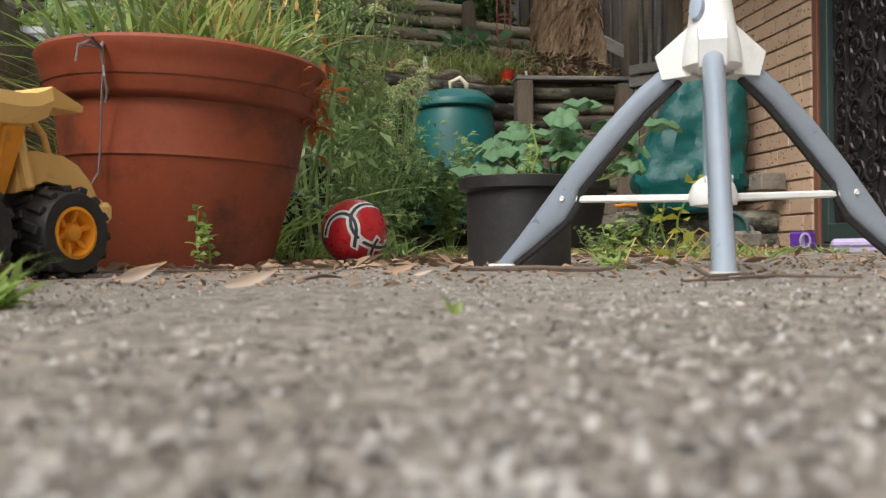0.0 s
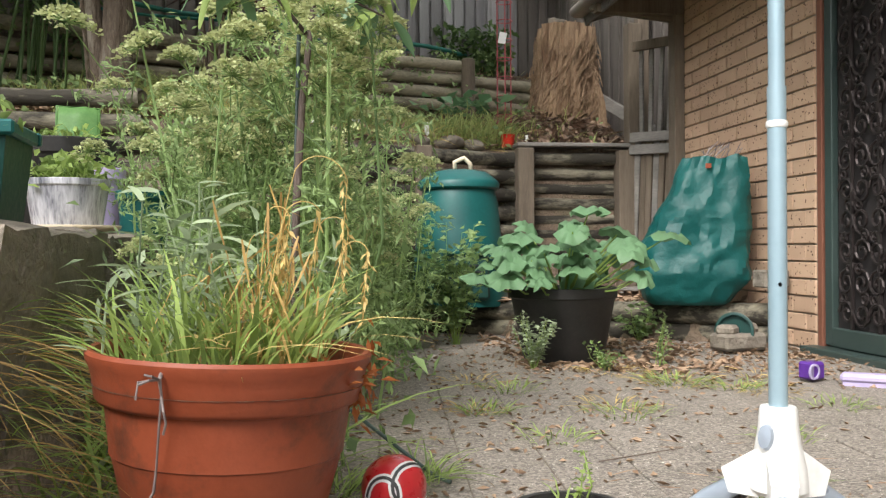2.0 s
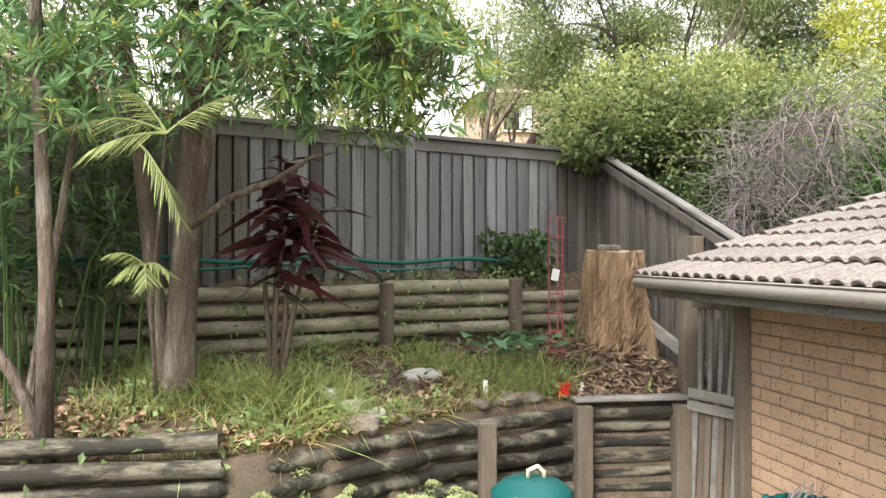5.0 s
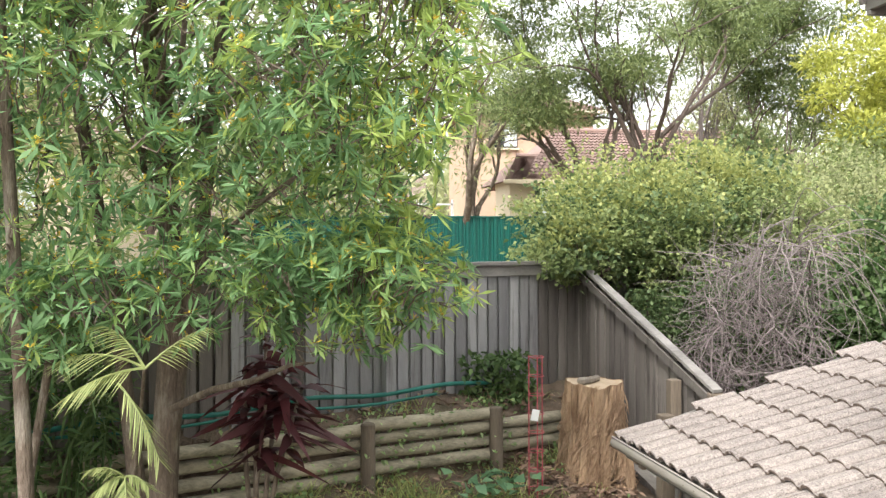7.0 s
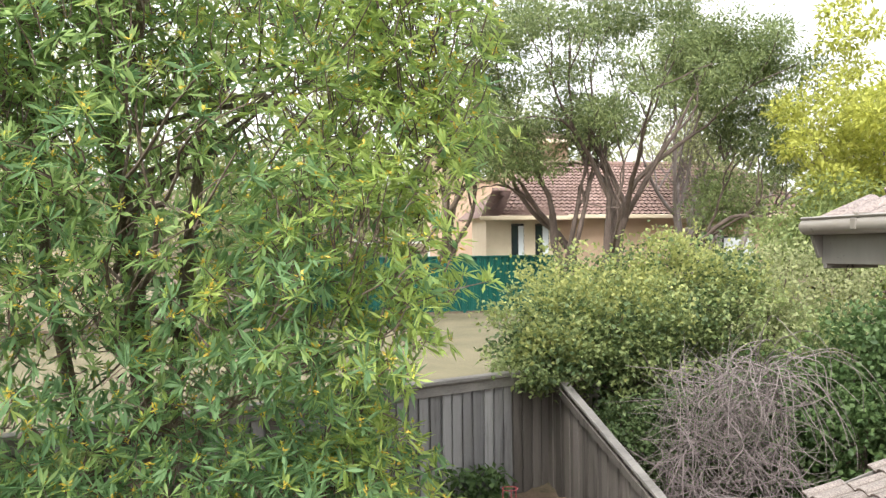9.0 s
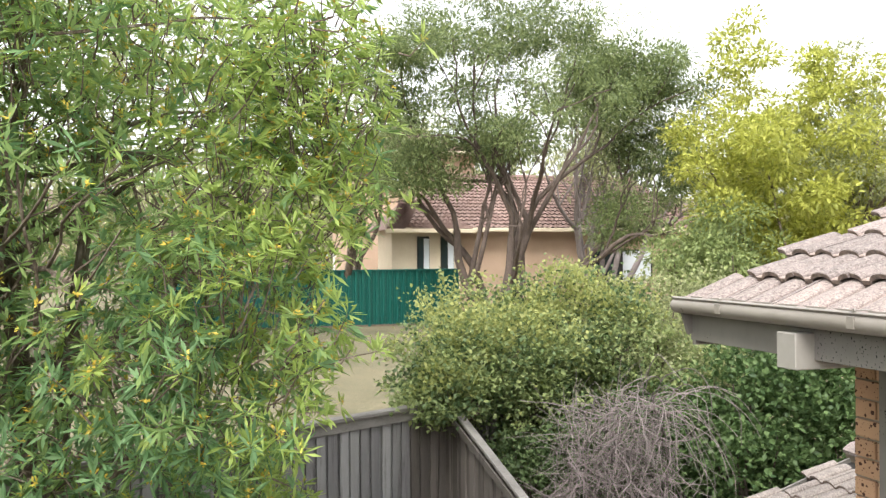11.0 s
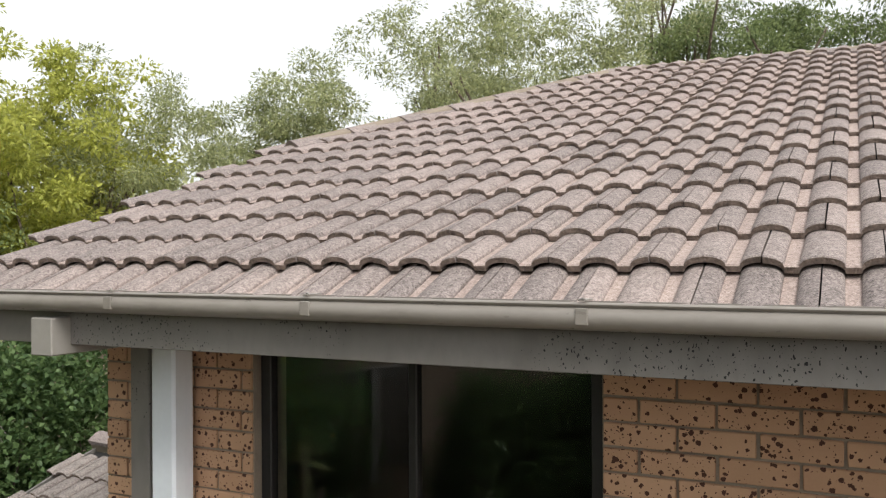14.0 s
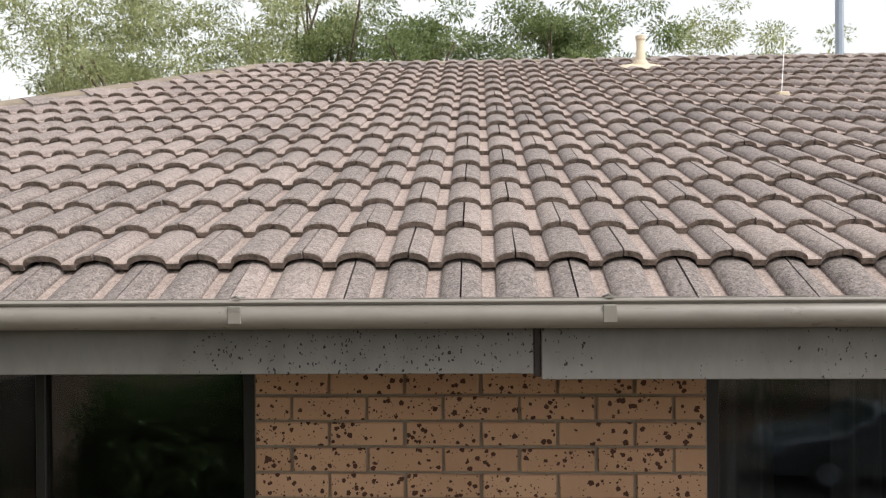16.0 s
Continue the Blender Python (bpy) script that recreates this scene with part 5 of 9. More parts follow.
def airer():
    cx, cy = -0.051, 0.981
    a = thing("clothes_airer", "folded portable rotary clothes airer on a grey tripod stand", "clothes airer", at=pose(cx, cy, 0))
    part("pole", Mesh().tube([(0, 0, 0.10), (0, 0, 0.7)], 0.0108, 16), M_POLE, a, "pale blue painted steel tube", smooth=40)
    part("pole", Mesh().tube([(0, 0, 0.69), (0, 0, 1.2)], 0.0095, 16), M_POLE, a, smooth=40)
    part("pole_ring", Mesh().lathe([(0.0115, 0), (0.0125, 0.002), (0.0125, 0.006), (0.0115, 0.008)], 16, (0, 0, 0.652)), M_WHITE, a, smooth=40)
    part("pin_hole", Mesh().lathe([(0.0, 0.0), (0.0025, 0.0)], 10, (-0.003, -0.0112, 0.47), Matrix.Rotation(radians(90), 3, "X")), M_DARKLINE, a)
    head = part("tripod_head", Mesh().lathe([(0.026, 0.226), (0.033, 0.232), (0.032, 0.252), (0.027, 0.276), (0.0225, 0.306), (0.0215, 0.324), (0.0195, 0.328), (0.012, 0.328)], 28), M_WHITE, a, "white plastic tripod head", smooth=40)
    part("lock_button", Mesh().lathe([(0.0, 0.0), (0.009, 0.0), (0.008, 0.006), (0.0, 0.007)], 14, (-0.021, -0.012, 0.295), Matrix.Rotation(radians(35), 3, "Z") @ Matrix.Rotation(radians(-78), 3, "Y") @ Matrix.Diagonal((1.7, 1.0, 1.0))), M_LEG, head)
    for ang, reach in ((134, 1.02), (247, 1.09), (11, 1.0)):
        d = Vector((math.cos(radians(ang)), math.sin(radians(ang)), 0))
        s = Vector((-d.y, d.x, 0))
        f = Mesh()
        for k, (r, z, w) in enumerate(((0.018, 0.280, 0.016), (0.063, 0.250, 0.0145), (0.054, 0.222, 0.0145), (0.018, 0.222, 0.016))):
            f.v += [tuple(d * r + s * w + Vector((0, 0, z))), tuple(d * r - s * w + Vector((0, 0, z)))]
        f.n = 8
        f.f = [(0, 2, 3, 1), (2, 4, 5, 3), (4, 6, 7, 5), (6, 0, 1, 7), (0, 6, 4, 2), (1, 3, 5, 7)]
        part("socket", f, M_WHITE, head)
        # bowed blade leg: outer and inner edge in the plane of d
        outer = [(0.040, 0.250), (0.09, 0.217), (0.14, 0.174), (0.185, 0.128), (0.200, 0.112), (0.225, 0.084), (0.262, 0.041), (0.300, 0.001)]
        inner = [(0.040, 0.222), (0.080, 0.190), (0.125, 0.146), (0.170, 0.101), (0.177, 0.082), (0.190, 0.063), (0.232, 0.032), (0.280, 0.0)]
        outer = [(r * (1 + (reach - 1) * min(1, r / 0.3)), z) for r, z in outer]
        inner = [(r * (1 + (reach - 1) * min(1, r / 0.3)), z) for r, z in inner]
        L = Mesh()
        th = [0.0115, 0.0115, 0.011, 0.0108, 0.0105, 0.0104, 0.0102, 0.010]
        ring = 12
        for (r0, z0), (r1, z1), w in zip(outer, inner, th):
            for k in range(ring):
                a_ = 2 * math.pi * k / ring
                f_, g_ = math.cos(a_), math.sin(a_)
                f_ = math.copysign(abs(f_) ** 0.7, f_)
                u_ = (1 + f_) / 2
                L.v.append(tuple(d * (r1 + (r0 - r1) * u_) + s * w * g_ + Vector((0, 0, z1 + (z0 - z1) * u_))))
        L.n = ring * len(outer)
        L.f = [(j_ * ring + k, j_ * ring + (k + 1) % ring, (j_ + 1) * ring + (k + 1) % ring, (j_ + 1) * ring + k) for j_ in range(len(outer) - 1) for k in range(ring)]
        L.f += [tuple(range(ring)), tuple((len(outer) - 1) * ring + k for k in range(ring - 1, -1, -1))]
        leg = part("leg", L, M_LEG, a, "silver-grey bowed plastic leg", smooth=40)
        rim = Mesh()
        for (r0, z0), (r1, z1) in zip(inner[:-1], inner[1:]):
            rim.tube([d * (r0 - 0.002) + Vector((0, 0, z0 - 0.002)), d * (r1 - 0.002) + Vector((0, 0, z1 - 0.002))], 0.0045, 6)
        part("edge_strip", rim, M_TYRE, leg, "black rubber under-edge")
        part("foot", Mesh().box(d * 0.285 * reach + Vector((0, 0, 0.004)), (0.04, 0.024, 0.006), rz(ang), bevel=0.002), M_WHITE, leg)
        part("screw", Mesh().lathe([(0.0, 0.0), (0.0038, 0.0), (0.003, 0.0015), (0.0, 0.001)], 10, d * 0.193 + s * 0.0112 + Vector((0, 0, 0.090)), Matrix((d, Vector((0, 0, 1)), s)).transposed()), M_WHITE, leg)
        part("screw", Mesh().lathe([(0.0, 0.0), (0.0038, 0.0), (0.003, 0.0015), (0.0, 0.001)], 10, d * 0.193 - s * 0.0112 + Vector((0, 0, 0.090)), Matrix((d, Vector((0, 0, -1)), -s)).transposed()), M_WHITE, leg)
        part("strut", Mesh().box(d * 0.10 + Vector((0, 0, 0.086)), (0.165, 0.007, 0.009), rz(ang) @ Matrix.Rotation(radians(-2), 3, "Y"), bevel=0.002), M_WHITE, a, "white brace strut")
    part("strut_hub", Mesh().lathe([(0.013, 0.072), (0.026, 0.074), (0.028, 0.084), (0.023, 0.098), (0.0125, 0.106)], 20), M_WHITE, a, smooth=40)
    hub = part("arm_hub", Mesh().lathe([(0.012, 1.142), (0.05, 1.146), (0.062, 1.153), (0.064, 1.178), (0.058, 1.188), (0.02, 1.196), (0.014, 1.21)], 28), M_WHITE, a, "white plastic arm hub", smooth=40)

    def arm(ang, r, off=(0, 0, 0)):
        d = Vector((math.cos(radians(ang)), math.sin(radians(ang)), 0))
        s = Vector((-d.y, d.x, 0))
        m = Mesh()
        z0, z1 = 0.862, 1.155
        c0 = Vector(off)
        up = Vector((0, 0, 1))
        rot = Matrix((s, d, up)).transposed()
        for q in (-1, 1):
            m.box(d * r + c0 + s * q * 0.0125 + up * (z0 + z1) / 2, (0.011, 0.013, z1 - z0), rot, bevel=0.002)
        for k in range(11):
            z = z0 + 0.009 + k * (z1 - z0 - 0.018) / 10
            m.box(d * r + c0 + up * z, (0.016, 0.009, 0.0185), rot, bevel=0.002)
        return part("arm", m, M_ARM, a, "pale grey perforated folding arm")
    arm(-108, 0.010, (-0.053, -0.002, 0))
    arm(-26, 0.002, (-0.022, -0.022, 0.004))
    arm(-26, 0.002, (0.012, 0.032, 0))
    return a


airer()


def round_pot(name, label, x, y, z, r0, r1, h, mat, rim=0.012, soil=True, n=40, smooth=35):
    p = thing(name, label, "plant pot", at=pose(x, y, z))
    prof = [(r0, 0.0), (r0 + 0.004, 0.004), (r1 - 0.004, h * 0.84), (r1, h * 0.86), (r1 + rim * 0.6, h * 0.87), (r1 + rim * 0.7, h * 0.99), (r1 + rim * 0.3, h), (r1 - 0.006, h), (r1 - 0.008, h * 0.86), (0.0, h * 0.84)]
    part("body", Mesh().lathe(prof, n), mat, p, smooth=smooth)
    if soil:
        part("soil", Mesh().lathe([(r1 - 0.008, h * 0.86), (r1 * 0.5, h * 0.89), (0, h * 0.9)], 24), M_SOIL, p, smooth=True)
    return p


small_pot = round_pot("plant_pot", "scuffed black plastic nursery pot with weeds", -0.212, 1.285, 0, 0.071, 0.080, 0.13, M_BLACKPOT)
part("sticker", Mesh().sheet([[(0.0735 * math.cos(a), 0.0735 * math.sin(a), z) for a in np.linspace(3.55, 3.75, 5)] for z in (0.06, 0.085)]), M_WHITE, small_pot, "worn white label remains")
round_pot("plant_pot", "black plastic pot holding a broad-leaved squash plant", 0.53, 3.93, 0, 0.18, 0.24, 0.33, M_BLACKPOT)


round_pot("plant_pot", "black plastic pot standing behind the terracotta pot", -0.60, 2.75, 0, 0.09, 0.12, 0.28, M_BLACKPOT)


def compost_bin():
    b = thing("compost_bin", "dark teal plastic compost bin with a domed lid and hatch", "compost bin", at=pose(0.26, 5.25, 0.17))
    part("body", Mesh().lathe([(0.30, 0.0), (0.295, 0.05), (0.235, 0.62), (0.225, 0.66), (0.215, 0.70)], 48, wobble=0.006), M_BIN, b, smooth=40)
    part("lid", Mesh().lathe([(0.235, 0.69), (0.246, 0.70), (0.246, 0.73), (0.235, 0.745), (0.17, 0.795), (0.08, 0.812), (0.0, 0.815)], 40), M_BIN, b, "teal domed lid", smooth=40)
    part("handle", Mesh().tube([(-0.02, 0, 0.80), (-0.025, -0.01, 0.86), (0.03, -0.02, 0.885), (0.07, -0.01, 0.85), (0.075, 0.0, 0.80)], 0.014, 10), M_CREAM, b, "cream rope handle", smooth=True)
    part("hatch", Mesh().box((0.0, -0.285, 0.17), (0.26, 0.04, 0.26), Matrix.Rotation(radians(-7), 3, "X"), bevel=0.015), M_BINDARK, b, "dark green access hatch")
    part("hatch_lip", Mesh().box((0.0, -0.29, 0.315), (0.3, 0.06, 0.03), bevel=0.01), M_BIN, b)
    for k in range(5):
        part("vent_slot", Mesh().box((0.0, -0.309 + 0.001 * k, 0.10 + 0.035 * k), (0.2, 0.008, 0.008)), M_DARKLINE, b)
    return b


compost_bin()


def garden_bag():
    """A woven bag slumped against the wall: a lofted sack with creases and a gathered mouth."""
    b = thing("garden_bag", "full teal woven plastic garden bag leaning on the brick wall", "garden bag", at=pose(1.40, 4.56, 0.2, 0, 0, -14))
    m = Mesh()
    rows = []
    H = 0.79
    for i in range(52):
        t = i / 51
        z = H * t
        wx = 0.33 * (1 - 0.48 * t ** 1.7) * (0.6 + 0.4 * min(1, t * 4.5) ** 0.6)
        wy = 0.26 * (1 - 0.52 * t ** 1.4) * (0.6 + 0.4 * min(1, t * 4.5) ** 0.6)
        ox, oy = 0.16 * t ** 1.2, 0.02 * t
        row = []
        for k in range(73):
            a = 2 * math.pi * k / 72
            d = Vector((math.cos(a), math.sin(a), 0))
            sq = (abs(d.x) ** 4.5 + abs(d.y) ** 4.5) ** (-1 / 4.5)
            q = Vector((d.x * wx * sq, d.y * wy * sq, z))
            p3 = q * 5.5
            cr = abs(noise.noise(p3 * 0.62 + Vector((2, 5, 1)))) * 0.06 + abs(noise.noise(p3 * 1.15 + Vector((4, 1, 2)))) * 0.04 + abs(noise.noise(p3 * 2.7 + Vector((1, 7, 2)))) * 0.02
            gather = 0.012 * math.sin(a * 16) * max(0, t - 0.82) / 0.18
            q += d * (gather - cr * (0.5 + 0.5 * math.sin(math.pi * min(1, t * 1.1))))
            row.append((q.x + ox, q.y + oy, q.z + 0.03 * noise.noise(Vector((a * 2, t * 3, 1))) * t))
        rows.append(row)
    m.sheet(rows)
    m.add([rows[0][k] for k in range(72)], [tuple(range(71, -1, -1))])
    m.add([(p[0] * 0.9 + 0.015, p[1] * 0.9, p[2] - 0.05) for p in rows[-1][:72]], [tuple(range(72))])
    part("sack", m, M_TARP, b, smooth=24)
    part("tag", Mesh().box((0.1, -0.125, 0.74), (0.03, 0.008, 0.026), bevel=0.001), M_TERRA, b, "small red woven tag")
    rngg = np.random.default_rng(77)
    tw = Mesh()
    for k in range(16):
        x0, y0 = 0.16 + rngg.uniform(-0.06, 0.1), rngg.uniform(-0.08, 0.08)
        tw.tube([(x0, y0, 0.70), (x0 + rngg.uniform(-0.02, 0.05), y0 + rngg.uniform(-0.03, 0.03), 0.79), (x0 + rngg.uniform(-0.03, 0.09), y0 + rngg.uniform(-0.05, 0.05), 0.83 + rngg.uniform(0, 0.06))], 0.003, 4)
    tagged(part("cut_twig", tw, M_TWIG, b, "cut twigs sticking out of the mouth"), kind="stuff")
    return b


garden_bag()
solid("concrete_block", Mesh().box((1.71, 4.22, 0.345), (0.14, 0.12, 0.09), rz(4), bevel=0.008), M_STONE, "grey concrete block by the wall", "block")
tip = round_pot("plant_pot", "small green plastic pot lying on its side", 1.36, 4.36, 0.09, 0.062, 0.085, 0.16, M_BINDARK, soil=False)
tip.matrix_world = Matrix.Translation((1.50, 4.12, 0.085)) @ pose(0, 0, 0, 84, 0, -40)
pavers_pile = thing("broken_brick", "broken pink-grey brick piece on the leaf litter", "brick")
part("chunk", Mesh().box((1.42, 4.0, 0.055), (0.24, 0.14, 0.08), rz(12), bevel=0.014).box((1.36, 3.99, 0.11), (0.09, 0.09, 0.05), rz(40), bevel=0.014), M_STONE, pavers_pile)
solid("stone", Mesh().box((1.53, 4.17, 0.07), (0.13, 0.10, 0.13), rz(30) @ Matrix.Rotation(0.3, 3, "X"), bevel=0.02), M_STONE, "pale rough stone by the wall", "stone")
cube = thing("toy_block", "small purple plastic toy block with a round hole", "toy")
part("body", Mesh().box((1.26, 3.10, 0.043), (0.07, 0.07, 0.066), rz(20), bevel=0.008), M_PURPLE, cube)
part("ring", Mesh().lathe([(0.03, 0), (0.03, 0.004), (0.022, 0.005), (0.022, 0.0)], 18, (1.245, 3.058, 0.043), rz(20) @ Matrix.Rotation(radians(90), 3, "X")), M_LILAC, cube)
broom = thing("broom", "purple broom head with a white handle lying by the door", "broom")
part("head", Mesh().box((1.44, 2.92, 0.03), (0.30, 0.07, 0.035), rz(-35), bevel=0.012), M_LILAC, broom)
part("bristles", Mesh().box((1.44, 2.92, 0.008), (0.28, 0.055, 0.014), rz(-35)), M_LILAC, broom)
part("handle", Mesh().tube([(1.46, 2.90, 0.05), (1.74, 2.62, 0.62)], 0.011, 10), M_WHITE, broom, smooth=True)
part("socket", Mesh().tube([(1.45, 2.91, 0.04), (1.49, 2.87, 0.115)], 0.018, 10), M_PURPLE, broom, smooth=True)
solid("iron_rod", Mesh().tube([(-0.62, 2.25, 0.20), (-0.33, 1.93, 0.012), (-0.3, 1.9, 0.006)], 0.0045, 8), M_DOORFRAME, "thin dark rod leaning behind the ball", "rod")

# ---- planters on the ledge ----
def trough(x, y, z, w, d, h, label, ang=0):
    t = thing("planter_box", label, "planter", at=pose(x, y, z, 0, 0, ang))
    m = Mesh()
    a, b = 0.86, 1.0
    outer = [(-w / 2, -d / 2), (w / 2, -d / 2), (w / 2, d / 2), (-w / 2, d / 2)]
    m.add([(p * a, q * a, 0) for p, q in outer] + [(p * b, q * b, h * 0.9) for p, q in outer], [(3, 2, 1, 0), (0, 1, 5, 4), (1, 2, 6, 5), (2, 3, 7, 6), (3, 0, 4, 7)])
    part("body", m, M_BINDARK, t)
    rim = Mesh()
    for p, q, sx, sy in ((0, -d / 2, w + 0.04, 0.03), (0, d / 2, w + 0.04, 0.03), (-w / 2, 0, 0.03, d), (w / 2, 0, 0.03, d)):
        rim.box((p, q, h * 0.93), (sx, sy, h * 0.14), bevel=0.006)
    part("rim", rim, M_BIN, t, "thick teal rim")
    part("soil", Mesh().box((0, 0, h * 0.8), (w * 0.95, d * 0.93, 0.02)), M_SOIL, t)
    return t


trough(-1.52, 1.92, 0.565, 0.42, 0.28, 0.26, "dark green plastic planter trough with seedlings", 8)
trough(-1.50, 2.34, 0.565, 0.36, 0.26, 0.26, "second green planter trough beside the first", 4)
round_pot("plant_pot", "blue-grey streaked glazed bowl planter full of seedlings", -1.40, 3.06, 0.59, 0.105, 0.132, 0.155, M_GLAZE, rim=0.004)
solid("saucer", Mesh().lathe([(0.14, 0.0), (0.165, 0.010), (0.168, 0.020), (0.145, 0.016), (0.0, 0.014)], 32, (-1.40, 3.06, 0.574)), M_CREAM, "pale plastic saucer under the bowl planter", "saucer", smooth=True)
round_pot("plant_pot", "small teal pot behind the bowl planter", -1.25, 3.55, 0.5, 0.08, 0.1, 0.24, M_BIN)
round_pot("plant_pot", "lilac plastic pot on the mulch", -1.43, 3.70, 0.5, 0.055, 0.073, 0.34, M_LILAC)
tub = round_pot("plant_tub", "black plastic tub filled with dry-tipped weeds", -1.605, 3.80, 0.5, 0.165, 0.195, 0.46, M_BLACKPOT)
part("handle", Mesh().box((0.0, -0.185, 0.36), (0.1, 0.03, 0.025), bevel=0.008), M_BLACKPOT, tub)
tray = thing("plastic_tray", "folded green plastic seed tray standing in the tub", "tray", at=pose(-1.575, 3.84, 0.93, 0, 0, 10))
sheet_ = Mesh()
rows = [[(x, 0.03 + 0.05 * t + 0.012 * abs(x) / 0.08, 0.0 + 0.19 * t + 0.004 * math.sin(x * 60)) for x in np.linspace(-0.085, 0.085, 13)] for t in np.linspace(0, 1, 5)]
sheet_.sheet(rows)
back_ = part("back_panel", sheet_, M_LIME, tray, smooth=True)
back_.modifiers.new("thick", "SOLIDIFY").thickness = 0.004
part("back_rim", Mesh().tube([rows[0][0], rows[-1][0], rows[-1][12], rows[0][12]], 0.005, 6), M_LIME, tray)
part("front_panel", Mesh().box((-0.02, -0.05, 0.01), (0.19, 0.15, 0.006), Matrix.Rotation(0.14, 3, "X"), bevel=0.002), M_LIME, tray)
round_pot("plant_pot", "pink plastic pot on the mulch", -2.08, 3.45, 0.5, 0.07, 0.09, 0.16, M_PINK)
solid("plastic_dish", Mesh().lathe([(0.1, 0), (0.14, 0.05), (0.145, 0.05), (0.1, 0.008), (0.0, 0.006)], 24, (-2.02, 3.2, 0.52)), M_BIN, "teal plastic dish on the mulch", "dish", smooth=True)


def garden_chair():
    c = thing("garden_chair", "grey sling-back metal garden chair", "chair", at=pose(-2.035, 2.62, 0.5, 0, 0, 2))
    b = Mesh()
    rows = []
    for t in np.linspace(0, 1, 8):
        rows.append([(x, 0.20 + 0.14 * t + 0.02 * math.cos(x * 6), 0.42 + 0.62 * t) for x in np.linspace(-0.23, 0.23, 7)])
    b.sheet(rows)
    o = part("backrest", b, M_CHAIR, c, "grey woven sling back", smooth=True)
    o.modifiers.new("thick", "SOLIDIFY").thickness = 0.012
    part("seat", Mesh().box((0, -0.02, 0.42), (0.46, 0.46, 0.02), bevel=0.006), M_CHAIR, c)
    for s in (-1, 1):
        part("back_frame", Mesh().tube([(s * 0.245, 0.2, 0.40), (s * 0.245, 0.35, 1.06)], 0.014, 8), M_ALU, c)
        part("armrest", Mesh().tube([(s * 0.25, 0.26, 0.66), (s * 0.26, 0.0, 0.66), (s * 0.26, -0.22, 0.62)], 0.016, 8), M_ALU, c)
        part("leg", Mesh().tube([(s * 0.25, -0.24, 0.62), (s * 0.25, -0.26, 0.0)], 0.013, 8), M_ALU, c)
        part("leg", Mesh().tube([(s * 0.25, 0.2, 0.42), (s * 0.25, 0.3, 0.0)], 0.013, 8), M_ALU, c)
    return c


garden_chair()


# ---- on the terraces ----
def stump():
    s = thing("tree_stump", "tall fibrous straw-brown tree stump with a sawn top", "stump", at=pose(1.44, 7.12, 1.42))
    rngs = np.random.default_rng(31)
    m = Mesh()
    rows = []
    H = 0.93
    for i in range(15):
        t = i / 14
        row = []
        for k in range(73):
            a = 2 * math.pi * (k % 72) / 72
            r = 0.218 + 0.06 * (1 - t) ** 1.5 + 0.022 * math.sin(3 * a + 1) + 0.016 * math.sin(7 * a + 2 * t)
            r += 0.045 * noise.noise(Vector((math.cos(a) * 7, math.sin(a) * 7, t * 1.2)))
            r += 0.03 * noise.noise(Vector((math.cos(a) * 20, math.sin(a) * 20, t * 2.0))) - 0.03 * t * math.cos(a)
            r += 0.11 * (1 - t) ** 2 * max(0.0, math.cos(a)) + 0.035 * noise.noise(Vector((math.cos(a) * 11, math.sin(a) * 11, t * 4.0 + 3)))
            row.append((r * math.cos(a) + 0.06 * t, r * math.sin(a), H * t * (1 + 0.012 * math.sin(a) + 0.01 * math.cos(5 * a))))
        rows.append(row)
    m.sheet(rows)
    part("trunk", m, M_STUMP, s, smooth=50)
    part("cut_top", Mesh().add([(p[0] * 0.99, p[1] * 0.99, p[2] - 0.006) for p in rows[-1][:72]], [tuple(range(72))]), M_CUT, s)
    fib = Mesh()
    for k in range(520):
        a = rngs.uniform(0, 6.283)
        z = rngs.uniform(0.02, 0.7)
        L = rngs.uniform(0.08, 0.3)
        pts = []
        for j in range(4):
            zz = z + L * j / 3
            t = min(1, zz / H)
            r = 0.226 + 0.06 * (1 - t) ** 1.5 + 0.022 * math.sin(3 * a + 1) + 0.016 * math.sin(7 * a + 2 * t) + rngs.normal(0.004, 0.01)
            aa = a + rngs.normal(0, 0.03) + 0.42 * j / 3
            r += 0.11 * (1 - t) ** 2 * max(0.0, math.cos(a)) + rngs.normal(0, 0.012)
            pts.append((r * math.cos(aa) + 0.06 * t, r * math.sin(aa), min(zz, H)))
        fib.tube(pts, [0.003, 0.007, 0.006, 0.002], 4, caps=False)
    tagged(part("bark_fibre", fib, M_STUMP, s, "peeling strips of bark fibre"), kind="stuff")
    return s


stump()
for dx, dy, sc in ((-0.08, -0.05, 1.0), (0.0, -0.02, 0.8), (0.06, 0.04, 0.7)):
    solid("stone", Mesh().box((1.44 + dx, 7.10 + dy, 2.375), (0.11 * sc, 0.07 * sc, 0.05), rz(40 * sc), bevel=0.012), M_STONE, "pale stone lying on the stump", "stone", group="stones on the stump")


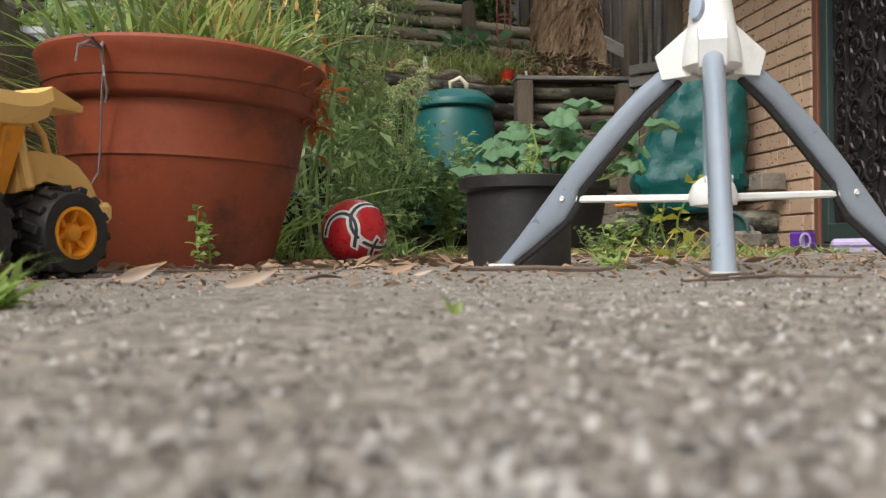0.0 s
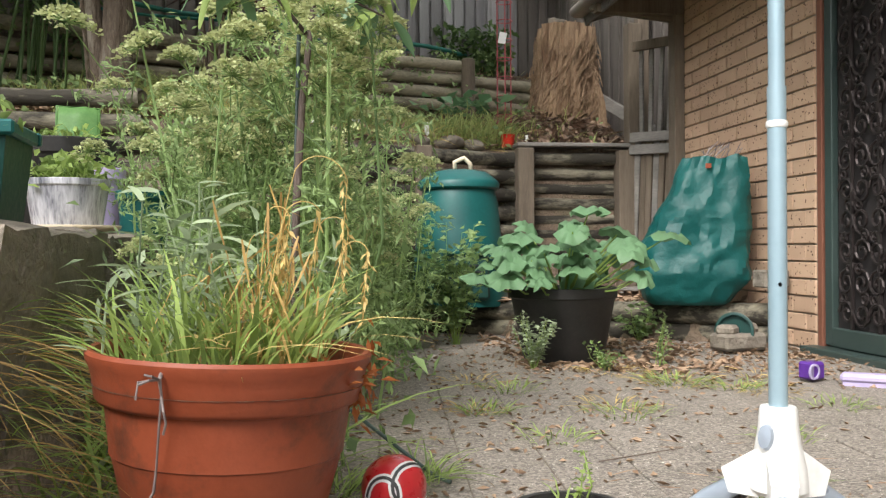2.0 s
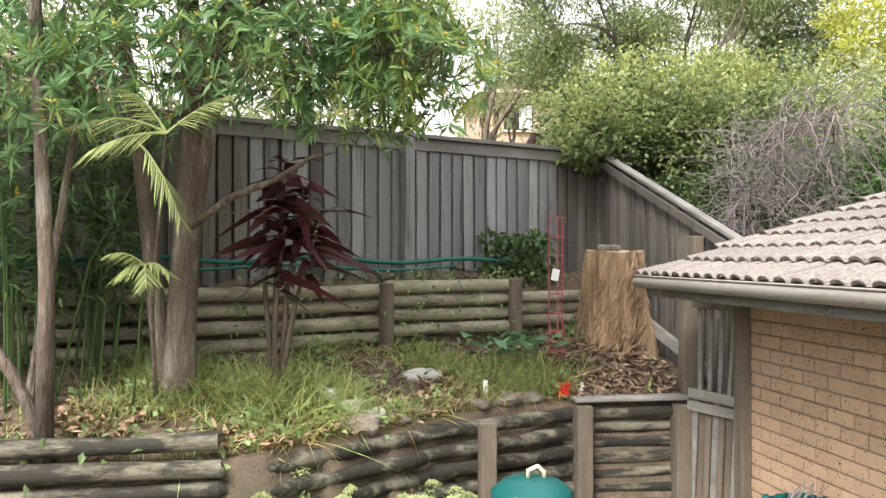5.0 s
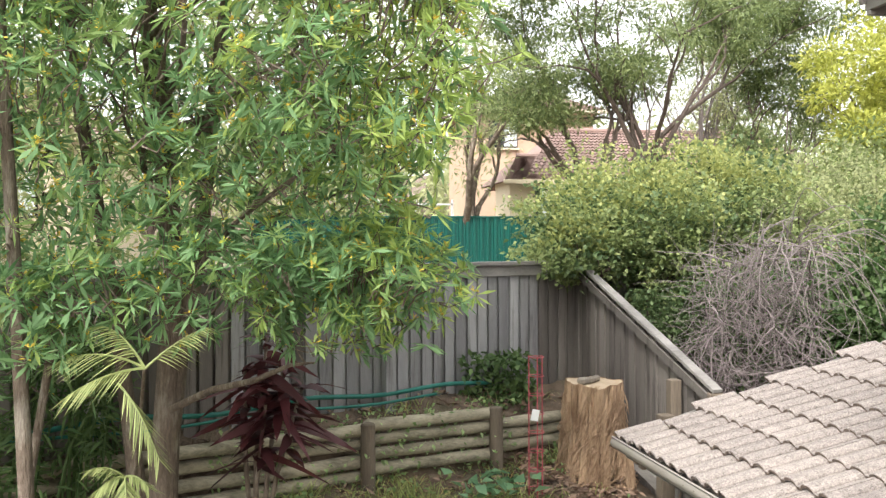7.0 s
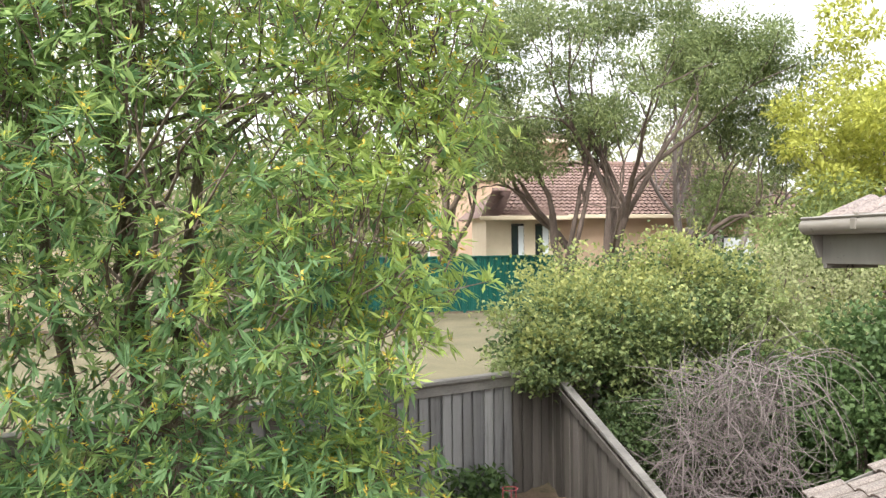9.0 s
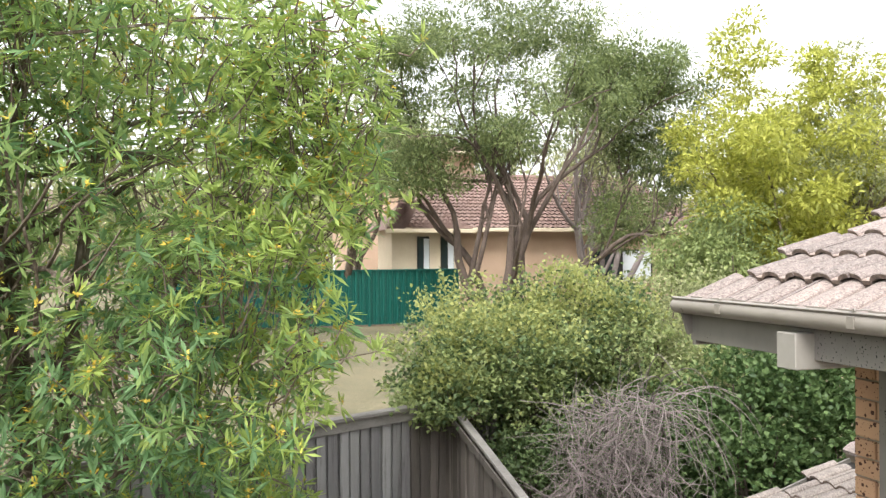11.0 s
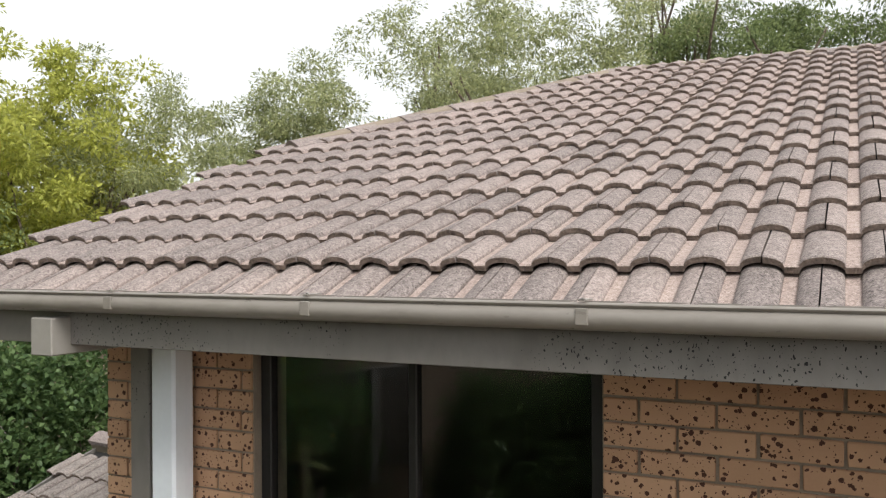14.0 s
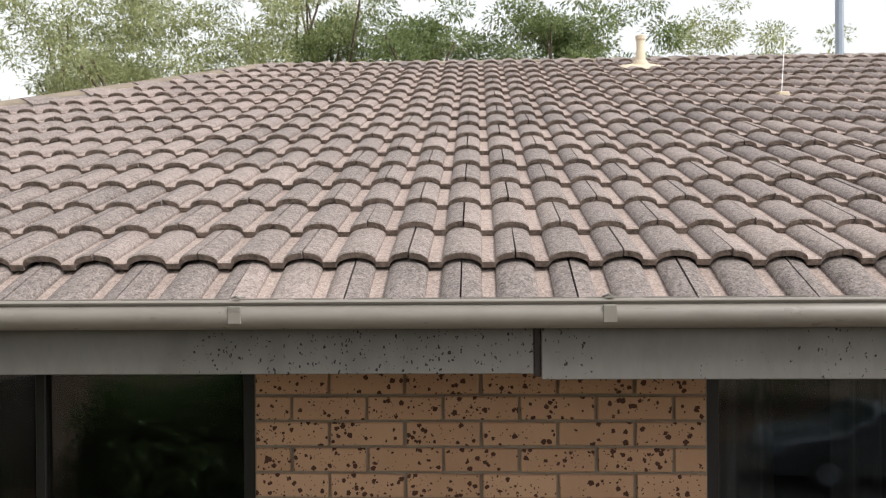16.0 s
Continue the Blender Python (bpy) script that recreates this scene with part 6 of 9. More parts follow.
def wire_tower():
    w = thing("plant_tower", "red coated wire plant support with a white tag", "plant support", at=pose(0.89, 6.84, 1.5))
    for a in range(3):
        x, y = 0.062 * math.cos(a * 2.094 + 0.4), 0.062 * math.sin(a * 2.094 + 0.4)
        part("upright", Mesh().tube([(x, y, 0.0), (x, y, 1.12)], 0.005, 6), M_REDWIRE, w)
    for k in range(8):
        r = Mesh()
        z = 0.06 + k * 0.15
        r.tube([(0.064 * math.cos(t), 0.064 * math.sin(t), z) for t in np.linspace(0, 6.283, 17)], 0.0038, 5, caps=False)
        part("ring", r, M_REDWIRE, w)
    part("tag", Mesh().box((-0.03, -0.075, 0.66), (0.06, 0.004, 0.09), Matrix.Rotation(0.2, 3, "Y"), bevel=0.001), M_WHITE, w, "white paper tag")
    return w


wire_tower()
toy = thing("toy_cup", "bright red plastic toy on the terrace edge", "toy")
part("body", Mesh().lathe([(0.045, 0), (0.055, 0.09), (0.06, 0.095), (0.05, 0.09), (0.0, 0.02)], 16, (0.83, 6.46, 1.262)), M_REDTOY, toy, smooth=40)
wt = thing("plant_label", "small white plastic bottle on the terrace", "bottle")
part("body", Mesh().lathe([(0.022, 0), (0.024, 0.05), (0.012, 0.07), (0.012, 0.09), (0, 0.092)], 12, (0.98, 6.48, 1.27)), M_WHITE, wt, smooth=40)
wt = thing("plant_label", "white plastic plant label in the bank", "label")
part("body", Mesh().box((0.2, 6.3, 1.36), (0.035, 0.004, 0.12), bevel=0.001), M_WHITE, wt)
for k, (x, y, s) in enumerate(((-0.75, 5.55, 0.22), (-0.95, 5.62, 0.18), (-0.5, 5.75, 0.16), (0.35, 6.32, 0.2), (0.1, 6.2, 0.17), (0.55, 6.42, 0.15), (-0.35, 5.95, 0.2))):
    bm = bmesh.new()
    bmesh.ops.create_icosphere(bm, subdivisions=3, radius=s * 0.5)
    for v in bm.verts:
        v.co = Vector((v.co.x * 1.3, v.co.y, v.co.z * 0.6)) + Vector(noise.noise_vector(v.co * 9 + Vector((k, 0, 0)))) * s * 0.14
    bm.verts.index_update()
    m = Mesh().add([v.co + Vector((x, y, 1.27)) for v in bm.verts], [[v.index for v in f.verts] for f in bm.faces])
    bm.free()
    solid("rock", m, M_STONE, "grey weathered rock on the bank edge", "rock", group="rocks on the bank", smooth=60)
for x, y, s in ((-0.80, 5.74, 0.15), (-0.64, 5.70, 0.12), (-0.93, 5.86, 0.14), (-0.72, 5.82, 0.1)):
    bm = bmesh.new()
    bmesh.ops.create_icosphere(bm, subdivisions=3, radius=s * 0.5)
    for v in bm.verts:
        v.co = Vector((v.co.x * 1.3, v.co.y, v.co.z * 0.75)) + Vector(noise.noise_vector(v.co * 11 + Vector((x * 9, 0, 0)))) * s * 0.16
    bm.verts.index_update()
    m = Mesh().add([v.co + Vector((x, y, land(x, y) + 0.05)) for v in bm.verts], [[v.index for v in f.verts] for f in bm.faces])
    bm.free()
    solid("rock", m, M_PALEROCK, "pale whitish rock lying on the grassy bank", "rock", group="pale rocks on the bank", smooth=60)
hose = Mesh()
hp = [(x, fence_line(x) - 0.12 - 0.03 * math.sin(x * 3), 2.27 + 0.02 * math.sin(x * 5) - 0.01 * x) for x in np.linspace(-4.0, 0.75, 40)]
hose.tube(hp, 0.019, 10)
solid("drain_hose", hose, M_HOSE, "dark green hose lying along the fence foot", "hose", smooth=True)
hose = Mesh()
hp = [(x, fence_line(x) - 0.18 - 0.02 * math.sin(x * 4), 2.21 + 0.02 * math.sin(x * 4) - 0.01 * x) for x in np.linspace(-3.0, 0.2, 30)]
hose.tube(hp, 0.012, 8)
solid("drain_hose", hose, M_HOSE, "thin dark green hose beside the thicker one", "hose", smooth=True)
for k, (x, y, l, a) in enumerate(((1.25, 5.6, 0.5, 10), (1.05, 5.75, 0.45, -20), (1.5, 5.5, 0.3, 35))):
    solid("board", Mesh().box((x, y, 0.20 + 0.02 * k), (l, 0.16, 0.02), rz(a), bevel=0.004), M_CAP, "loose weathered board on the lower terrace", "board", group="loose boards")
solid("plastic_strip", Mesh().box((1.52, 5.62, 0.30), (0.26, 0.12, 0.02), rz(15), bevel=0.006), M_YELLOW, "bright orange plastic strip on the terrace", "plastic")


# ---- plants near the camera ----
def plant(name, label, category="plant", group="", kind=""):
    return thing(name, label, category, group, kind)


def add_part(name, me, parent, label=""):
    o = new(name, me)
    o.parent = parent
    return tagged(o, label)


rng = np.random.default_rng(101)
UP = np.array((0.0, 0.0, 1.0))


def disc(rng, n, c, r):
    a, q = rng.uniform(0, 2 * np.pi, n), np.sqrt(rng.uniform(0, 1, n)) * r
    return np.stack([c[0] + q * np.cos(a), c[1] + q * np.sin(a), np.full(n, c[2])], 1)


def tuft(c, r, n, length, width, lean=0.5, bend=0.7):
    p = disc(rng, n, c, r)
    out = unit(p - np.array(c) + rng.normal(0, 0.02, (n, 3)))
    d = UP + out * lean + rng.normal(0, 0.25, (n, 3)) * np.array((1, 1, 0.3))
    return p, unit(d)


def long_leaf(base, way, length, width, sag, twist):
    """One curved lance-shaped leaf with a folded midrib and wavy edges."""
    d = Vector(way).normalized()
    s = d.cross(Vector((0, 0, 1))).normalized()
    s = Matrix.Rotation(twist, 3, d) @ s
    u = s.cross(d)
    rows = []
    for i in range(8):
        t = i / 7
        w = width * math.sin(math.pi * min(1.0, 0.04 + 0.96 * t) ** 0.8) ** 0.85 if i < 7 else 0.0008
        c = Vector(base) + d * length * t - Vector((0, 0, 1)) * sag * length * t * t
        wave = 0.12 * width * math.sin(t * 9 + twist * 5)
        rows.append([c - s * w + u * (w * 0.35 + wave), c - s * w * 0.5 + u * w * 0.12, c, c + s * w * 0.5 + u * w * 0.12, c + s * w + u * (w * 0.35 - wave)])
    return Mesh().sheet(rows)


# grass in the big pot
g = plant("pot_grass", "tall green grass with straw-coloured dead stalks growing in the pot", "grass")
c, d = tuft((-0.775, 1.64, 0.295), 0.18, 330, 0.3, 0.006, 0.2)
L = rng.uniform(0.1, 0.32, len(c))
add_part("green_blades", blades_mesh("green_blades", L_GRASS, c, d, L, 0.0065, rng, 0.6, 6), g)
c, d = tuft((-0.70, 1.60, 0.295), 0.09, 60, 0.3, 0.006, 0.12)
add_part("green_blades", blades_mesh("green_blades", L_GRASS, c, d, rng.uniform(0.14, 0.28, len(c)), 0.013, rng, 0.35, 6), g, "broad bright green young blades")
# silvery weed with long narrow leaves on upright stems
sw = Mesh()
wc, wd = [], []
for k in range(17):
    x, y = rng.uniform(-0.96, -0.62), 1.70 + rng.normal(0, 0.08)
    h = rng.uniform(0.16, 0.36)
    tip = np.array((x + rng.normal(0, 0.05), y + rng.normal(0, 0.04), 0.29 + h))
    b0 = np.array((x, y, 0.29))
    sw.tube([b0, (b0 + tip) / 2 + rng.normal(0, 0.008, 3), tip], [0.0028, 0.0024, 0.0015], 5, caps=False)
    for t in np.linspace(0.2, 1.0, 9):
        a = rng.uniform(0, 6.283)
        wc.append(b0 * (1 - t) + tip * t)
        wd.append((math.cos(a), math.sin(a), rng.uniform(0.2, 0.9)))
part("weed_stems", sw, L_SILVER, g)
add_part("weed_leaves", blades_mesh("weed_leaves", L_SILVER, np.array(wc), np.array(wd), 0.085, 0.013, rng, 0.7, 4), g, "grey-green drooping weed leaves")
# golden stalks that hook over at the top
hc, hd = [], []
for (x, y, h, r, way) in ((-0.70, 1.66, 0.37, 0.05, 1), (-0.69, 1.63, 0.30, 0.035, 1), (-0.71, 1.65, 0.23, 0.016, 1), (-0.73, 1.68, 0.25, 0.03, 1), (-0.65, 1.66, 0.28, 0.028, 1), (-0.90, 1.65, 0.17, 0.028, 1), (-0.62, 1.64, 0.24, 0.022, 1), (-0.72, 1.64, 0.31, 0.02, 1)):
    b0 = np.array((x + rng.normal(0, 0.012), y - 0.07, 0.29))
    lean_ = rng.uniform(0.01, 0.06)
    dy = rng.normal(0, 0.25)
    pts = [b0, b0 + np.array((0.4 * lean_ * way, 0, h * 0.5)), b0 + np.array((lean_ * way, 0, h * 0.88))]
    c0 = pts[-1] + np.array((r * way, dy * r, 0))
    for a in np.linspace(2.5, 0.1 + rng.uniform(-0.3, 0.6), 9):
        pts.append(c0 + np.array((r * math.cos(a) * way, dy * r * math.cos(a), r * 1.15 * math.sin(a))))
    tail = rng.uniform(0.06, 0.16)
    for q in (0.35, 0.7, 1.0):
        pts.append(pts[11] + np.array((-0.012 * way * q, 0, -tail * q)))
    stalk = Mesh().tube(pts, [0.0013, 0.0012, 0.0011] + [0.001] * 9 + [0.0009, 0.0008, 0.0005], 5, caps=False)
    part("seed_stalk", stalk, L_STRAW, g, "golden hooked dry stalk")
    for q in np.linspace(0, 1, 22):
        hc.append(pts[10] * (1 - q) + pts[-1] * q + rng.normal(0, 0.002, 3))
        hd.append(rng.normal(0, 0.5, 3) - UP)
    for q in np.linspace(0.1, 0.9, 7):
        hc.append(b0 * (1 - q) + pts[2] * q)
        hd.append(rng.normal(0, 0.5, 3) - UP * 1.5)
add_part("seed_heads", leaves_mesh("seed_heads", L_STRAW, np.array(hc), np.array(hd), 0.02, 0.003, rng), g)
c = np.array((-0.69, 1.595, 0.42)) + rng.normal(0, 1, (150, 3)) * np.array((0.04, 0.02, 0.085))
add_part("dry_blades", blades_mesh("dry_blades", L_DRYBROWN, c, rng.normal(0, 0.35, c.shape) - UP * 0.8, 0.09, 0.005, rng, 0.4, 4), g, "brown withered blades hanging from the stalks")
c, d = tuft((-0.70, 1.60, 0.295), 0.06, 60, 0.3, 0.004, 0.2)
add_part("dry_blades", blades_mesh("dry_blades", L_STRAW, c, d, rng.uniform(0.12, 0.26, len(c)), 0.004, rng, 1.0, 6), g)
c, d = tuft((-0.74, 1.66, 0.295), 0.17, 34, 0.4, 0.004, 0.3)
add_part("straw_blades", blades_mesh("straw_blades", L_STRAW, c, d, rng.uniform(0.1, 0.3, len(c)), 0.005, rng, 1.4, 6), g, "dry straw-coloured drooping stalks")
c, d = tuft((-0.60, 1.60, 0.29), 0.08, 90, 0.1, 0.01, 1.2)
add_part("rust_leaves", leaves_mesh("rust_leaves", L_REDDRY, c + rng.normal(0, 0.02, c.shape), d - UP * 0.5, 0.035, 0.006, rng), g, "rust-red dry leaves over the rim")
c = np.array((-0.535, 1.62, 0.29)) + rng.normal(0, 1, (40, 3)) * np.array((0.012, 0.04, 0.04))
add_part("rust_leaves", leaves_mesh("rust_leaves", L_REDDRY, c, rng.normal(0, 0.6, c.shape) - UP, 0.028, 0.006, rng), g)


g.location = (0.025, -0.053, 0)


def herb(name, label, cx, cy, z, h, n_stem, leaf, lw, per, spread, mat=None, cat="plant", stem_r=0.002):
    """A bushy herb: thin stems with small leaves in tiers."""
    p = plant(name, label, cat)
    lc, ld = [], []
    for k in range(n_stem):
        a = rng.uniform(0, 6.283)
        tip = np.array((cx + spread * math.cos(a) * rng.uniform(0.3, 1), cy + spread * math.sin(a) * rng.uniform(0.3, 1), z + h * rng.uniform(0.6, 1.05)))
        b0 = np.array((cx + rng.normal(0, 0.008), cy + rng.normal(0, 0.008), z))
        part("stem", Mesh().tube([b0, (b0 + tip) / 2 + rng.normal(0, 0.01, 3), tip], [stem_r, stem_r * 0.8, stem_r * 0.5], 5, caps=False), L_GRASS, p)
        for t in np.linspace(0.25, 1.0, per):
            q = b0 * (1 - t) + tip * t
            for m in range(3):
                lc.append(q + rng.normal(0, leaf * 0.3, 3))
                ld.append(np.append(rng.normal(0, 1, 2), rng.uniform(-0.1, 0.7)))
    add_part("leaves", leaves_mesh("leaves", mat or L_GRASS, np.array(lc), np.array(ld), leaf, lw, rng), p)
    return p


herb("weed", "small bright green weed at the foot of the terracotta pot", -0.665, 1.325, 0.0, 0.105, 2, 0.016, 0.0062, 9, 0.018)
herb("weed", "low parsley-like weed sprig in a paver joint", -0.163, 1.01, 0.0, 0.03, 3, 0.014, 0.004, 3, 0.025)
herb("pot_herb", "feathery green weed growing in the small black pot", -0.2, 1.29, 0.11, 0.10, 2, 0.015, 0.0035, 8, 0.03)
herb("weed", "leafy green weed beside the small black pot", -0.05, 1.38, 0.0, 0.06, 4, 0.018, 0.006, 4, 0.05)
herb("weed", "leafy green weed under the clothes airer", 0.16, 1.5, 0.0, 0.05, 3, 0.016, 0.005, 4, 0.05)
herb("weed", "wilted yellow weed by the airer leg", -0.02, 1.18, 0.0, 0.12, 2, 0.026, 0.009, 3, 0.035, L_YEL)
herb("weed", "bushy blue-green weed at the foot of the squash pot", 0.32, 3.64, 0.0, 0.22, 16, 0.026, 0.008, 9, 0.13, L_SILVER)
herb("weed", "bushy dark green weed beside the compost bin", -0.12, 4.45, 0.0, 0.5, 26, 0.05, 0.016, 9, 0.22, L_DARK)
herb("weed", "leafy green bush hiding the foot of the compost bin", 0.14, 4.62, 0.0, 0.62, 24, 0.05, 0.016, 10, 0.2, L_FENNEL)
herb("weed", "leafy weed by the squash pot", 0.6, 3.55, 0.0, 0.1, 8, 0.026, 0.008, 5, 0.12, L_FENNEL)
herb("weed", "tall thin weed on the patio", 0.87, 3.62, 0.0, 0.22, 5, 0.024, 0.007, 6, 0.06, L_FENNEL)
herb("weed", "leafy weed against the log step", 1.15, 4.6, 0.0, 0.2, 9, 0.045, 0.014, 6, 0.14, L_FENNEL)

jt = plant("joint_grass", "tufts of weedy grass in the patio joints", "grass", kind="stuff")
cs, ds, ls = [], [], []
for (x, y, r, n, l) in ((-0.35, 1.95, 0.05, 60, 0.13), (-0.42, 1.86, 0.04, 40, 0.1), (-0.16, 1.55, 0.05, 30, 0.06), (0.05, 2.3, 0.1, 50, 0.07), (0.35, 2.6, 0.12, 60, 0.06), (0.75, 3.15, 0.12, 90, 0.08),
                        (0.9, 3.0, 0.1, 60, 0.07), (1.05, 2.6, 0.1, 50, 0.06), (0.65, 2.2, 0.08, 40, 0.06), (-0.08, 2.7, 0.08, 60, 0.08), (0.1, 3.1, 0.1, 60, 0.07), 
                        (-0.66, 0.517, 0.009, 44, 0.045), (-0.77, 0.70, 0.02, 40, 0.02), (0.35, 1.75, 0.08, 50, 0.07), (0.6, 1.5, 0.05, 30, 0.06), (-0.55, 1.85, 0.08, 90, 0.11), (-0.95, 0.78, 0.05, 60, 0.07), (-0.24, 1.28, 0.05, 10, 0.07)):
    z = 0.115 if (x, y) == (-0.24, 1.28) else 0.0
    c, d = tuft((x, y, z), r, n, l, 0.004, 0.9)
    cs.append(c), ds.append(d), ls.append(np.full(n, l))
add_part("blades", blades_mesh("blades", L_GRASS, np.concatenate(cs), np.concatenate(ds), np.concatenate(ls), 0.004, rng, 0.8, 3), jt)

c, d = [], []
for (x, y, n, r) in ((0.75, 3.2, 90, 0.16), (1.0, 2.95, 60, 0.12), (0.35, 2.75, 50, 0.12), (-0.1, 2.75, 40, 0.08), (0.6, 3.5, 70, 0.14), (1.15, 3.3, 50, 0.12), (0.0, 3.3, 60, 0.14)):
    p, q = tuft((x, y, 0.0), r, n, 0.06, 0.004, 1.6)
    c.append(p), d.append(q)
c, d = np.concatenate(c), np.concatenate(d)
add_part("dry_blades", blades_mesh("dry_blades", L_STRAW, c, d, 0.07, 0.004, rng, 1.0, 3), jt, "dried-out straw tufts")

p, q = tuft((-0.433, 0.39, 0.0), 0.002, 6, 0.03, 0.003, 0.25)
add_part("blades", blades_mesh("blades", L_GRASS, p, q, 0.013, 0.0022, rng, 0.5, 4), jt)

# wilted straw bundle by the airer
w = plant("dry_weeds", "pale dead weed stalks lying across the patio", "dead weeds")
m = Mesh()
for k in range(6):
    x0, y0 = 0.0 + rng.normal(0, 0.03), 1.25 + rng.normal(0, 0.04)
    a = rng.uniform(-2.2, 0.9)
    l = rng.uniform(0.08, 0.18)
    m.tube([(x0, y0, 0.005), (x0 + 0.4 * l * math.cos(a), y0 + 0.4 * l * math.sin(a), rng.uniform(0.02, 0.06)), (x0 + l * math.cos(a), y0 + l * math.sin(a), 0.006)], 0.0012, 4, caps=False)
part("stalks", m, L_STRAW, w)
for k, (pts, r) in enumerate((([(-0.381, 1.053, 0.012), (-0.367, 0.998, 0.006), (-0.346, 0.930, 0.006), (-0.294, 0.907, 0.007), (-0.267, 0.867, 0.006), (-0.25, 0.836, 0.006), (-0.238, 0.821, 0.008)], 0.0045), ([(-0.242, 0.624, 0.012), (-0.236, 0.612, 0.006), (-0.206, 0.603, 0.008)], 0.003), ([(-0.92, 0.98, 0.004), (-0.75, 1.06, 0.006), (-0.5, 1.14, 0.004)], 0.0025), ([(-0.534, 0.707, 0.004), (-0.516, 0.745, 0.007), (-0.499, 0.782, 0.004)], 0.0026),
                              ([(-0.27, 0.58, 0.004), (-0.19, 0.60, 0.006), (-0.13, 0.59, 0.004)], 0.0022), ([(0.05, 2.0, 0.006), (0.3, 2.1, 0.006)], 0.004))):
    pts = [(p[0] + 0.024, p[1] + 0.024, p[2]) for p in pts]
    solid("twig", Mesh().tube(pts, [r * 0.45] + [r * 0.65] * (len(pts) - 2) + [r * 0.3], 6), M_TWIGDK, "dry twig lying on the pavers", "twig", group="twigs on the patio")

for (x, y, ang, l, mat, lab) in ((-0.682, 0.806, 46, 0.045, L_PALEDRY, "pale curled dry leaf on the pavers"), (-0.722, 1.034, -10, 0.05, M_LITTER, "brown curled dry leaf on the pavers"), (-0.567, 0.636, 33, 0.042, L_PALEDRY, "pale narrow dry leaf on the pavers"), (-0.438, 0.922, 8, 0.036, M_LITTER, "brown dry leaf on the pavers"), (-0.425, 0.82, -8, 0.018, L_PALEDRY, "pale dry leaf on the pavers")):
    way_ = Vector((math.cos(radians(ang)), math.sin(radians(ang)), 0.06))
    solid("fallen_leaf", long_leaf((x + 0.027 - way_.x * l / 2, y + 0.029 - way_.y * l / 2, 0.004), way_, l, l * 0.11, -0.2, 1.1), mat, lab, "leaf", group="fallen leaves on the patio", smooth=True)

# squash
sq = plant("squash_plant", "lush squash plant with large lobed pale green leaves", "plant")
for k in range(52):
    a = rng.uniform(0, 6.283)
    rr = 0.42 * math.sqrt(rng.uniform(0.01, 1))
    h = 0.36 + rng.uniform(0.0, 0.36) * (1 - rr * 1.1)
    if a > 5.2 or a < 0.9:
        rr *= 1.2
    tip = Vector((0.53 + rr * math.cos(a), 3.93 + rr * math.sin(a), h))
    stm = Mesh().tube([(0.53 + 0.2 * rr * math.cos(a), 3.93 + 0.2 * rr * math.sin(a), 0.3), (0.53 + 0.7 * rr * math.cos(a), 3.93 + 0.7 * rr * math.sin(a), h * 0.85), tip], [0.005, 0.0045, 0.003], 5, caps=False)
    part("stem", stm, L_GRASS, sq)
    s = rng.uniform(0.055, 0.098)
    nrm = (Vector((math.cos(a), math.sin(a), 0)) * rng.uniform(-0.1, 0.28) + Vector((rng.normal(0, 0.16), rng.normal(0, 0.16) - 0.08, 0.9))).normalized()
    e1 = nrm.orthogonal().normalized()
    e2 = nrm.cross(e1)
    vs = [tip - nrm * 0.012]
    ph = rng.uniform(0, 6.28)
    for ring, f in ((0.55, 0.018), (1.0, 0.0)):
        for i in range(20):
            t = 2 * math.pi * i / 20
            q = s * ring * (1 + 0.13 * math.cos(5 * t) * ring + 0.04 * math.cos(11 * t)) * (0.55 if abs(t - math.pi) < 0.2 else 1.0)
            vs.append(tip + (e1 * math.cos(t + ph) + e2 * math.sin(t + ph)) * q + nrm * (f + 0.012 * math.sin(5 * t + ph) * ring - 0.03 * (ring - 0.5)))
    fs = [(0, 1 + i, 1 + (i + 1) % 20) for i in range(20)] + [(1 + i, 21 + i, 21 + (i + 1) % 20, 1 + (i + 1) % 20) for i in range(20)]
    part("leaf", Mesh().add(vs, fs), L_SQUASH, sq, smooth=True)

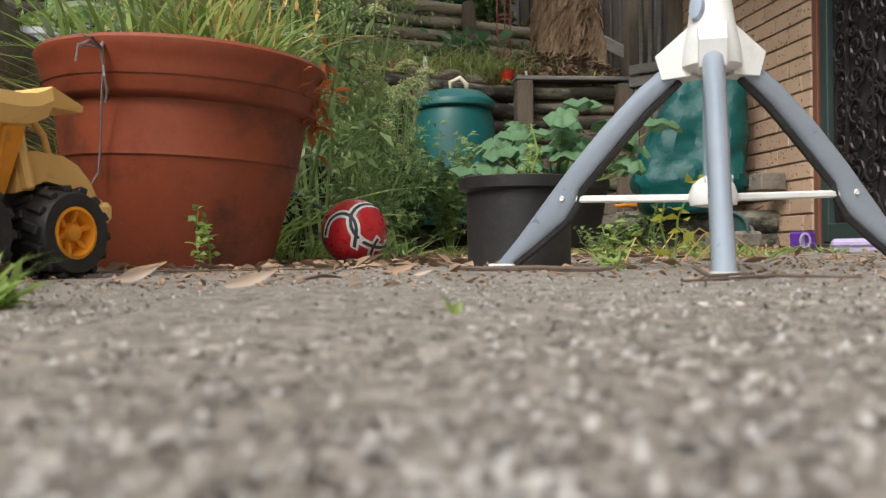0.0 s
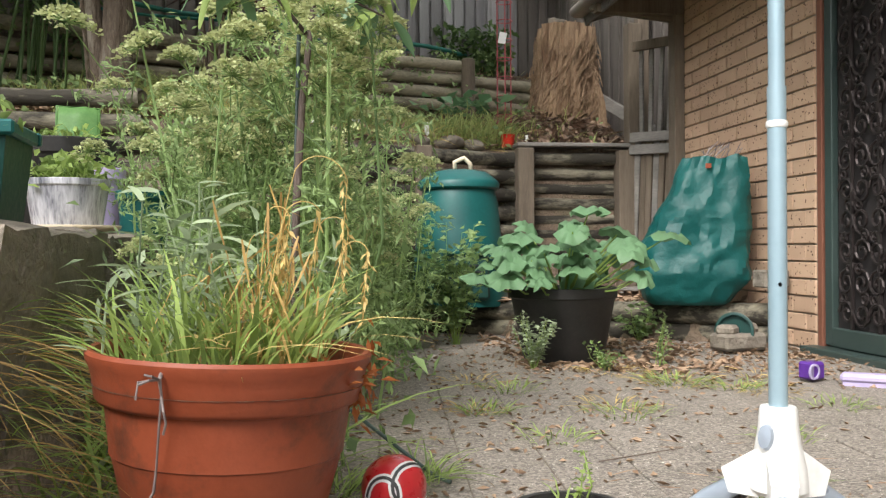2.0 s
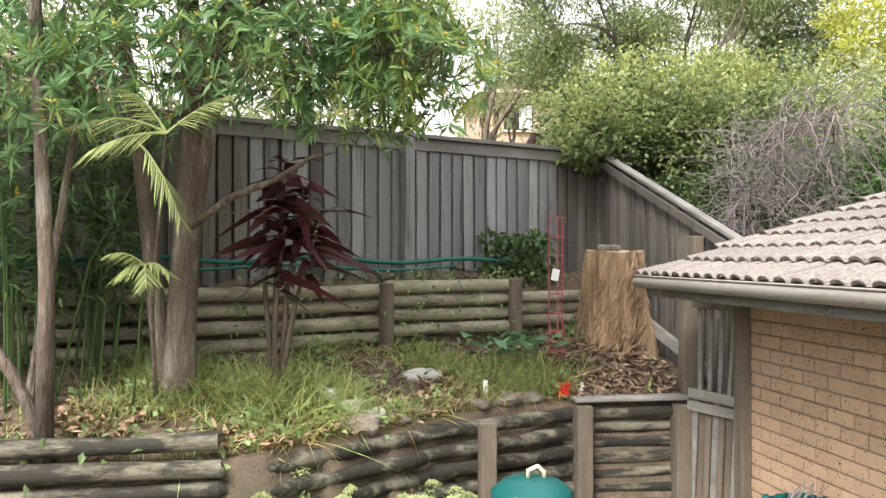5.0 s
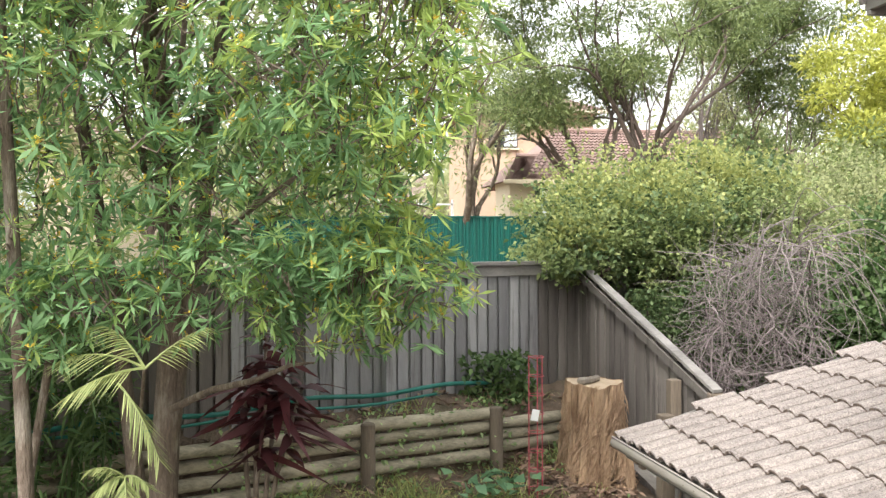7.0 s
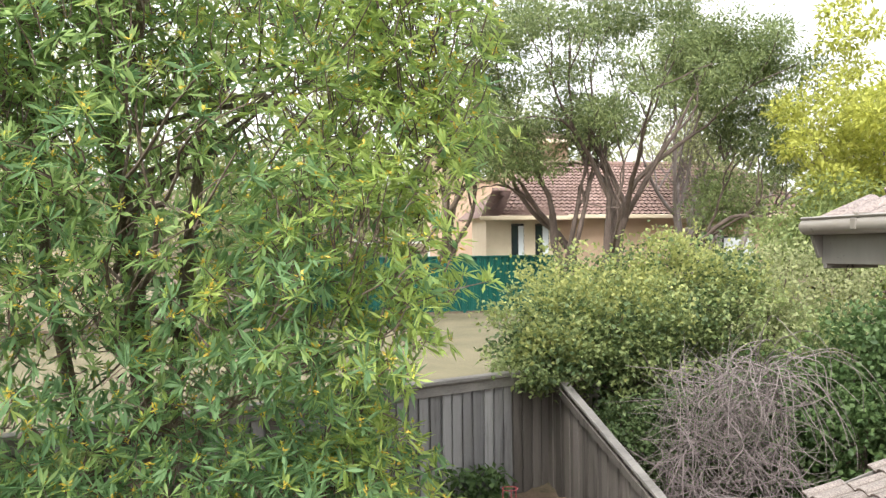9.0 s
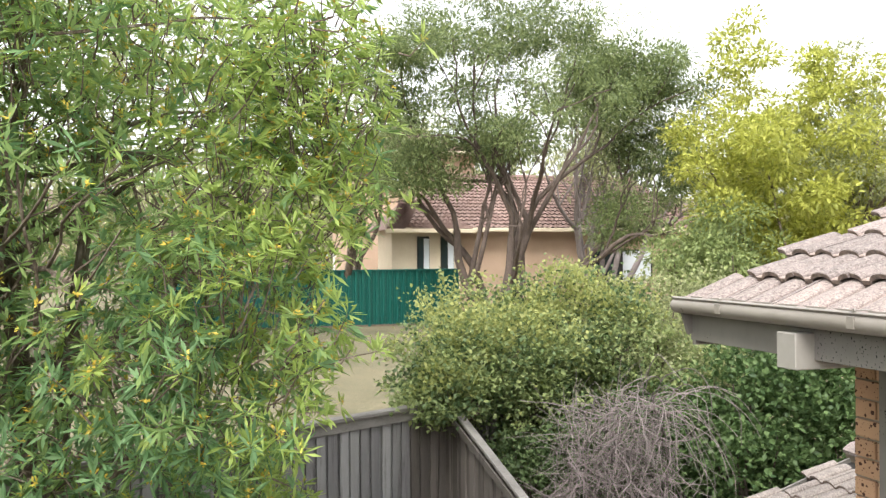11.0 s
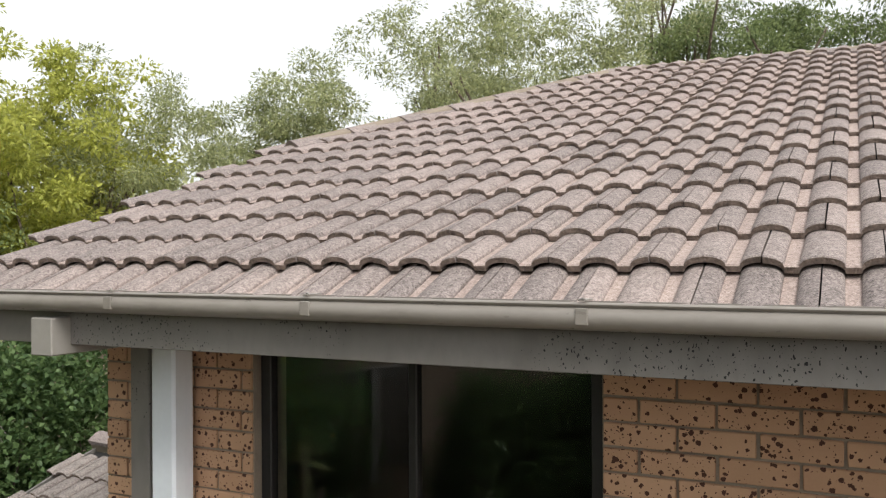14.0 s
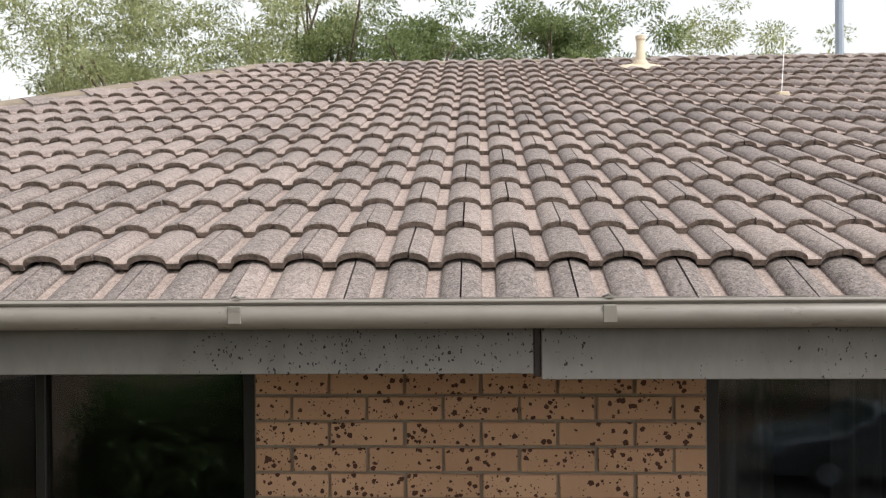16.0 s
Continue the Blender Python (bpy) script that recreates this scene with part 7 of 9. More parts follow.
# ---- herbs gone to seed ----
fen = plant("seeding_herbs", "dense thicket of seeding parsley and fennel with yellow-green umbels", "herbs", kind="stuff")
stm = Mesh()
fc, fd, uc, ud, bc, bd = [], [], [], [], [], []
count = 0
while count < 162:
    x, y = rng.uniform(-1.3, 0.3), rng.uniform(2.2, 5.6)
    tall = count >= 138
    if tall:
        x, y = rng.uniform(-0.96, -0.5), rng.uniform(1.98, 2.85)
    elif x > -0.76 + 0.147 * y or y > wall_line(x) - 0.12 or (x < -1.1 and y < 3.3):
        continue
    if y < 2.6 and x < -0.95 and not tall:
        continue
    count += 1
    top = 1.2 - 0.36 * max(0.0, x + 0.85) - 0.3 * max(0.0, 3.4 - y)
    h = top * rng.uniform(0.55, 1.0)
    b0 = np.array((x, y, land(x, y) if x < -1.1 else 0.0))
    if b0[2] > 0.3:
        h *= 0.6
    if tall:
        h = rng.uniform(0.95, 1.3) - b0[2]
    lean = rng.normal(0, 0.09 if tall else 0.15, 2)
    tip = b0 + np.array((lean[0] * h, lean[1] * h, h))
    mid = (b0 + tip) / 2 + np.append(rng.normal(0, 0.05, 2), 0)
    stm.tube([b0, mid, tip], [0.0048, 0.004, 0.0022], 5, caps=False)
    for t in np.linspace(0.12, 0.9, 8):
        q = b0 * (1 - t) ** 2 + 2 * mid * t * (1 - t) + tip * t * t
        a = rng.uniform(0, 6.283)
        out = np.array((math.cos(a), math.sin(a), rng.uniform(0.1, 0.9)))
        l = rng.uniform(0.08, 0.2) * (1.25 - 0.6 * t)
        e = q + out * l
        stm.tube([q, (q + e) / 2 + np.array((0, 0, 0.01)), e], 0.0014, 3, caps=False)
        for s in np.linspace(0.4, 1, 4):
            for m_ in range(4):
                fc.append(q + out * l * s + rng.normal(0, 0.016, 3))
                fd.append(out * 0.5 + rng.normal(0, 0.8, 3))
        if t > 0.5 and rng.uniform() < 0.10:
            uc.append(e + np.array((0, 0, 0.02)))
    uc.append(tip)
    if tall:
        for m_ in range(2):
            e = tip + np.array((rng.normal(0, 0.09), rng.normal(0, 0.09), -rng.uniform(0.04, 0.2)))
            stm.tube([tip - np.array((0, 0, 0.3)), e], 0.0018, 4, caps=False)
            uc.append(e)
    for m_ in range(14):
        bc.append(b0 + np.append(rng.normal(0, 0.1, 2), rng.uniform(0.03, 0.55) * h))
        bd.append(rng.normal(0, 1, 3) + UP * 0.4)
ub, uw = [], []
for c0 in uc:
    R = rng.uniform(0.034, 0.07)
    tl = rng.normal(0, 0.22, 2)
    for i in range(int(18 + 200 * R)):
        a = 2.4 * i
        q = math.sqrt((i + 0.5) / (18 + 200 * R)) * R
        ex, ey = q * math.cos(a), q * math.sin(a)
        e = c0 + np.array((ex, ey, 0.03 - 0.6 * R * (q / R) ** 2 + tl[0] * ex + tl[1] * ey))
        stm.tube([c0, e], [0.0011, 0.0008], 3, caps=False)
        for m_ in range(8):
            ub.append(e + rng.normal(0, 0.0055, 3) * np.array((1, 1, 0.5)))
            uw.append(rng.normal(0, 1, 3) * np.array((1, 1, 0.35)) + UP * 0.3)
part("stems", stm, L_FENNEL, fen)
add_part("fronds", leaves_mesh("fronds", L_FENNEL, np.repeat(np.array(fc), 2, 0) + rng.normal(0, 0.012, (2 * len(fc), 3)), np.repeat(np.array(fd), 2, 0) + rng.normal(0, 0.5, (2 * len(fc), 3)) + UP * 0.3, 0.034, 0.0042, rng), fen)
add_part("base_leaves", leaves_mesh("base_leaves", L_FENNEL, np.array(bc), np.array(bd), 0.05, 0.012, rng), fen, "broader parsley leaves low down")
add_part("umbels", leaves_mesh("umbels", L_UMBEL, np.array(ub), np.array(uw), 0.012, 0.006, rng), fen, "domed pale yellow-green flower heads")

# ---- sapling with glossy leaves ----
sap = plant("sapling", "young tree with long glossy drooping leaves behind the terracotta pot", "tree")
m = Mesh()
m.tube([(-0.69, 1.80, 0.0), (-0.68, 1.82, 0.6), (-0.665, 1.84, 0.85), (-0.635, 1.85, 1.1), (-0.60, 1.86, 1.4), (-0.615, 1.86, 1.62)], [0.010, 0.009, 0.008, 0.006, 0.004, 0.002], 8)
limbs_ = (((-0.655, 1.84, 1.0), (-0.74, 1.82, 1.1), (-0.82, 1.79, 1.13)), ((-0.63, 1.85, 1.16), (-0.5, 1.84, 1.26), (-0.38, 1.84, 1.2)), ((-0.65, 1.85, 1.03), (-0.56, 1.83, 1.08), (-0.48, 1.82, 1.04)), ((-0.62, 1.85, 1.25), (-0.54, 1.83, 1.30), (-0.46, 1.82, 1.26)), ((-0.62, 1.85, 1.2), (-0.52, 1.86, 1.38), (-0.43, 1.87, 1.42)))
part("stem", m, M_BARKDK, sap, smooth=True)
for lm in limbs_:
    part("limb", Mesh().tube(lm, [0.005, 0.0035, 0.002], 6), M_BARKDK, sap, smooth=True)
part("stake", Mesh().tube([(-0.70, 1.83, 0.0), (-0.672, 1.85, 1.0)], 0.005, 8), M_DOORFRAME, sap, "thin dark green stake")
limbs_ = limbs_ + (((-0.615, 1.855, 1.36), (-0.55, 1.8, 1.42), (-0.47, 1.77, 1.40)), ((-0.62, 1.85, 1.28), (-0.70, 1.8, 1.34), (-0.76, 1.78, 1.33)), ((-0.61, 1.855, 1.42), (-0.58, 1.93, 1.47), (-0.54, 1.98, 1.45)), ((-0.6, 1.86, 1.45), (-0.66, 1.9, 1.5), (-0.72, 1.93, 1.48)), ((-0.63, 1.85, 1.2), (-0.55, 1.9, 1.25), (-0.47, 1.93, 1.22)), ((-0.645, 1.85, 1.12), (-0.58, 1.84, 1.16), (-0.52, 1.83, 1.13)), ((-0.62, 1.85, 1.3), (-0.57, 1.82, 1.34), (-0.51, 1.8, 1.33)))
for lm in limbs_[5:]:
    part("limb", Mesh().tube(lm, [0.004, 0.003, 0.002], 6), M_BARKDK, sap, smooth=True)
spots_ = [((-0.61, 1.86, 1.58), 9, 0.03, 1), ((-0.605, 1.85, 1.42), 6, 0.03, 1), ((-0.63, 1.85, 1.2), 5, 0.03, 0)] + [(lm[2], 4, 0.06, 0) for lm in limbs_] + [(lm[1], 2, 0.04, 0) for lm in limbs_]
for (ax, ay, az), n, r, young in spots_:
    for i in range(n):
        o = rng.normal(0, 1, 3) * np.array((1, 1, 0.5))
        o = o / np.linalg.norm(o)
        down = 0.2 if young else rng.uniform(0.5, 1.6)
        fresh = young or rng.uniform() < 0.14
        part("leaf", long_leaf(np.array((ax, ay, az)) + o * r * 0.5, o + np.array((0, 0, -down if not young else 0.35)), rng.uniform(0.075, 0.13), rng.uniform(0.0135, 0.022), rng.uniform(0.12, 0.4), rng.normal(0, 0.5)), L_YEL if rng.uniform() < 0.012 else (L_GRASS if fresh else L_AVO), sap, smooth=True)

sap.location = (0.05, 0.19, 0)

# grasses hanging over the ledge
hg = plant("hanging_grass", "dead brown and green grass hanging over the stone ledge", "grass", kind="stuff")
n = 330
y = rng.uniform(1.5, 2.5, n)
c = np.stack([-1.14 - rng.uniform(0, 0.05, n), y, rng.uniform(0.0, 0.40, n)], 1)
d = np.stack([rng.uniform(0.3, 1.0, n), rng.normal(0, 0.5, n), rng.uniform(-0.2, 0.9, n)], 1)
add_part("green_blades", blades_mesh("green_blades", L_GRASS, c[:130], d[:130], rng.uniform(0.1, 0.22, 130), 0.0048, rng, 1.3, 4), hg)
add_part("straw_blades", blades_mesh("straw_blades", L_DRYBROWN, c[130:], d[130:] * np.array((1, 1, 0)) + UP * 0.15, rng.uniform(0.1, 0.22, 200), 0.0032, rng, 2.2, 5), hg, "dead straw-coloured stalks")
n = 300
c = np.stack([rng.uniform(-1.12, -0.6, n), rng.uniform(1.75, 2.5, n), np.zeros(n)], 1)
add_part("patio_edge_grass", blades_mesh("patio_edge_grass", L_GRASS, c, UP + rng.normal(0, 0.4, (n, 3)), rng.uniform(0.15, 0.5, n), 0.008, rng, 0.9, 6), hg)
n = 360
c = np.stack([rng.uniform(-1.1, -0.5, n), rng.uniform(1.9, 2.7, n), rng.uniform(0.05, 0.5, n)], 1)
add_part("leaves", leaves_mesh("leaves", L_SILVER, c, rng.normal(0, 1, (n, 3)) + UP * 0.3, 0.07, 0.009, rng), hg, "narrow grey-green leaves")

# seedlings in planters
for nm, lab, (x, y, z), rx, ry, n, l in (("seedlings", "fresh green seedlings in the planter trough", (-1.52, 1.92, 0.77), 0.18, 0.11, 200, 0.12), ("seedlings", "fresh seedlings in the second trough", (-1.5, 2.34, 0.77), 0.15, 0.1, 160, 0.12),
                                         ("seedlings", "grassy seedlings in the bowl planter", (-1.40, 3.06, 0.72), 0.085, 0.085, 260, 0.11), ("seedlings", "weeds filling the black tub", (-1.605, 3.80, 0.89), 0.13, 0.13, 260, 0.17)):
    s = plant(nm, lab, "seedlings")
    c = np.array((x, y, z)) + rng.uniform(-1, 1, (n, 3)) * np.array((rx, ry, 0))
    add_part("shoot", blades_mesh("shoot", L_GRASS, c, UP + rng.normal(0, 0.4, (n, 3)), l, 0.006, rng, 0.8, 3), s)
    add_part("foliage", leaves_mesh("foliage", L_GRASS, c + rng.normal(0, 0.03, c.shape) + UP * 0.05, rng.normal(0, 1, c.shape) + UP * 0.5, 0.045, 0.012, rng), s)

# ---- terrace grass and herbs ----
tg = plant("terrace_grass", "long weedy grass and low herbs covering the terraced bank", "grass", kind="stuff")
c, ln, hc = [], [], []
while len(c) < 9000:
    x, y = rng.uniform(-4.5, 1.55), rng.uniform(4.95, 8.0)
    if y < wall_line(x) + 0.1 or y > fence_line(x) - 0.1 or abs(y - upper_line(x)) < 0.12:
        continue
    dens = 2.2 * noise.noise(Vector((x * 1.3, y * 1.3, 5))) + 0.1 - (0.5 if x > 0.9 else 0.0)
    if y > upper_line(x):
        dens -= 0.25
    if rng.uniform() > max(0.06, 0.5 + dens):
        continue
    c.append((x, y, land(x, y)))
    ln.append(rng.uniform(0.08, 0.26) * (1.0 + 0.9 * max(0.0, dens)))
    if rng.uniform() < 0.05:
        hc.append((x + rng.normal(0, 0.03), y + rng.normal(0, 0.03), land(x, y) + rng.uniform(0.02, 0.14)))
c = np.array(c)
add_part("blades", blades_mesh("blades", L_MEADOW, c, UP + rng.normal(0, 0.45, c.shape), np.array(ln), 0.007, rng, 0.8, 3), tg)
pick = rng.choice(len(c), 2200, replace=False)
add_part("straw", blades_mesh("straw", L_STRAW, c[pick] + rng.normal(0, 0.03, (2200, 3)) * np.array((1, 1, 0)), UP * 0.6 + rng.normal(0, 0.6, (2200, 3)), np.array(ln)[pick] * 0.9, 0.006, rng, 1.1, 3), tg, "dead straw among the grass")
hc = np.repeat(np.array(hc), 3, 0) + rng.normal(0, 0.02, (3 * len(hc), 3))
add_part("herb_leaves", leaves_mesh("herb_leaves", L_FENNEL, hc, rng.normal(0, 1, hc.shape) + UP * 0.6, 0.055, 0.018, rng), tg)
n = 160
x = rng.uniform(-3.6, -0.3, n)
y = np.array([wall_line(a) for a in x]) + rng.uniform(-0.1, 0.35, n)
c = np.stack([x, y, 1.28 + rng.normal(0, 0.08, n)], 1)
add_part("edge_leaves", leaves_mesh("edge_leaves", L_FENNEL, c, rng.normal(0, 1, c.shape) - np.array((0, 0.6, 0.2)), 0.06, 0.02, rng), tg)

# ivy-like growth on the upper logs
iv = plant("climbing_weeds", "leafy weeds growing over the log border", "climber", kind="stuff")
n = 1100
x = rng.uniform(-3.0, 0.9, n)
keep = np.array([noise.noise(Vector((a * 1.3, 2, 0))) > -0.15 for a in x])
x = x[keep]
y = np.array([upper_line(a) for a in x]) - np.abs(rng.normal(0.05, 0.1, len(x)))
z = rng.uniform(1.6, 2.2, len(x))
c = np.stack([x, y, z], 1)
add_part("leaves", leaves_mesh("leaves", L_FENNEL, c, rng.normal(0, 1, c.shape) - np.array((0, 0.8, 0)), 0.05, 0.017, rng), iv)
n = 900
c = np.stack([rng.uniform(0.45, 1.15, n), rng.uniform(7.7, 8.1, n), rng.uniform(2.0, 2.5, n)], 1)
add_part("leaves", leaves_mesh("leaves", L_DARK, c, rng.normal(0, 1, c.shape), 0.08, 0.025, rng), iv)
# broad leaves on the bank
bl = plant("broad_weed", "pale broad-leaved weed on the grassy bank", "plant")
n = 36
c = np.array((0.55, 6.75, 1.62)) + rng.normal(0, 1, (n, 3)) * np.array((0.16, 0.12, 0.05))
add_part("leaves", leaves_mesh("leaves", L_SQUASH, c, rng.normal(0, 1, (n, 3)) * np.array((1, 1, 0.2)) + UP * 0.3, 0.14, 0.05, rng), bl)

# ---- leaf litter and bark chips ----
lit = plant("leaf_litter", "dry brown leaves and bark scattered over the patio and mulch", "leaf litter", kind="stuff")
n = 2600
pts = []
for (x, y, sx, sy, k) in ((-0.5, 1.68, 0.12, 0.08, 160), (-0.36, 1.62, 0.1, 0.07, 60), (0.1, 5.1, 0.5, 0.25, 260), (1.3, 4.25, 0.3, 0.25, 300), (1.55, 3.6, 0.2, 0.35, 160), (0.5, 3.0, 0.7, 0.9, 220), (-0.2, 2.4, 0.3, 0.5, 150), (0.2, 1.9, 0.5, 0.6, 60), (0.95, 3.45, 0.4, 0.25, 320), (1.45, 4.1, 0.25, 0.3, 300), (0.2, 3.9, 0.35, 0.3, 260), (1.6, 3.1, 0.12, 0.3, 120), (0.1, 2.6, 0.5, 0.3, 160), (-0.3, 1.15, 0.4, 0.15, 30), (-0.7, 1.25, 0.25, 0.08, 70)):
    q = np.stack([rng.normal(x, sx, k), rng.normal(y, sy, k), np.full(k, 0.006)], 1)
    pts.append(q)
c = np.concatenate(pts)
c = c[(c[:, 0] < 1.78) & (c[:, 0] > -1.12)]
add_part("fallen_leaves", leaves_mesh("fallen_leaves", M_LITTER, c, rng.normal(0, 1, c.shape) * np.array((1, 1, 0.2)), 0.030, 0.0055, rng, fold=0.6, droop=0.0), lit)
n = 1500
c = np.stack([rng.uniform(-1.1, 0.6, n), rng.uniform(0.65, 1.7, n), np.full(n, 0.0025)], 1)
add_part("grit", leaves_mesh("grit", M_LITTER, c, rng.normal(0, 1, c.shape) * np.array((1, 1, 0.25)), 0.008, 0.0022, rng, fold=0.5, droop=0.0), lit, "crumbs of bark and leaf")
n = 130
c = np.stack([rng.uniform(-1.1, 0.9, n), rng.uniform(0.9, 2.2, n), np.full(n, 0.004)], 1)
add_part("grit", blades_mesh("grit", M_LITTER, c, rng.normal(0, 1, c.shape) * np.array((1, 1, 0.05)), 0.07, 0.0025, rng, 0.0, 2), lit, "thin straws and twig ends")
n = 5200
x, y = rng.uniform(-4.5, 1.9, n), rng.uniform(3.0, 8.0, n)
z = np.array([land(a, b) for a, b in zip(x, y)])
ok = (z > 0.1) & (np.array([abs(b - wall_line(a)) for a, b in zip(x, y)]) > 0.08)
c = np.stack([x, y, z + 0.025], 1)[ok]
add_part("bark_chips", leaves_mesh("bark_chips", M_CHIP, c, rng.normal(0, 1, c.shape) * np.array((1, 1, 0.3)), 0.085, 0.016, rng, fold=0.4, droop=0), lit)
n = 1500
c = np.stack([rng.uniform(0.85, 1.75, n), rng.uniform(6.35, 7.6, n), np.zeros(n)], 1)
c[:, 2] = [land(a, b) + 0.03 for a, b, _ in c]
add_part("bark_chips", leaves_mesh("bark_chips", M_CHIP, c, rng.normal(0, 1, c.shape) * np.array((1, 1, 0.3)), 0.09, 0.014, rng, fold=0.4, droop=0), lit)
n = 500
c = np.stack([rng.uniform(0.3, 1.75, n), rng.uniform(5.0, 6.2, n), np.full(n, 0.2)], 1)
add_part("bark_chips", leaves_mesh("bark_chips", M_LITTER, c, rng.normal(0, 1, c.shape) * np.array((1, 1, 0.3)), 0.08, 0.016, rng, fold=0.4, droop=0), lit)


rk = Mesh()
rows = []
for i in range(9):
    a = math.pi * i / 8
    rows.append([(0.16 * math.sin(a) * math.cos(b) * (1 + 0.25 * noise.noise(Vector((math.cos(b) * 2, math.sin(b) * 2, i * 0.4)))), 0.12 * math.sin(a) * math.sin(b), 0.1 * math.cos(a) * (1 + 0.2 * noise.noise(Vector((math.cos(b), math.sin(b), 7))))) for b in np.linspace(0, 2 * math.pi, 17)])
rk.sheet(rows)
solid("rock", rk, M_PALEROCK, "pale rounded rock half sunk in the bank grass", "rock", smooth=50, at=pose(-0.22, 6.5, 1.43) @ Matrix.Diagonal((1, 1, 0.6, 1)))
c = np.stack([rng.uniform(-3.5, 0.9, 2200), rng.uniform(0.08, 0.75, 2200), np.zeros(2200)], 1)
c[:, 1] += [wall_line(q) for q in c[:, 0]]
c = c[np.array([noise.noise(Vector((p[0] * 2, p[1] * 2, 8))) > 0.0 for p in c])]
c[:, 2] = [land(q[0], q[1]) + 0.05 for q in c]
add_part("fallen_leaves", leaves_mesh("fallen_leaves", M_LITTER, c, rng.normal(0, 1, c.shape) * np.array((1, 1, 0.4)), 0.075, 0.017, rng, fold=0.5, droop=0.0), lit)
c = np.stack([rng.uniform(-2.6, -1.3, 900), rng.uniform(3.2, 4.8, 900), np.full(900, 0.52)], 1)
add_part("fallen_leaves", leaves_mesh("fallen_leaves", M_LITTER, c, rng.normal(0, 1, c.shape) * np.array((1, 1, 0.3)), 0.07, 0.016, rng, fold=0.5, droop=0.0), lit)
# grains near the lens; the pale ones paint bright glints on the pavers
for mat_, n in ((M_PALEROCK, 3200), (M_TYRE, 250)):
    y_ = 0.12 + 0.75 * rng.uniform(0, 1, n) ** 1.6
    c = np.stack([-0.48 + 0.13 * y_ + rng.uniform(-0.62, 0.62, n) * y_, y_, np.full(n, 0.0008)], 1)
    add_part("grit", leaves_mesh("grit", mat_, c, rng.normal(0, 1, c.shape) * np.array((1, 1, 0.5)) + UP * 0.3, 0.003, 0.001, rng, fold=0.4, droop=0.0), lit, "loose grains on the pavers, the pale ones standing in for glints")
# more litter on the patio's far end
c = np.stack([rng.uniform(0.3, 1.75, 1500), rng.uniform(3.0, 4.9, 1500), np.full(1500, 0.006)], 1)
c = c[np.array([noise.noise(Vector((p[0] * 1.7, p[1] * 1.7, 3))) > -0.05 for p in c])]
c[:, 2] += [0.2 * (q[1] > step_line(q[0])) for q in c]
add_part("fallen_leaves", leaves_mesh("fallen_leaves", M_LITTER, c, rng.normal(0, 1, c.shape) * np.array((1, 1, 0.2)), 0.05, 0.011, rng, fold=0.6, droop=0.0), lit)


# ---- trees on the bank ----
def whorls(name, mat, parent, centres, ways, per, length, width, label=""):
    """Rosettes of narrow leaves at twig tips."""
    k = len(centres)
    c = np.repeat(centres, per, 0)
    w = np.repeat(ways, per, 0)
    ax = unit(w * 0.85 + UP * 0.35 + rng.normal(0, 0.25, (k, 3)).repeat(per, 0))
    d = sphere_dirs(rng, k * per)
    d = unit(d - ax * (d * ax).sum(1, keepdims=True))
    d = unit(d + ax * rng.uniform(0.1, 0.5, (k * per, 1)))
    add_part(name, leaves_mesh(name, mat, c + rng.normal(0, 0.006, c.shape), d, length, width, rng, fold=0.12, droop=0.02, shape=0.58), parent, label)


bt = plant("tree", "large bright green tree with whorls of narrow leaves", "tree")
m = Mesh()
ends = []
trunk_pts = [(-1.86, 5.85, 1.45), (-1.845, 5.82, 1.8), (-1.80, 5.8, 2.57), (-1.76, 5.8, 3.28), (-1.84, 5.8, 4.5), (-1.98, 5.75, 5.5), (-2.0, 5.7, 6.8)]
m.tube([(-1.86, 5.85, 1.3)] + trunk_pts, [0.165, 0.12, 0.096, 0.08, 0.072, 0.066, 0.05, 0.03], 14)
m.tube([(-1.84, 5.82, 1.9), (-1.74, 5.8, 2.75), (-1.62, 5.78, 3.4), (-1.48, 5.7, 4.6), (-1.35, 5.65, 5.6)], [0.066, 0.058, 0.052, 0.045, 0.02], 10)
m.tube([(-1.94, 5.85, 1.5), (-2.02, 5.8, 2.3), (-2.1, 5.7, 3.2), (-2.3, 5.6, 4.5), (-2.4, 5.5, 6.0)], [0.065, 0.05, 0.042, 0.036, 0.024], 10)
m.tube([(-1.77, 5.72, 2.5), (-1.5, 5.42, 2.66), (-1.25, 5.2, 2.74), (-1.05, 5.0, 2.85), (-0.92, 4.92, 2.87)], [0.026, 0.021, 0.018, 0.012, 0.005], 8)
for k in range(16):
    z = rng.uniform(2.9, 6.6)
    a = rng.uniform(-2.6, 0.6)
    branches(m, rng, (-1.85 + rng.normal(0, 0.05), 5.75, z), (math.cos(a), math.sin(a) - 0.2, 0.25), rng.uniform(0.7, 1.2), 0.022, 2, ends, spread=0.45, up=0.12, n=5, shrink=0.6)
part("trunk", m, M_BARK, bt, smooth=60)
cen, way = [], []
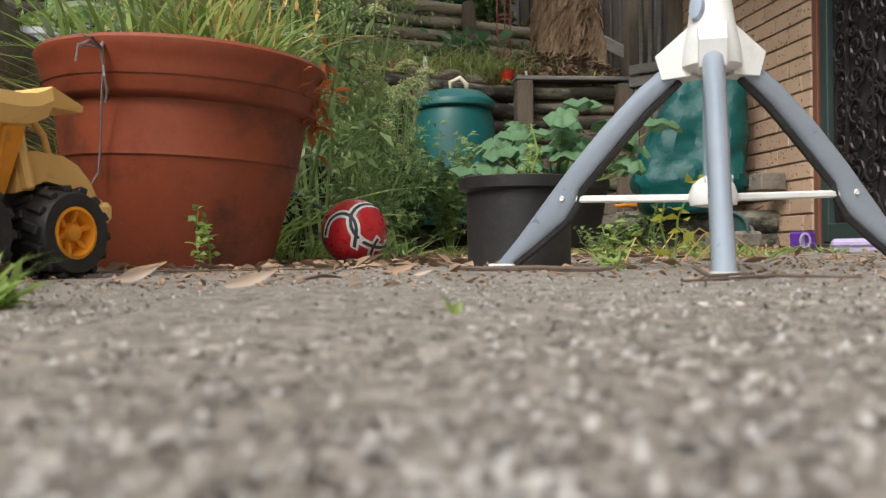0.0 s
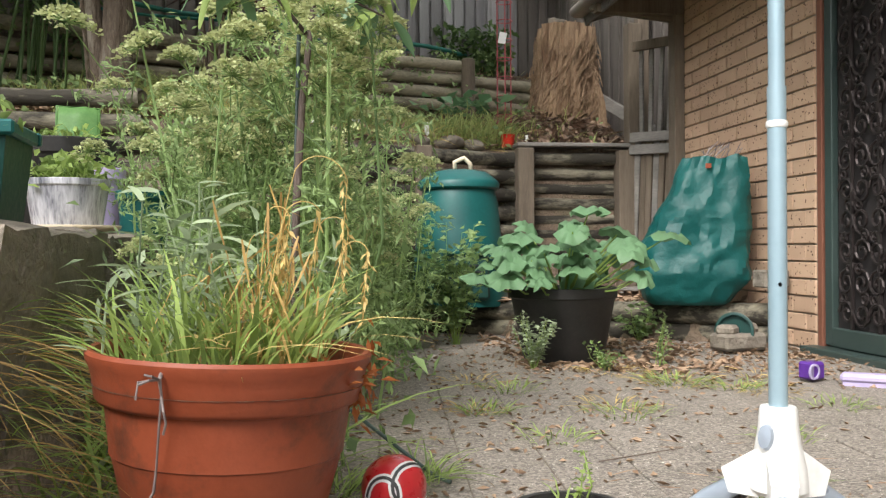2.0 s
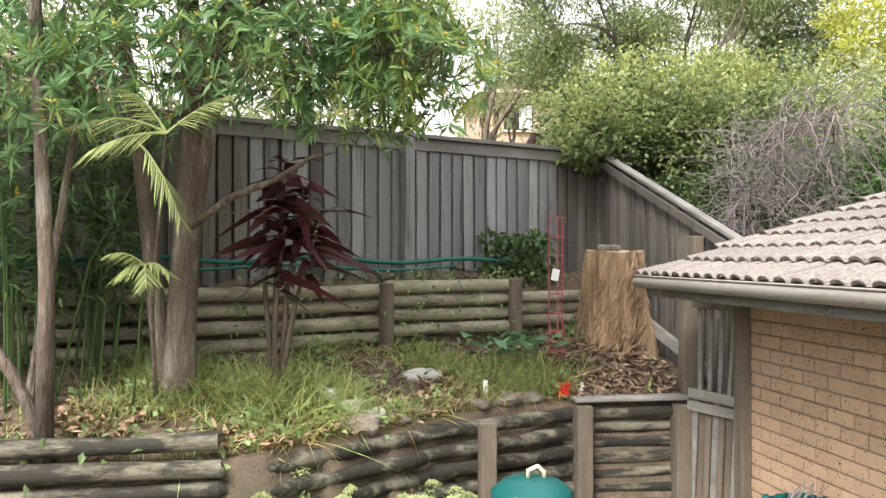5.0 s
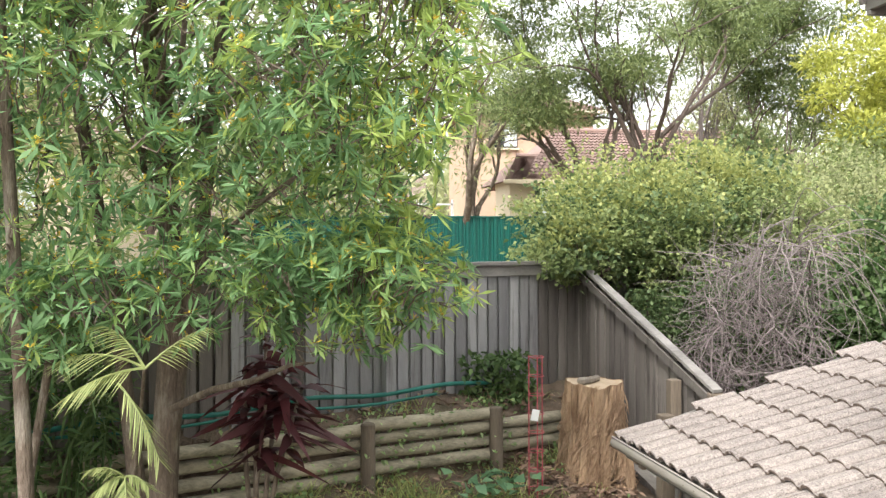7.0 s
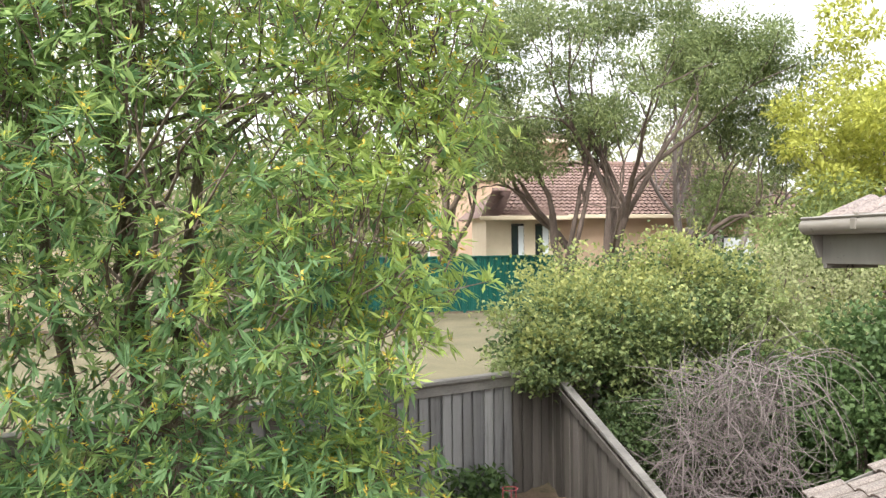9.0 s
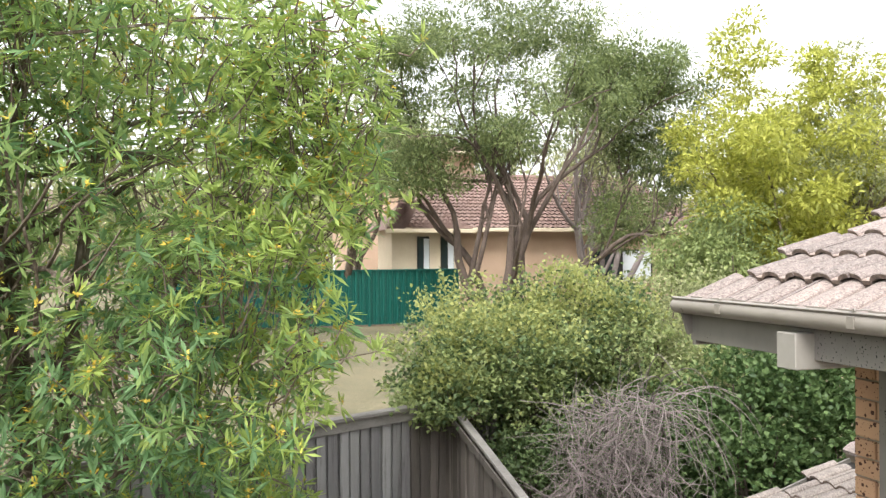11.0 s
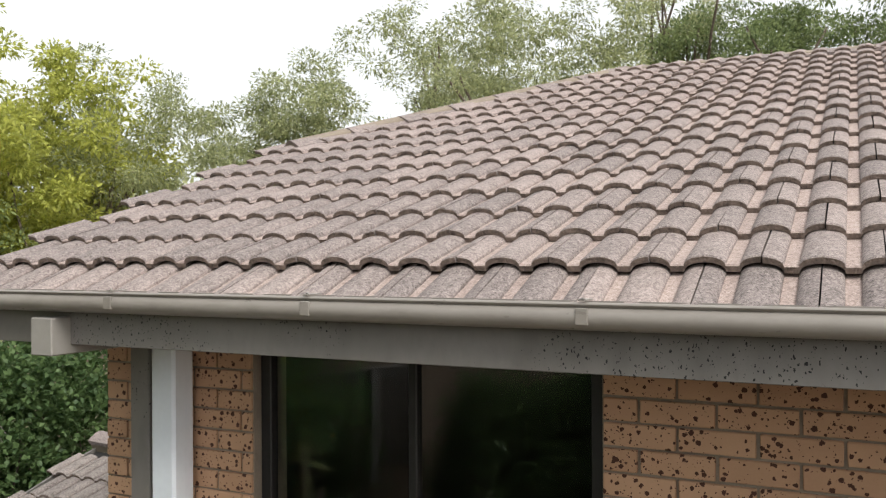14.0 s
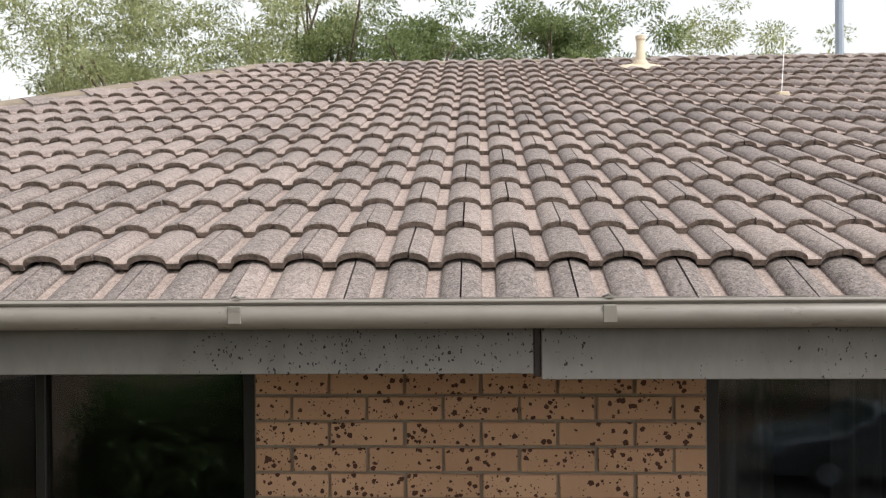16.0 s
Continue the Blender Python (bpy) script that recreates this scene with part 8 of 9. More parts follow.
for (bx, by, bz), rr, k in (((-1.5, 5.1, 5.3), (1.75, 1.4, 1.7), 1150), ((-0.85, 4.85, 3.95), (1.0, 0.8, 0.65), 430), ((-0.55, 4.9, 4.9), (0.9, 0.8, 1.0), 560), ((-2.4, 4.8, 4.1), (0.9, 0.8, 0.8), 380), ((-1.2, 4.7, 6.5), (1.5, 1.2, 1.1), 1000), ((-1.7, 6.4, 5.9), (2.2, 0.9, 1.6), 620), ((-0.05, 5.0, 5.75), (0.6, 0.5, 0.6), 300),
                            ((-0.42, 4.8, 3.35), (0.55, 0.45, 0.32), 210), ((-1.1, 4.8, 3.4), (0.7, 0.5, 0.32), 190), ((-0.85, 4.9, 3.05), (0.45, 0.35, 0.16), 50), ((-3.2, 5.0, 5.4), (1.2, 1.2, 1.7), 620), ((-0.15, 4.75, 5.3), (0.6, 0.6, 0.95), 380), ((-0.7, 4.3, 4.4), (0.75, 0.5, 0.7), 360), ((-2.6, 5.3, 6.4), (1.3, 1.0, 1.1), 760), ((-2.3, 6.1, 4.0), (1.5, 0.7, 1.1), 460), ((-0.9, 5.7, 4.1), (1.2, 0.6, 0.8), 330), ((-3.0, 5.4, 3.5), (0.9, 0.7, 0.9), 220), ((-1.75, 4.75, 3.3), (0.9, 0.35, 0.3), 230), ((-2.6, 4.9, 3.15), (0.7, 0.4, 0.35), 150), ((-0.75, 4.6, 3.35), (0.5, 0.35, 0.25), 110), ((-2.0, 5.1, 5.6), (0.9, 0.6, 0.9), 420), ((-2.5, 5.0, 5.0), (0.8, 0.6, 0.8), 300)):
    p, d = blob_points(rng, (bx, by, bz), rr, k, 0.22, 0.5)
    cen.append(p), way.append(d)
cen, way = np.concatenate(cen), np.concatenate(way)
# the crown narrows between its hanging tiers
reach = np.interp(cen[:, 2], (3.0, 3.25, 3.5, 3.8, 4.0, 4.28, 4.45, 4.65, 4.8, 5.05, 5.5, 6.5), (-0.3, 0.0, -0.15, -0.42, -0.22, 0.02, -0.05, -0.2, -0.08, 0.2, 0.26, 0.3))
keep = cen[:, 0] < reach - 0.05 + 0.1 * (4.75 - cen[:, 1]) + rng.normal(0, 0.07, len(cen))
keep &= rng.uniform(0, 1, len(cen)) < np.where(cen[:, 0] > -1.0, 0.88, np.interp(cen[:, 2], (3.1, 3.6, 4.6, 5.2), (0.62, 0.72, 0.82, 1.0)))
cen, way = cen[keep], way[keep]
pick = rng.uniform(0, 1, len(cen))
young = pick > np.interp(cen[:, 0] + 0.25 * (cen[:, 2] - 4.6), (-1.6, -0.9, -0.3), (0.97, 0.72, 0.22))
old = ~young & (rng.uniform(0, 1, len(cen)) < np.interp(cen[:, 2], (3.4, 4.2, 5.2), (0.75, 0.5, 0.15)))
mid = ~young & ~old
whorls("crown", L_TREE, bt, cen[mid], unit(way[mid] + UP * 0.5), 11, 0.1, 0.0088)
whorls("crown", L_TREEOLD, bt, cen[old], unit(way[old] + UP * 0.4), 11, 0.112, 0.0102, "older darker green leaves lower down")
whorls("crown", L_TREEYOUNG, bt, cen[young], unit(way[young] + UP * 0.5), 11, 0.098, 0.0086, "young yellow-green leaves")
yl = rng.choice(len(cen), 1100, replace=False)
whorls("young_tip", L_YEL, bt, cen[yl] + UP * 0.03, unit(way[yl] + UP), 5, 0.034, 0.005, "yellow-green new tips")
yl = rng.choice(len(cen), 2600, replace=False)
whorls("flower_tip", L_FLOWER, bt, cen[yl] + UP * 0.02, unit(way[yl] + UP), 6, 0.03, 0.006, "orange-yellow bud clusters")
tw = Mesh()
for i in range(0, len(cen), 2):
    q = cen[i]
    o = q - way[i] * rng.uniform(0.08, 0.22) - UP * rng.uniform(0.04, 0.16)
    tw.tube([o, (o + q) / 2 + rng.normal(0, 0.02, 3), q], [0.006, 0.004, 0.0025], 4, caps=False)
tagged(part("twig", tw, M_BARK, bt), kind="stuff")

sl = plant("tree", "slender pale-barked tree with a leaning stem", "tree")
m = Mesh()
m.tube([(-2.42, 4.98, 1.2), (-2.4, 4.95, 2.2), (-2.44, 4.95, 3.2), (-2.5, 4.95, 4.4), (-2.55, 4.9, 6.0)], [0.05, 0.04, 0.036, 0.03, 0.024], 10)
m.tube([(-2.38, 5.1, 1.2), (-2.62, 5.1, 1.7), (-3.0, 5.1, 2.3)], [0.045, 0.035, 0.025], 8)
part("trunk", m, M_BARK, sl, smooth=True)
c, d = blob_points(rng, (-2.9, 5.0, 6.0), (1.0, 0.8, 0.8), 200, 0.3, 0.4)
whorls("crown", L_TREE, sl, c, d, 10, 0.12, 0.012)

cn = plant("cane_clump", "tall thin green canes and palm stems against the fence", "canes", kind="stuff")
m = Mesh()
lc, ld = [], []
for k in range(60):
    x = rng.uniform(-4.2, -2.05)
    y = fence_line(x) - rng.uniform(0.15, 0.7)
    z0 = land(x, y)
    h = rng.uniform(0.9, 2.2)
    dx = rng.normal(0, 0.26)
    m.tube([(x, y, z0), (x + dx * 0.3, y, z0 + h * 0.5), (x + dx, y - 0.05, z0 + h)], [0.011, 0.009, 0.005], 6, caps=False)
    for t in np.linspace(0.4, 1, 10):
        lc.append((x + dx * t, y, z0 + h * t))
        ld.append(np.append(rng.normal(0, 1, 2), -0.1))
part("canes", m, L_DARK, cn)
lc, ld = np.repeat(np.array(lc), 4, 0), np.repeat(np.array(ld), 4, 0)
add_part("leaves", leaves_mesh("leaves", L_DARK, lc + rng.normal(0, 0.06, lc.shape), ld + rng.normal(0, 0.6, ld.shape), 0.16, 0.014, rng), cn)


def frond(parent, base, tip, sag, n=38, leaf=0.19):
    base, tip = np.array(base, float), np.array(tip, float)
    pts = [base * (1 - t) + tip * t + UP * sag * 4 * t * (1 - t) for t in np.linspace(0, 1, 12)]
    f = part("frond", Mesh().tube(pts, np.linspace(0.008, 0.002, 12).tolist(), 5, caps=False), L_PALM, parent)
    c, d = [], []
    axis = unit((tip - base)[None])[0]
    side = unit(np.cross(axis, UP)[None])[0]
    for t in np.linspace(0.18, 1, n):
        q = base * (1 - t) + tip * t + UP * sag * 4 * t * (1 - t)
        for s in (-1, 1):
            c.append(q)
            d.append(axis * 0.75 + side * s * 0.8 - UP * 0.45)
    c, d = np.array(c), np.array(d)
    o = new("leaflet", blades_mesh("leaflet", L_PALM, c, d, leaf * (1.1 - 0.5 * np.abs(np.linspace(-0.4, 1, len(c)))), 0.0078, rng, 0.7, 4))
    o.parent = f
    tagged(o, kind="stuff")


pm = plant("palm", "young palm with arching pale feathery fronds", "palm")
part("stem", Mesh().tube([(-1.98, 5.75, 1.35), (-1.95, 5.4, 2.0), (-1.76, 4.62, 2.9)], [0.016, 0.012, 0.008], 8), M_BARK, pm)
for base, tip, sag in (((-1.75, 4.58, 2.91), (-2.09, 4.48, 2.80), 0.03), ((-1.75, 4.58, 2.91), (-1.47, 4.6, 3.10), 0.02), ((-1.87, 4.52, 2.85), (-1.67, 4.44, 2.50), 0.045), ((-1.75, 4.58, 2.91), (-2.16, 4.62, 2.95), 0.05), ((-1.75, 4.58, 2.91), (-1.95, 4.6, 3.12), 0.04)):
    frond(pm, base, tip, sag, n=19, leaf=0.16)
pm = plant("palm", "low palm with feathery fronds under the tree", "palm")
part("stem", Mesh().tube([(-2.1, 5.6, 1.35), (-2.0, 5.3, 1.9), (-1.93, 5.05, 2.25)], [0.008, 0.006, 0.005], 8), L_DARK, pm)
for tip, sag in (((-2.06, 4.98, 2.2), 0.03), ((-1.80, 4.98, 2.22), 0.03), ((-2.1, 5.0, 2.32), 0.03), ((-1.9, 4.92, 2.14), 0.03)):
    frond(pm, (-1.93, 5.05, 2.26), tip, sag, n=18, leaf=0.1)
pm = plant("palm", "pale palm fronds hanging into the canopy", "palm")
part("stem", Mesh().tube([(-2.7, 5.6, 1.3), (-2.3, 5.3, 3.3)], [0.03, 0.02], 8), M_BARK, pm)
for tip, sag in (((-1.9, 4.9, 3.45), 0.1), ((-2.6, 4.9, 3.0), 0.12), ((-2.75, 5.0, 3.4), 0.1)):
    frond(pm, (-2.25, 5.2, 3.35), tip, sag, leaf=0.13)

co = plant("cordyline", "dark burgundy cordyline with strappy drooping leaves", "shrub")
m = Mesh()
cc, dd = [], []
for (x0, y0, x1, y1, h) in ((-1.28, 5.9, -1.19, 5.82, 2.92), (-1.27, 5.9, -1.33, 5.8, 2.72), (-1.25, 5.88, -0.97, 5.82, 2.6), (-1.27, 5.86, -1.2, 5.76, 2.5), (-1.24, 5.9, -1.08, 5.86, 2.78)):
    part("stem", Mesh().tube([(x0, y0, 1.4), ((x0 + x1) / 2 - 0.03, y0, (1.4 + h) / 2), (x1, y1, h)], [0.02, 0.016, 0.011], 7), M_BARK, co, smooth=True)
    for zz in np.linspace(h - 0.42, h, 28):
        t = (zz - 1.4) / (h - 1.4)
        a = rng.uniform(0, 6.283)
        cc.append((x0 + (x1 - x0) * t, y0 + (y1 - y0) * t, zz))
        dd.append((math.cos(a), math.sin(a), rng.uniform(-0.5, 0.9) + 0.8 * (zz > h - 0.1)))
cc, dd = np.array(cc), np.array(dd)
add_part("leaves", blades_mesh("leaves", L_RED, cc, dd, rng.uniform(0.15, 0.25, len(cc)), 0.07, rng, 1.5, 5), co)


# ---- beyond the fence ----
def shrub(name, label, blobs, mat, leaf, lw, per, group="", core=None, cat="shrub", bump=0.25, shell=0.55, top=None):
    s = plant(name, label, cat, group)
    C, D = [], []
    for c, r, n in blobs:
        p, d = blob_points(rng, c, r, n, bump, shell)
        C.append(p), D.append(d)
    C, D = np.concatenate(C), np.concatenate(D)
    c, d = np.repeat(C, per, 0) + rng.normal(0, leaf * 0.9, (len(C) * per, 3)), np.repeat(D, per, 0)
    w = d * 0.5 + rng.normal(0, 0.7, d.shape) + UP * 0.3
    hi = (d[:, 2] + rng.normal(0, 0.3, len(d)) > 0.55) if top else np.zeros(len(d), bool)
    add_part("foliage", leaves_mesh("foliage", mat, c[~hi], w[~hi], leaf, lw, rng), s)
    # leaves on the upward side get the lit colour
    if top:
        add_part("foliage", leaves_mesh("foliage", top, c[hi], w[hi] + UP * 0.4, leaf, lw, rng), s, "yellow-olive leaves on top, sky light put in their colour")
    # core leaves take the darkened colour, which paints the shade inside the shrub
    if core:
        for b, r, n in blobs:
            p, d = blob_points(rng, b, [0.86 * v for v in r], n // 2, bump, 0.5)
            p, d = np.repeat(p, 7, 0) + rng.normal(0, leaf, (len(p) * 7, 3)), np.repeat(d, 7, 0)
            add_part("foliage", leaves_mesh("foliage", core, p, d * 0.4 + rng.normal(0, 0.7, d.shape), leaf, lw * 1.2, rng), s, "inner leaves with the bush's own shade put in their colour")
    m = Mesh()
    for b, r, n in blobs:
        for k in range(14):
            e = np.array(b) + sphere_dirs(rng, 1)[0] * np.array(r) * 0.8
            o = np.array((b[0], b[1], b[2] - r[2] * 1.0))
            m.tube([o, (o + e) / 2 + rng.normal(0, 0.1, 3), e], [0.03, 0.018, 0.006], 5, caps=False)
    tagged(part("branch", m, M_BARKDK, s), kind="stuff")
    return s


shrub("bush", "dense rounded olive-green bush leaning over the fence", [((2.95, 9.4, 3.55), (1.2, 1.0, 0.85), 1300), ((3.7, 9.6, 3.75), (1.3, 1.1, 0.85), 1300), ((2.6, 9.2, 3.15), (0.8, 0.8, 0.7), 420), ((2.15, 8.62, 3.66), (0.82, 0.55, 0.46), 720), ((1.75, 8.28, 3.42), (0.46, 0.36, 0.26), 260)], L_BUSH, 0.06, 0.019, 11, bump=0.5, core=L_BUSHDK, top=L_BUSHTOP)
# leaves added to fill the dark below the bush, shade in their colour
shrub("undergrowth", "leaves added below the leaning bush, its shade put in their colour", [((2.55, 8.1, 2.55), (0.5, 0.45, 0.5), 420), ((3.1, 7.9, 2.6), (0.6, 0.4, 0.6), 420)], L_BUSHDK, 0.06, 0.02, 8)
shrub("bush", "grey-green bush behind the dead tangle", [((4.8, 9.6, 3.6), (1.2, 1.1, 0.85), 1300), ((5.6, 9.8, 3.2), (1.2, 1.2, 1.1), 1100)], L_GUM, 0.06, 0.018, 9)
shrub("hedge", "dark green glossy hedge beyond the roof corner", [((4.9, 7.6, 2.5), (1.0, 0.8, 1.3), 1900), ((6.0, 7.6, 2.6), (1.2, 1.0, 1.5), 1700), ((4.0, 8.3, 2.3), (0.9, 0.7, 1.1), 1000)], L_DARK, 0.075, 0.026, 9)
dt = plant("dead_tangle", "open grey tangle of dead looping vine stems over the bush", "dead shrub")
lobes = [((2.78, 7.25, 3.05), (0.32, 0.3, 0.4)), ((3.12, 7.1, 3.22), (0.3, 0.3, 0.36)), ((3.0, 7.15, 2.55), (0.45, 0.32, 0.5)), ((3.32, 7.05, 2.75), (0.2, 0.28, 0.5)), ((2.66, 7.3, 2.5), (0.26, 0.3, 0.4))]


def trail(start, way, length, pull, n=11, curl=0.34):
    q, v, pts = np.array(start, float), unit(np.array(way, float)[None])[0], []
    turn = rng.normal(0, curl, 3)
    for j in range(n):
        pts.append(q.copy())
        v = unit((v + turn * 0.55 + rng.normal(0, 0.16, 3) - UP * pull)[None])[0]
        q = q + v * length / (n - 1)
    return pts


# thick looping stems, then the fine web and the strands that hang from the crest
for k in range(64):
    c0, r0 = lobes[k % 5]
    d0 = sphere_dirs(rng, 1)[0]
    pts = trail(np.array(c0) + d0 * np.array(r0) * 0.8, np.cross(d0, rng.normal(0, 1, 3)) + UP * 0.3, rng.uniform(0.4, 0.8), 0.10, curl=0.6)
    part("vine_stem", Mesh().tube(pts, np.linspace(0.0075, 0.003, 11).tolist(), 5, caps=False), M_TWIG, dt, smooth=True)
m = Mesh()
for k in range(900):
    c0, r0 = lobes[rng.integers(5)]
    d0 = sphere_dirs(rng, 1)[0]
    pts = trail(np.array(c0) + d0 * np.array(r0) * rng.uniform(0.5, 1.08), np.cross(d0, rng.normal(0, 1, 3)) + d0 * 0.25, rng.uniform(0.25, 0.6), 0.08, curl=0.6)
    m.tube(pts, np.linspace(0.004, 0.0015, 11).tolist(), 4, caps=False)
for k in range(46):
    x0 = rng.normal(3.3, 0.14)
    pts = trail((x0, 6.98 + rng.normal(0, 0.06), 3.45 + rng.normal(0, 0.12)), (rng.normal(0.15, 0.35), -0.2, 0.3), rng.uniform(0.6, 1.25), 0.34, curl=0.1)
    m.tube(pts, np.linspace(0.005, 0.002, 11).tolist(), 4, caps=False)
tagged(part("fine_stem", m, M_TWIG, dt, "fine grey web of dead tendrils"), kind="stuff")


def far_tree(label, base, limbs, length, radius, depth, leaf_mat, bark, leaf, lw, per, size, spread=0.45, up=0.1, kids=(2, 3), extra=None, shrink=0.72, lean=(0, 0), ways=None, bare=0.0, wander=0.1):
    t = plant("tree", label, "tree")
    m = Mesh()
    ends = []
    for k in range(limbs):
        a = 2 * math.pi * k / limbs + rng.uniform(-0.4, 0.4)
        w = ways[k] if ways else (0.55 * math.cos(a) + lean[0], 0.4 * math.sin(a) + lean[1], 1.0)
        branches(m, rng, base, w, length * rng.uniform(0.85, 1.15), radius, depth, ends, spread, up, 7, kids, shrink, wander, 0.012)
    part("trunk", m, bark, t, smooth=60)
    C = np.array([e[0] for e in ends])
    if bare:
        C = C[C[:, 2] > base[2] + bare]
    if extra is not None:
        C = np.concatenate([C, extra])
    c, d = clumps(rng, C, per, size)
    add_part("crown", leaves_mesh("crown", leaf_mat, c, d + UP * 0.1, leaf, lw, rng), t)
    return t


rng = np.random.default_rng(12)
tea_extra = np.concatenate([blob_points(rng, c_, r_, n_, 0.3, 0.2)[0] for c_, r_, n_ in (((4.6, 20.0, 9.6), (1.6, 1.5, 1.0), 26), ((7.5, 20.5, 10.8), (2.6, 2.0, 0.9), 44), ((10.8, 20.5, 9.2), (2.0, 1.6, 1.5), 60), ((12.0, 20.5, 7.2), (1.0, 1.2, 1.3), 26), ((5.0, 20.0, 6.6), (1.0, 1.0, 0.5), 14), ((10.4, 20.2, 5.6), (1.2, 1.0, 0.8), 18))])
far_tree("spreading fine-leaved dark tree with many bare forking limbs", (7.1, 20.5, 2.6), 7, 2.9, 0.14, 3, L_TEA, M_BARKDK, 0.13, 0.02, 250, (0.58, 0.58, 0.30), 0.36, 0.2, (2, 3), tea_extra, 0.74, bare=4.2, wander=0.2,
         ways=[(-0.75, 0.1, 0.9), (-0.4, -0.2, 1.1), (-0.12, 0.2, 1.2), (0.2, -0.1, 1.2), (0.55, 0.1, 1.0), (0.9, -0.1, 0.8), (0.35, 0.3, 1.1)])
p, _ = blob_points(rng, (13.2, 17.0, 6.6), (2.9, 2.3, 2.9), 190, 0.3, 0.35)
far_tree("airy yellow-green tree behind the house", (13.2, 17.0, 2.0), 5, 2.6, 0.12, 2, L_YELTREE, M_BARK, 0.15, 0.035, 150, (0.5, 0.5, 0.32), extra=p)
p, _ = blob_points(rng, (10.4, 16.0, 4.6), (1.3, 1.2, 1.2), 60, 0.3, 0.3)
far_tree("small leafy tree below the yellow-green tree", (10.4, 16.0, 2.0), 4, 1.4, 0.07, 2, L_BUSH, M_BARK, 0.13, 0.03, 90, (0.5, 0.5, 0.35), extra=p)
for (x, y, zt, r, n, mat, lab, per) in ((18.0, 13.5, 7.7, (2.6, 3.0, 2.1), 130, L_GUM, "pale grey-green gum tree behind the tiled roof", 80), (19.0, 7.5, 8.9, (3.0, 3.4, 2.5), 170, L_GUM, "olive gum tree rising behind the roof", 70),
                                        (21.0, 1.6, 9.6, (2.6, 2.8, 1.6), 130, L_TEA, "dark green tree behind the roof ridge", 85), (21.5, -2.0, 9.5, (2.4, 2.6, 1.5), 120, L_TEA, "dark spreading tree behind the roof ridge", 85), (24.0, -7.4, 10.3, (2.2, 2.4, 1.7), 46, L_GUM, "slender gum tree far behind the roof", 60), (15.5, 17.5, 7.5, (3.0, 2.5, 2.2), 110, L_GUM, "hazy gum tree on the slope", 70),
                                        (23.0, 10.5, 10.6, (3.4, 3.4, 1.6), 70, L_GUM, "tall thin gum tree against the sky", 55), (23.0, 4.6, 10.9, (2.8, 2.4, 1.3), 46, L_GUM, "tall gum with sparse crown", 55)):
    p, _ = blob_points(rng, (x, y, zt), r, int(n * 0.62), 0.45, 0.25)
    far_tree(lab, (x, y, 2.0), 5, (zt - 2.0) * 0.42, 0.14, 2, mat, M_BARK, 0.125, 0.023, per * 3, (0.5, 0.5, 0.3), extra=p, up=0.3)
p, _ = blob_points(rng, (4.0, 26.0, 9.0), (3.5, 2.5, 2.6), 90, 0.35, 0.25)
far_tree("hazy gum tree behind the neighbouring house", (4.0, 26.0, 2.5), 4, 2.8, 0.15, 2, L_GUM, M_BARK, 0.22, 0.03, 60, (0.7, 0.7, 0.4), extra=p, up=0.3)

p, _ = blob_points(rng, (13.2, 27.0, 10.6), (3.6, 2.0, 2.8), 120, 0.4, 0.15)
far_tree("hazy grey-green tree with thin bare twigs behind the dark tree", (13.2, 27.0, 2.5), 6, 3.2, 0.13, 3, L_GUM, M_TWIG, 0.16, 0.022, 70, (0.7, 0.7, 0.5), extra=p, up=0.3)

# woods on the far slopes
fw = plant("far_woods", "hazy grey-green wooded hillside in the distance", "woods", kind="stuff")
C = []
for k in range(900):
    a = rng.uniform(-1.1, 2.2)
    r = rng.uniform(48, 75)
    C.append((r * math.sin(a), r * math.cos(a), rng.uniform(2.5, 9.5) + (r - 48) * 0.15))
c, d = clumps(rng, np.array(C), 44, (1.9, 1.9, 1.2))
add_part("foliage", leaves_mesh("foliage", L_GUM, c, d, 0.7, 0.16, rng), fw)


# ---- the neighbours ----
def green_fence():
    f = thing("steel_fence", "dark green corrugated steel fence round the next garden", "fence", kind="structure")
    y = 25.2
    for x0, x1, yy0, yy1 in ((-2.0, 7.56, 24.6, 25.2),):
        n = 46
        for k in range(n):
            a, b = x0 + (x1 - x0) * k / n, x0 + (x1 - x0) * (k + 1) / n
            w = b - a
            m = Mesh()
            prof = [(0, 0), (w * 0.35, 0), (w * 0.42, 0.05), (w * 0.85, 0.05), (w * 0.93, 0), (w, 0)]
            m.sheet([[(a + p, y - q, z) for p, q in prof] for z in (2.62, 4.28)])
            part("panel", m, M_GREENFENCE, f)
        for x in np.arange(x0, x1 + 0.1, 2.25):
            part("post", Mesh().box((x, y - 0.06, 3.45), (0.08, 0.06, 1.70), bevel=0.005), M_GREENFENCE, f)
        part("top_rail", Mesh().box(((x0 + x1) / 2, y - 0.03, 4.30), (x1 - x0, 0.09, 0.05), bevel=0.005), M_GREENFENCE, f)
        part("plinth", Mesh().box(((x0 + x1) / 2, y, 2.56), (x1 - x0, 0.12, 0.28)), M_POST, f)
    return f


green_fence()


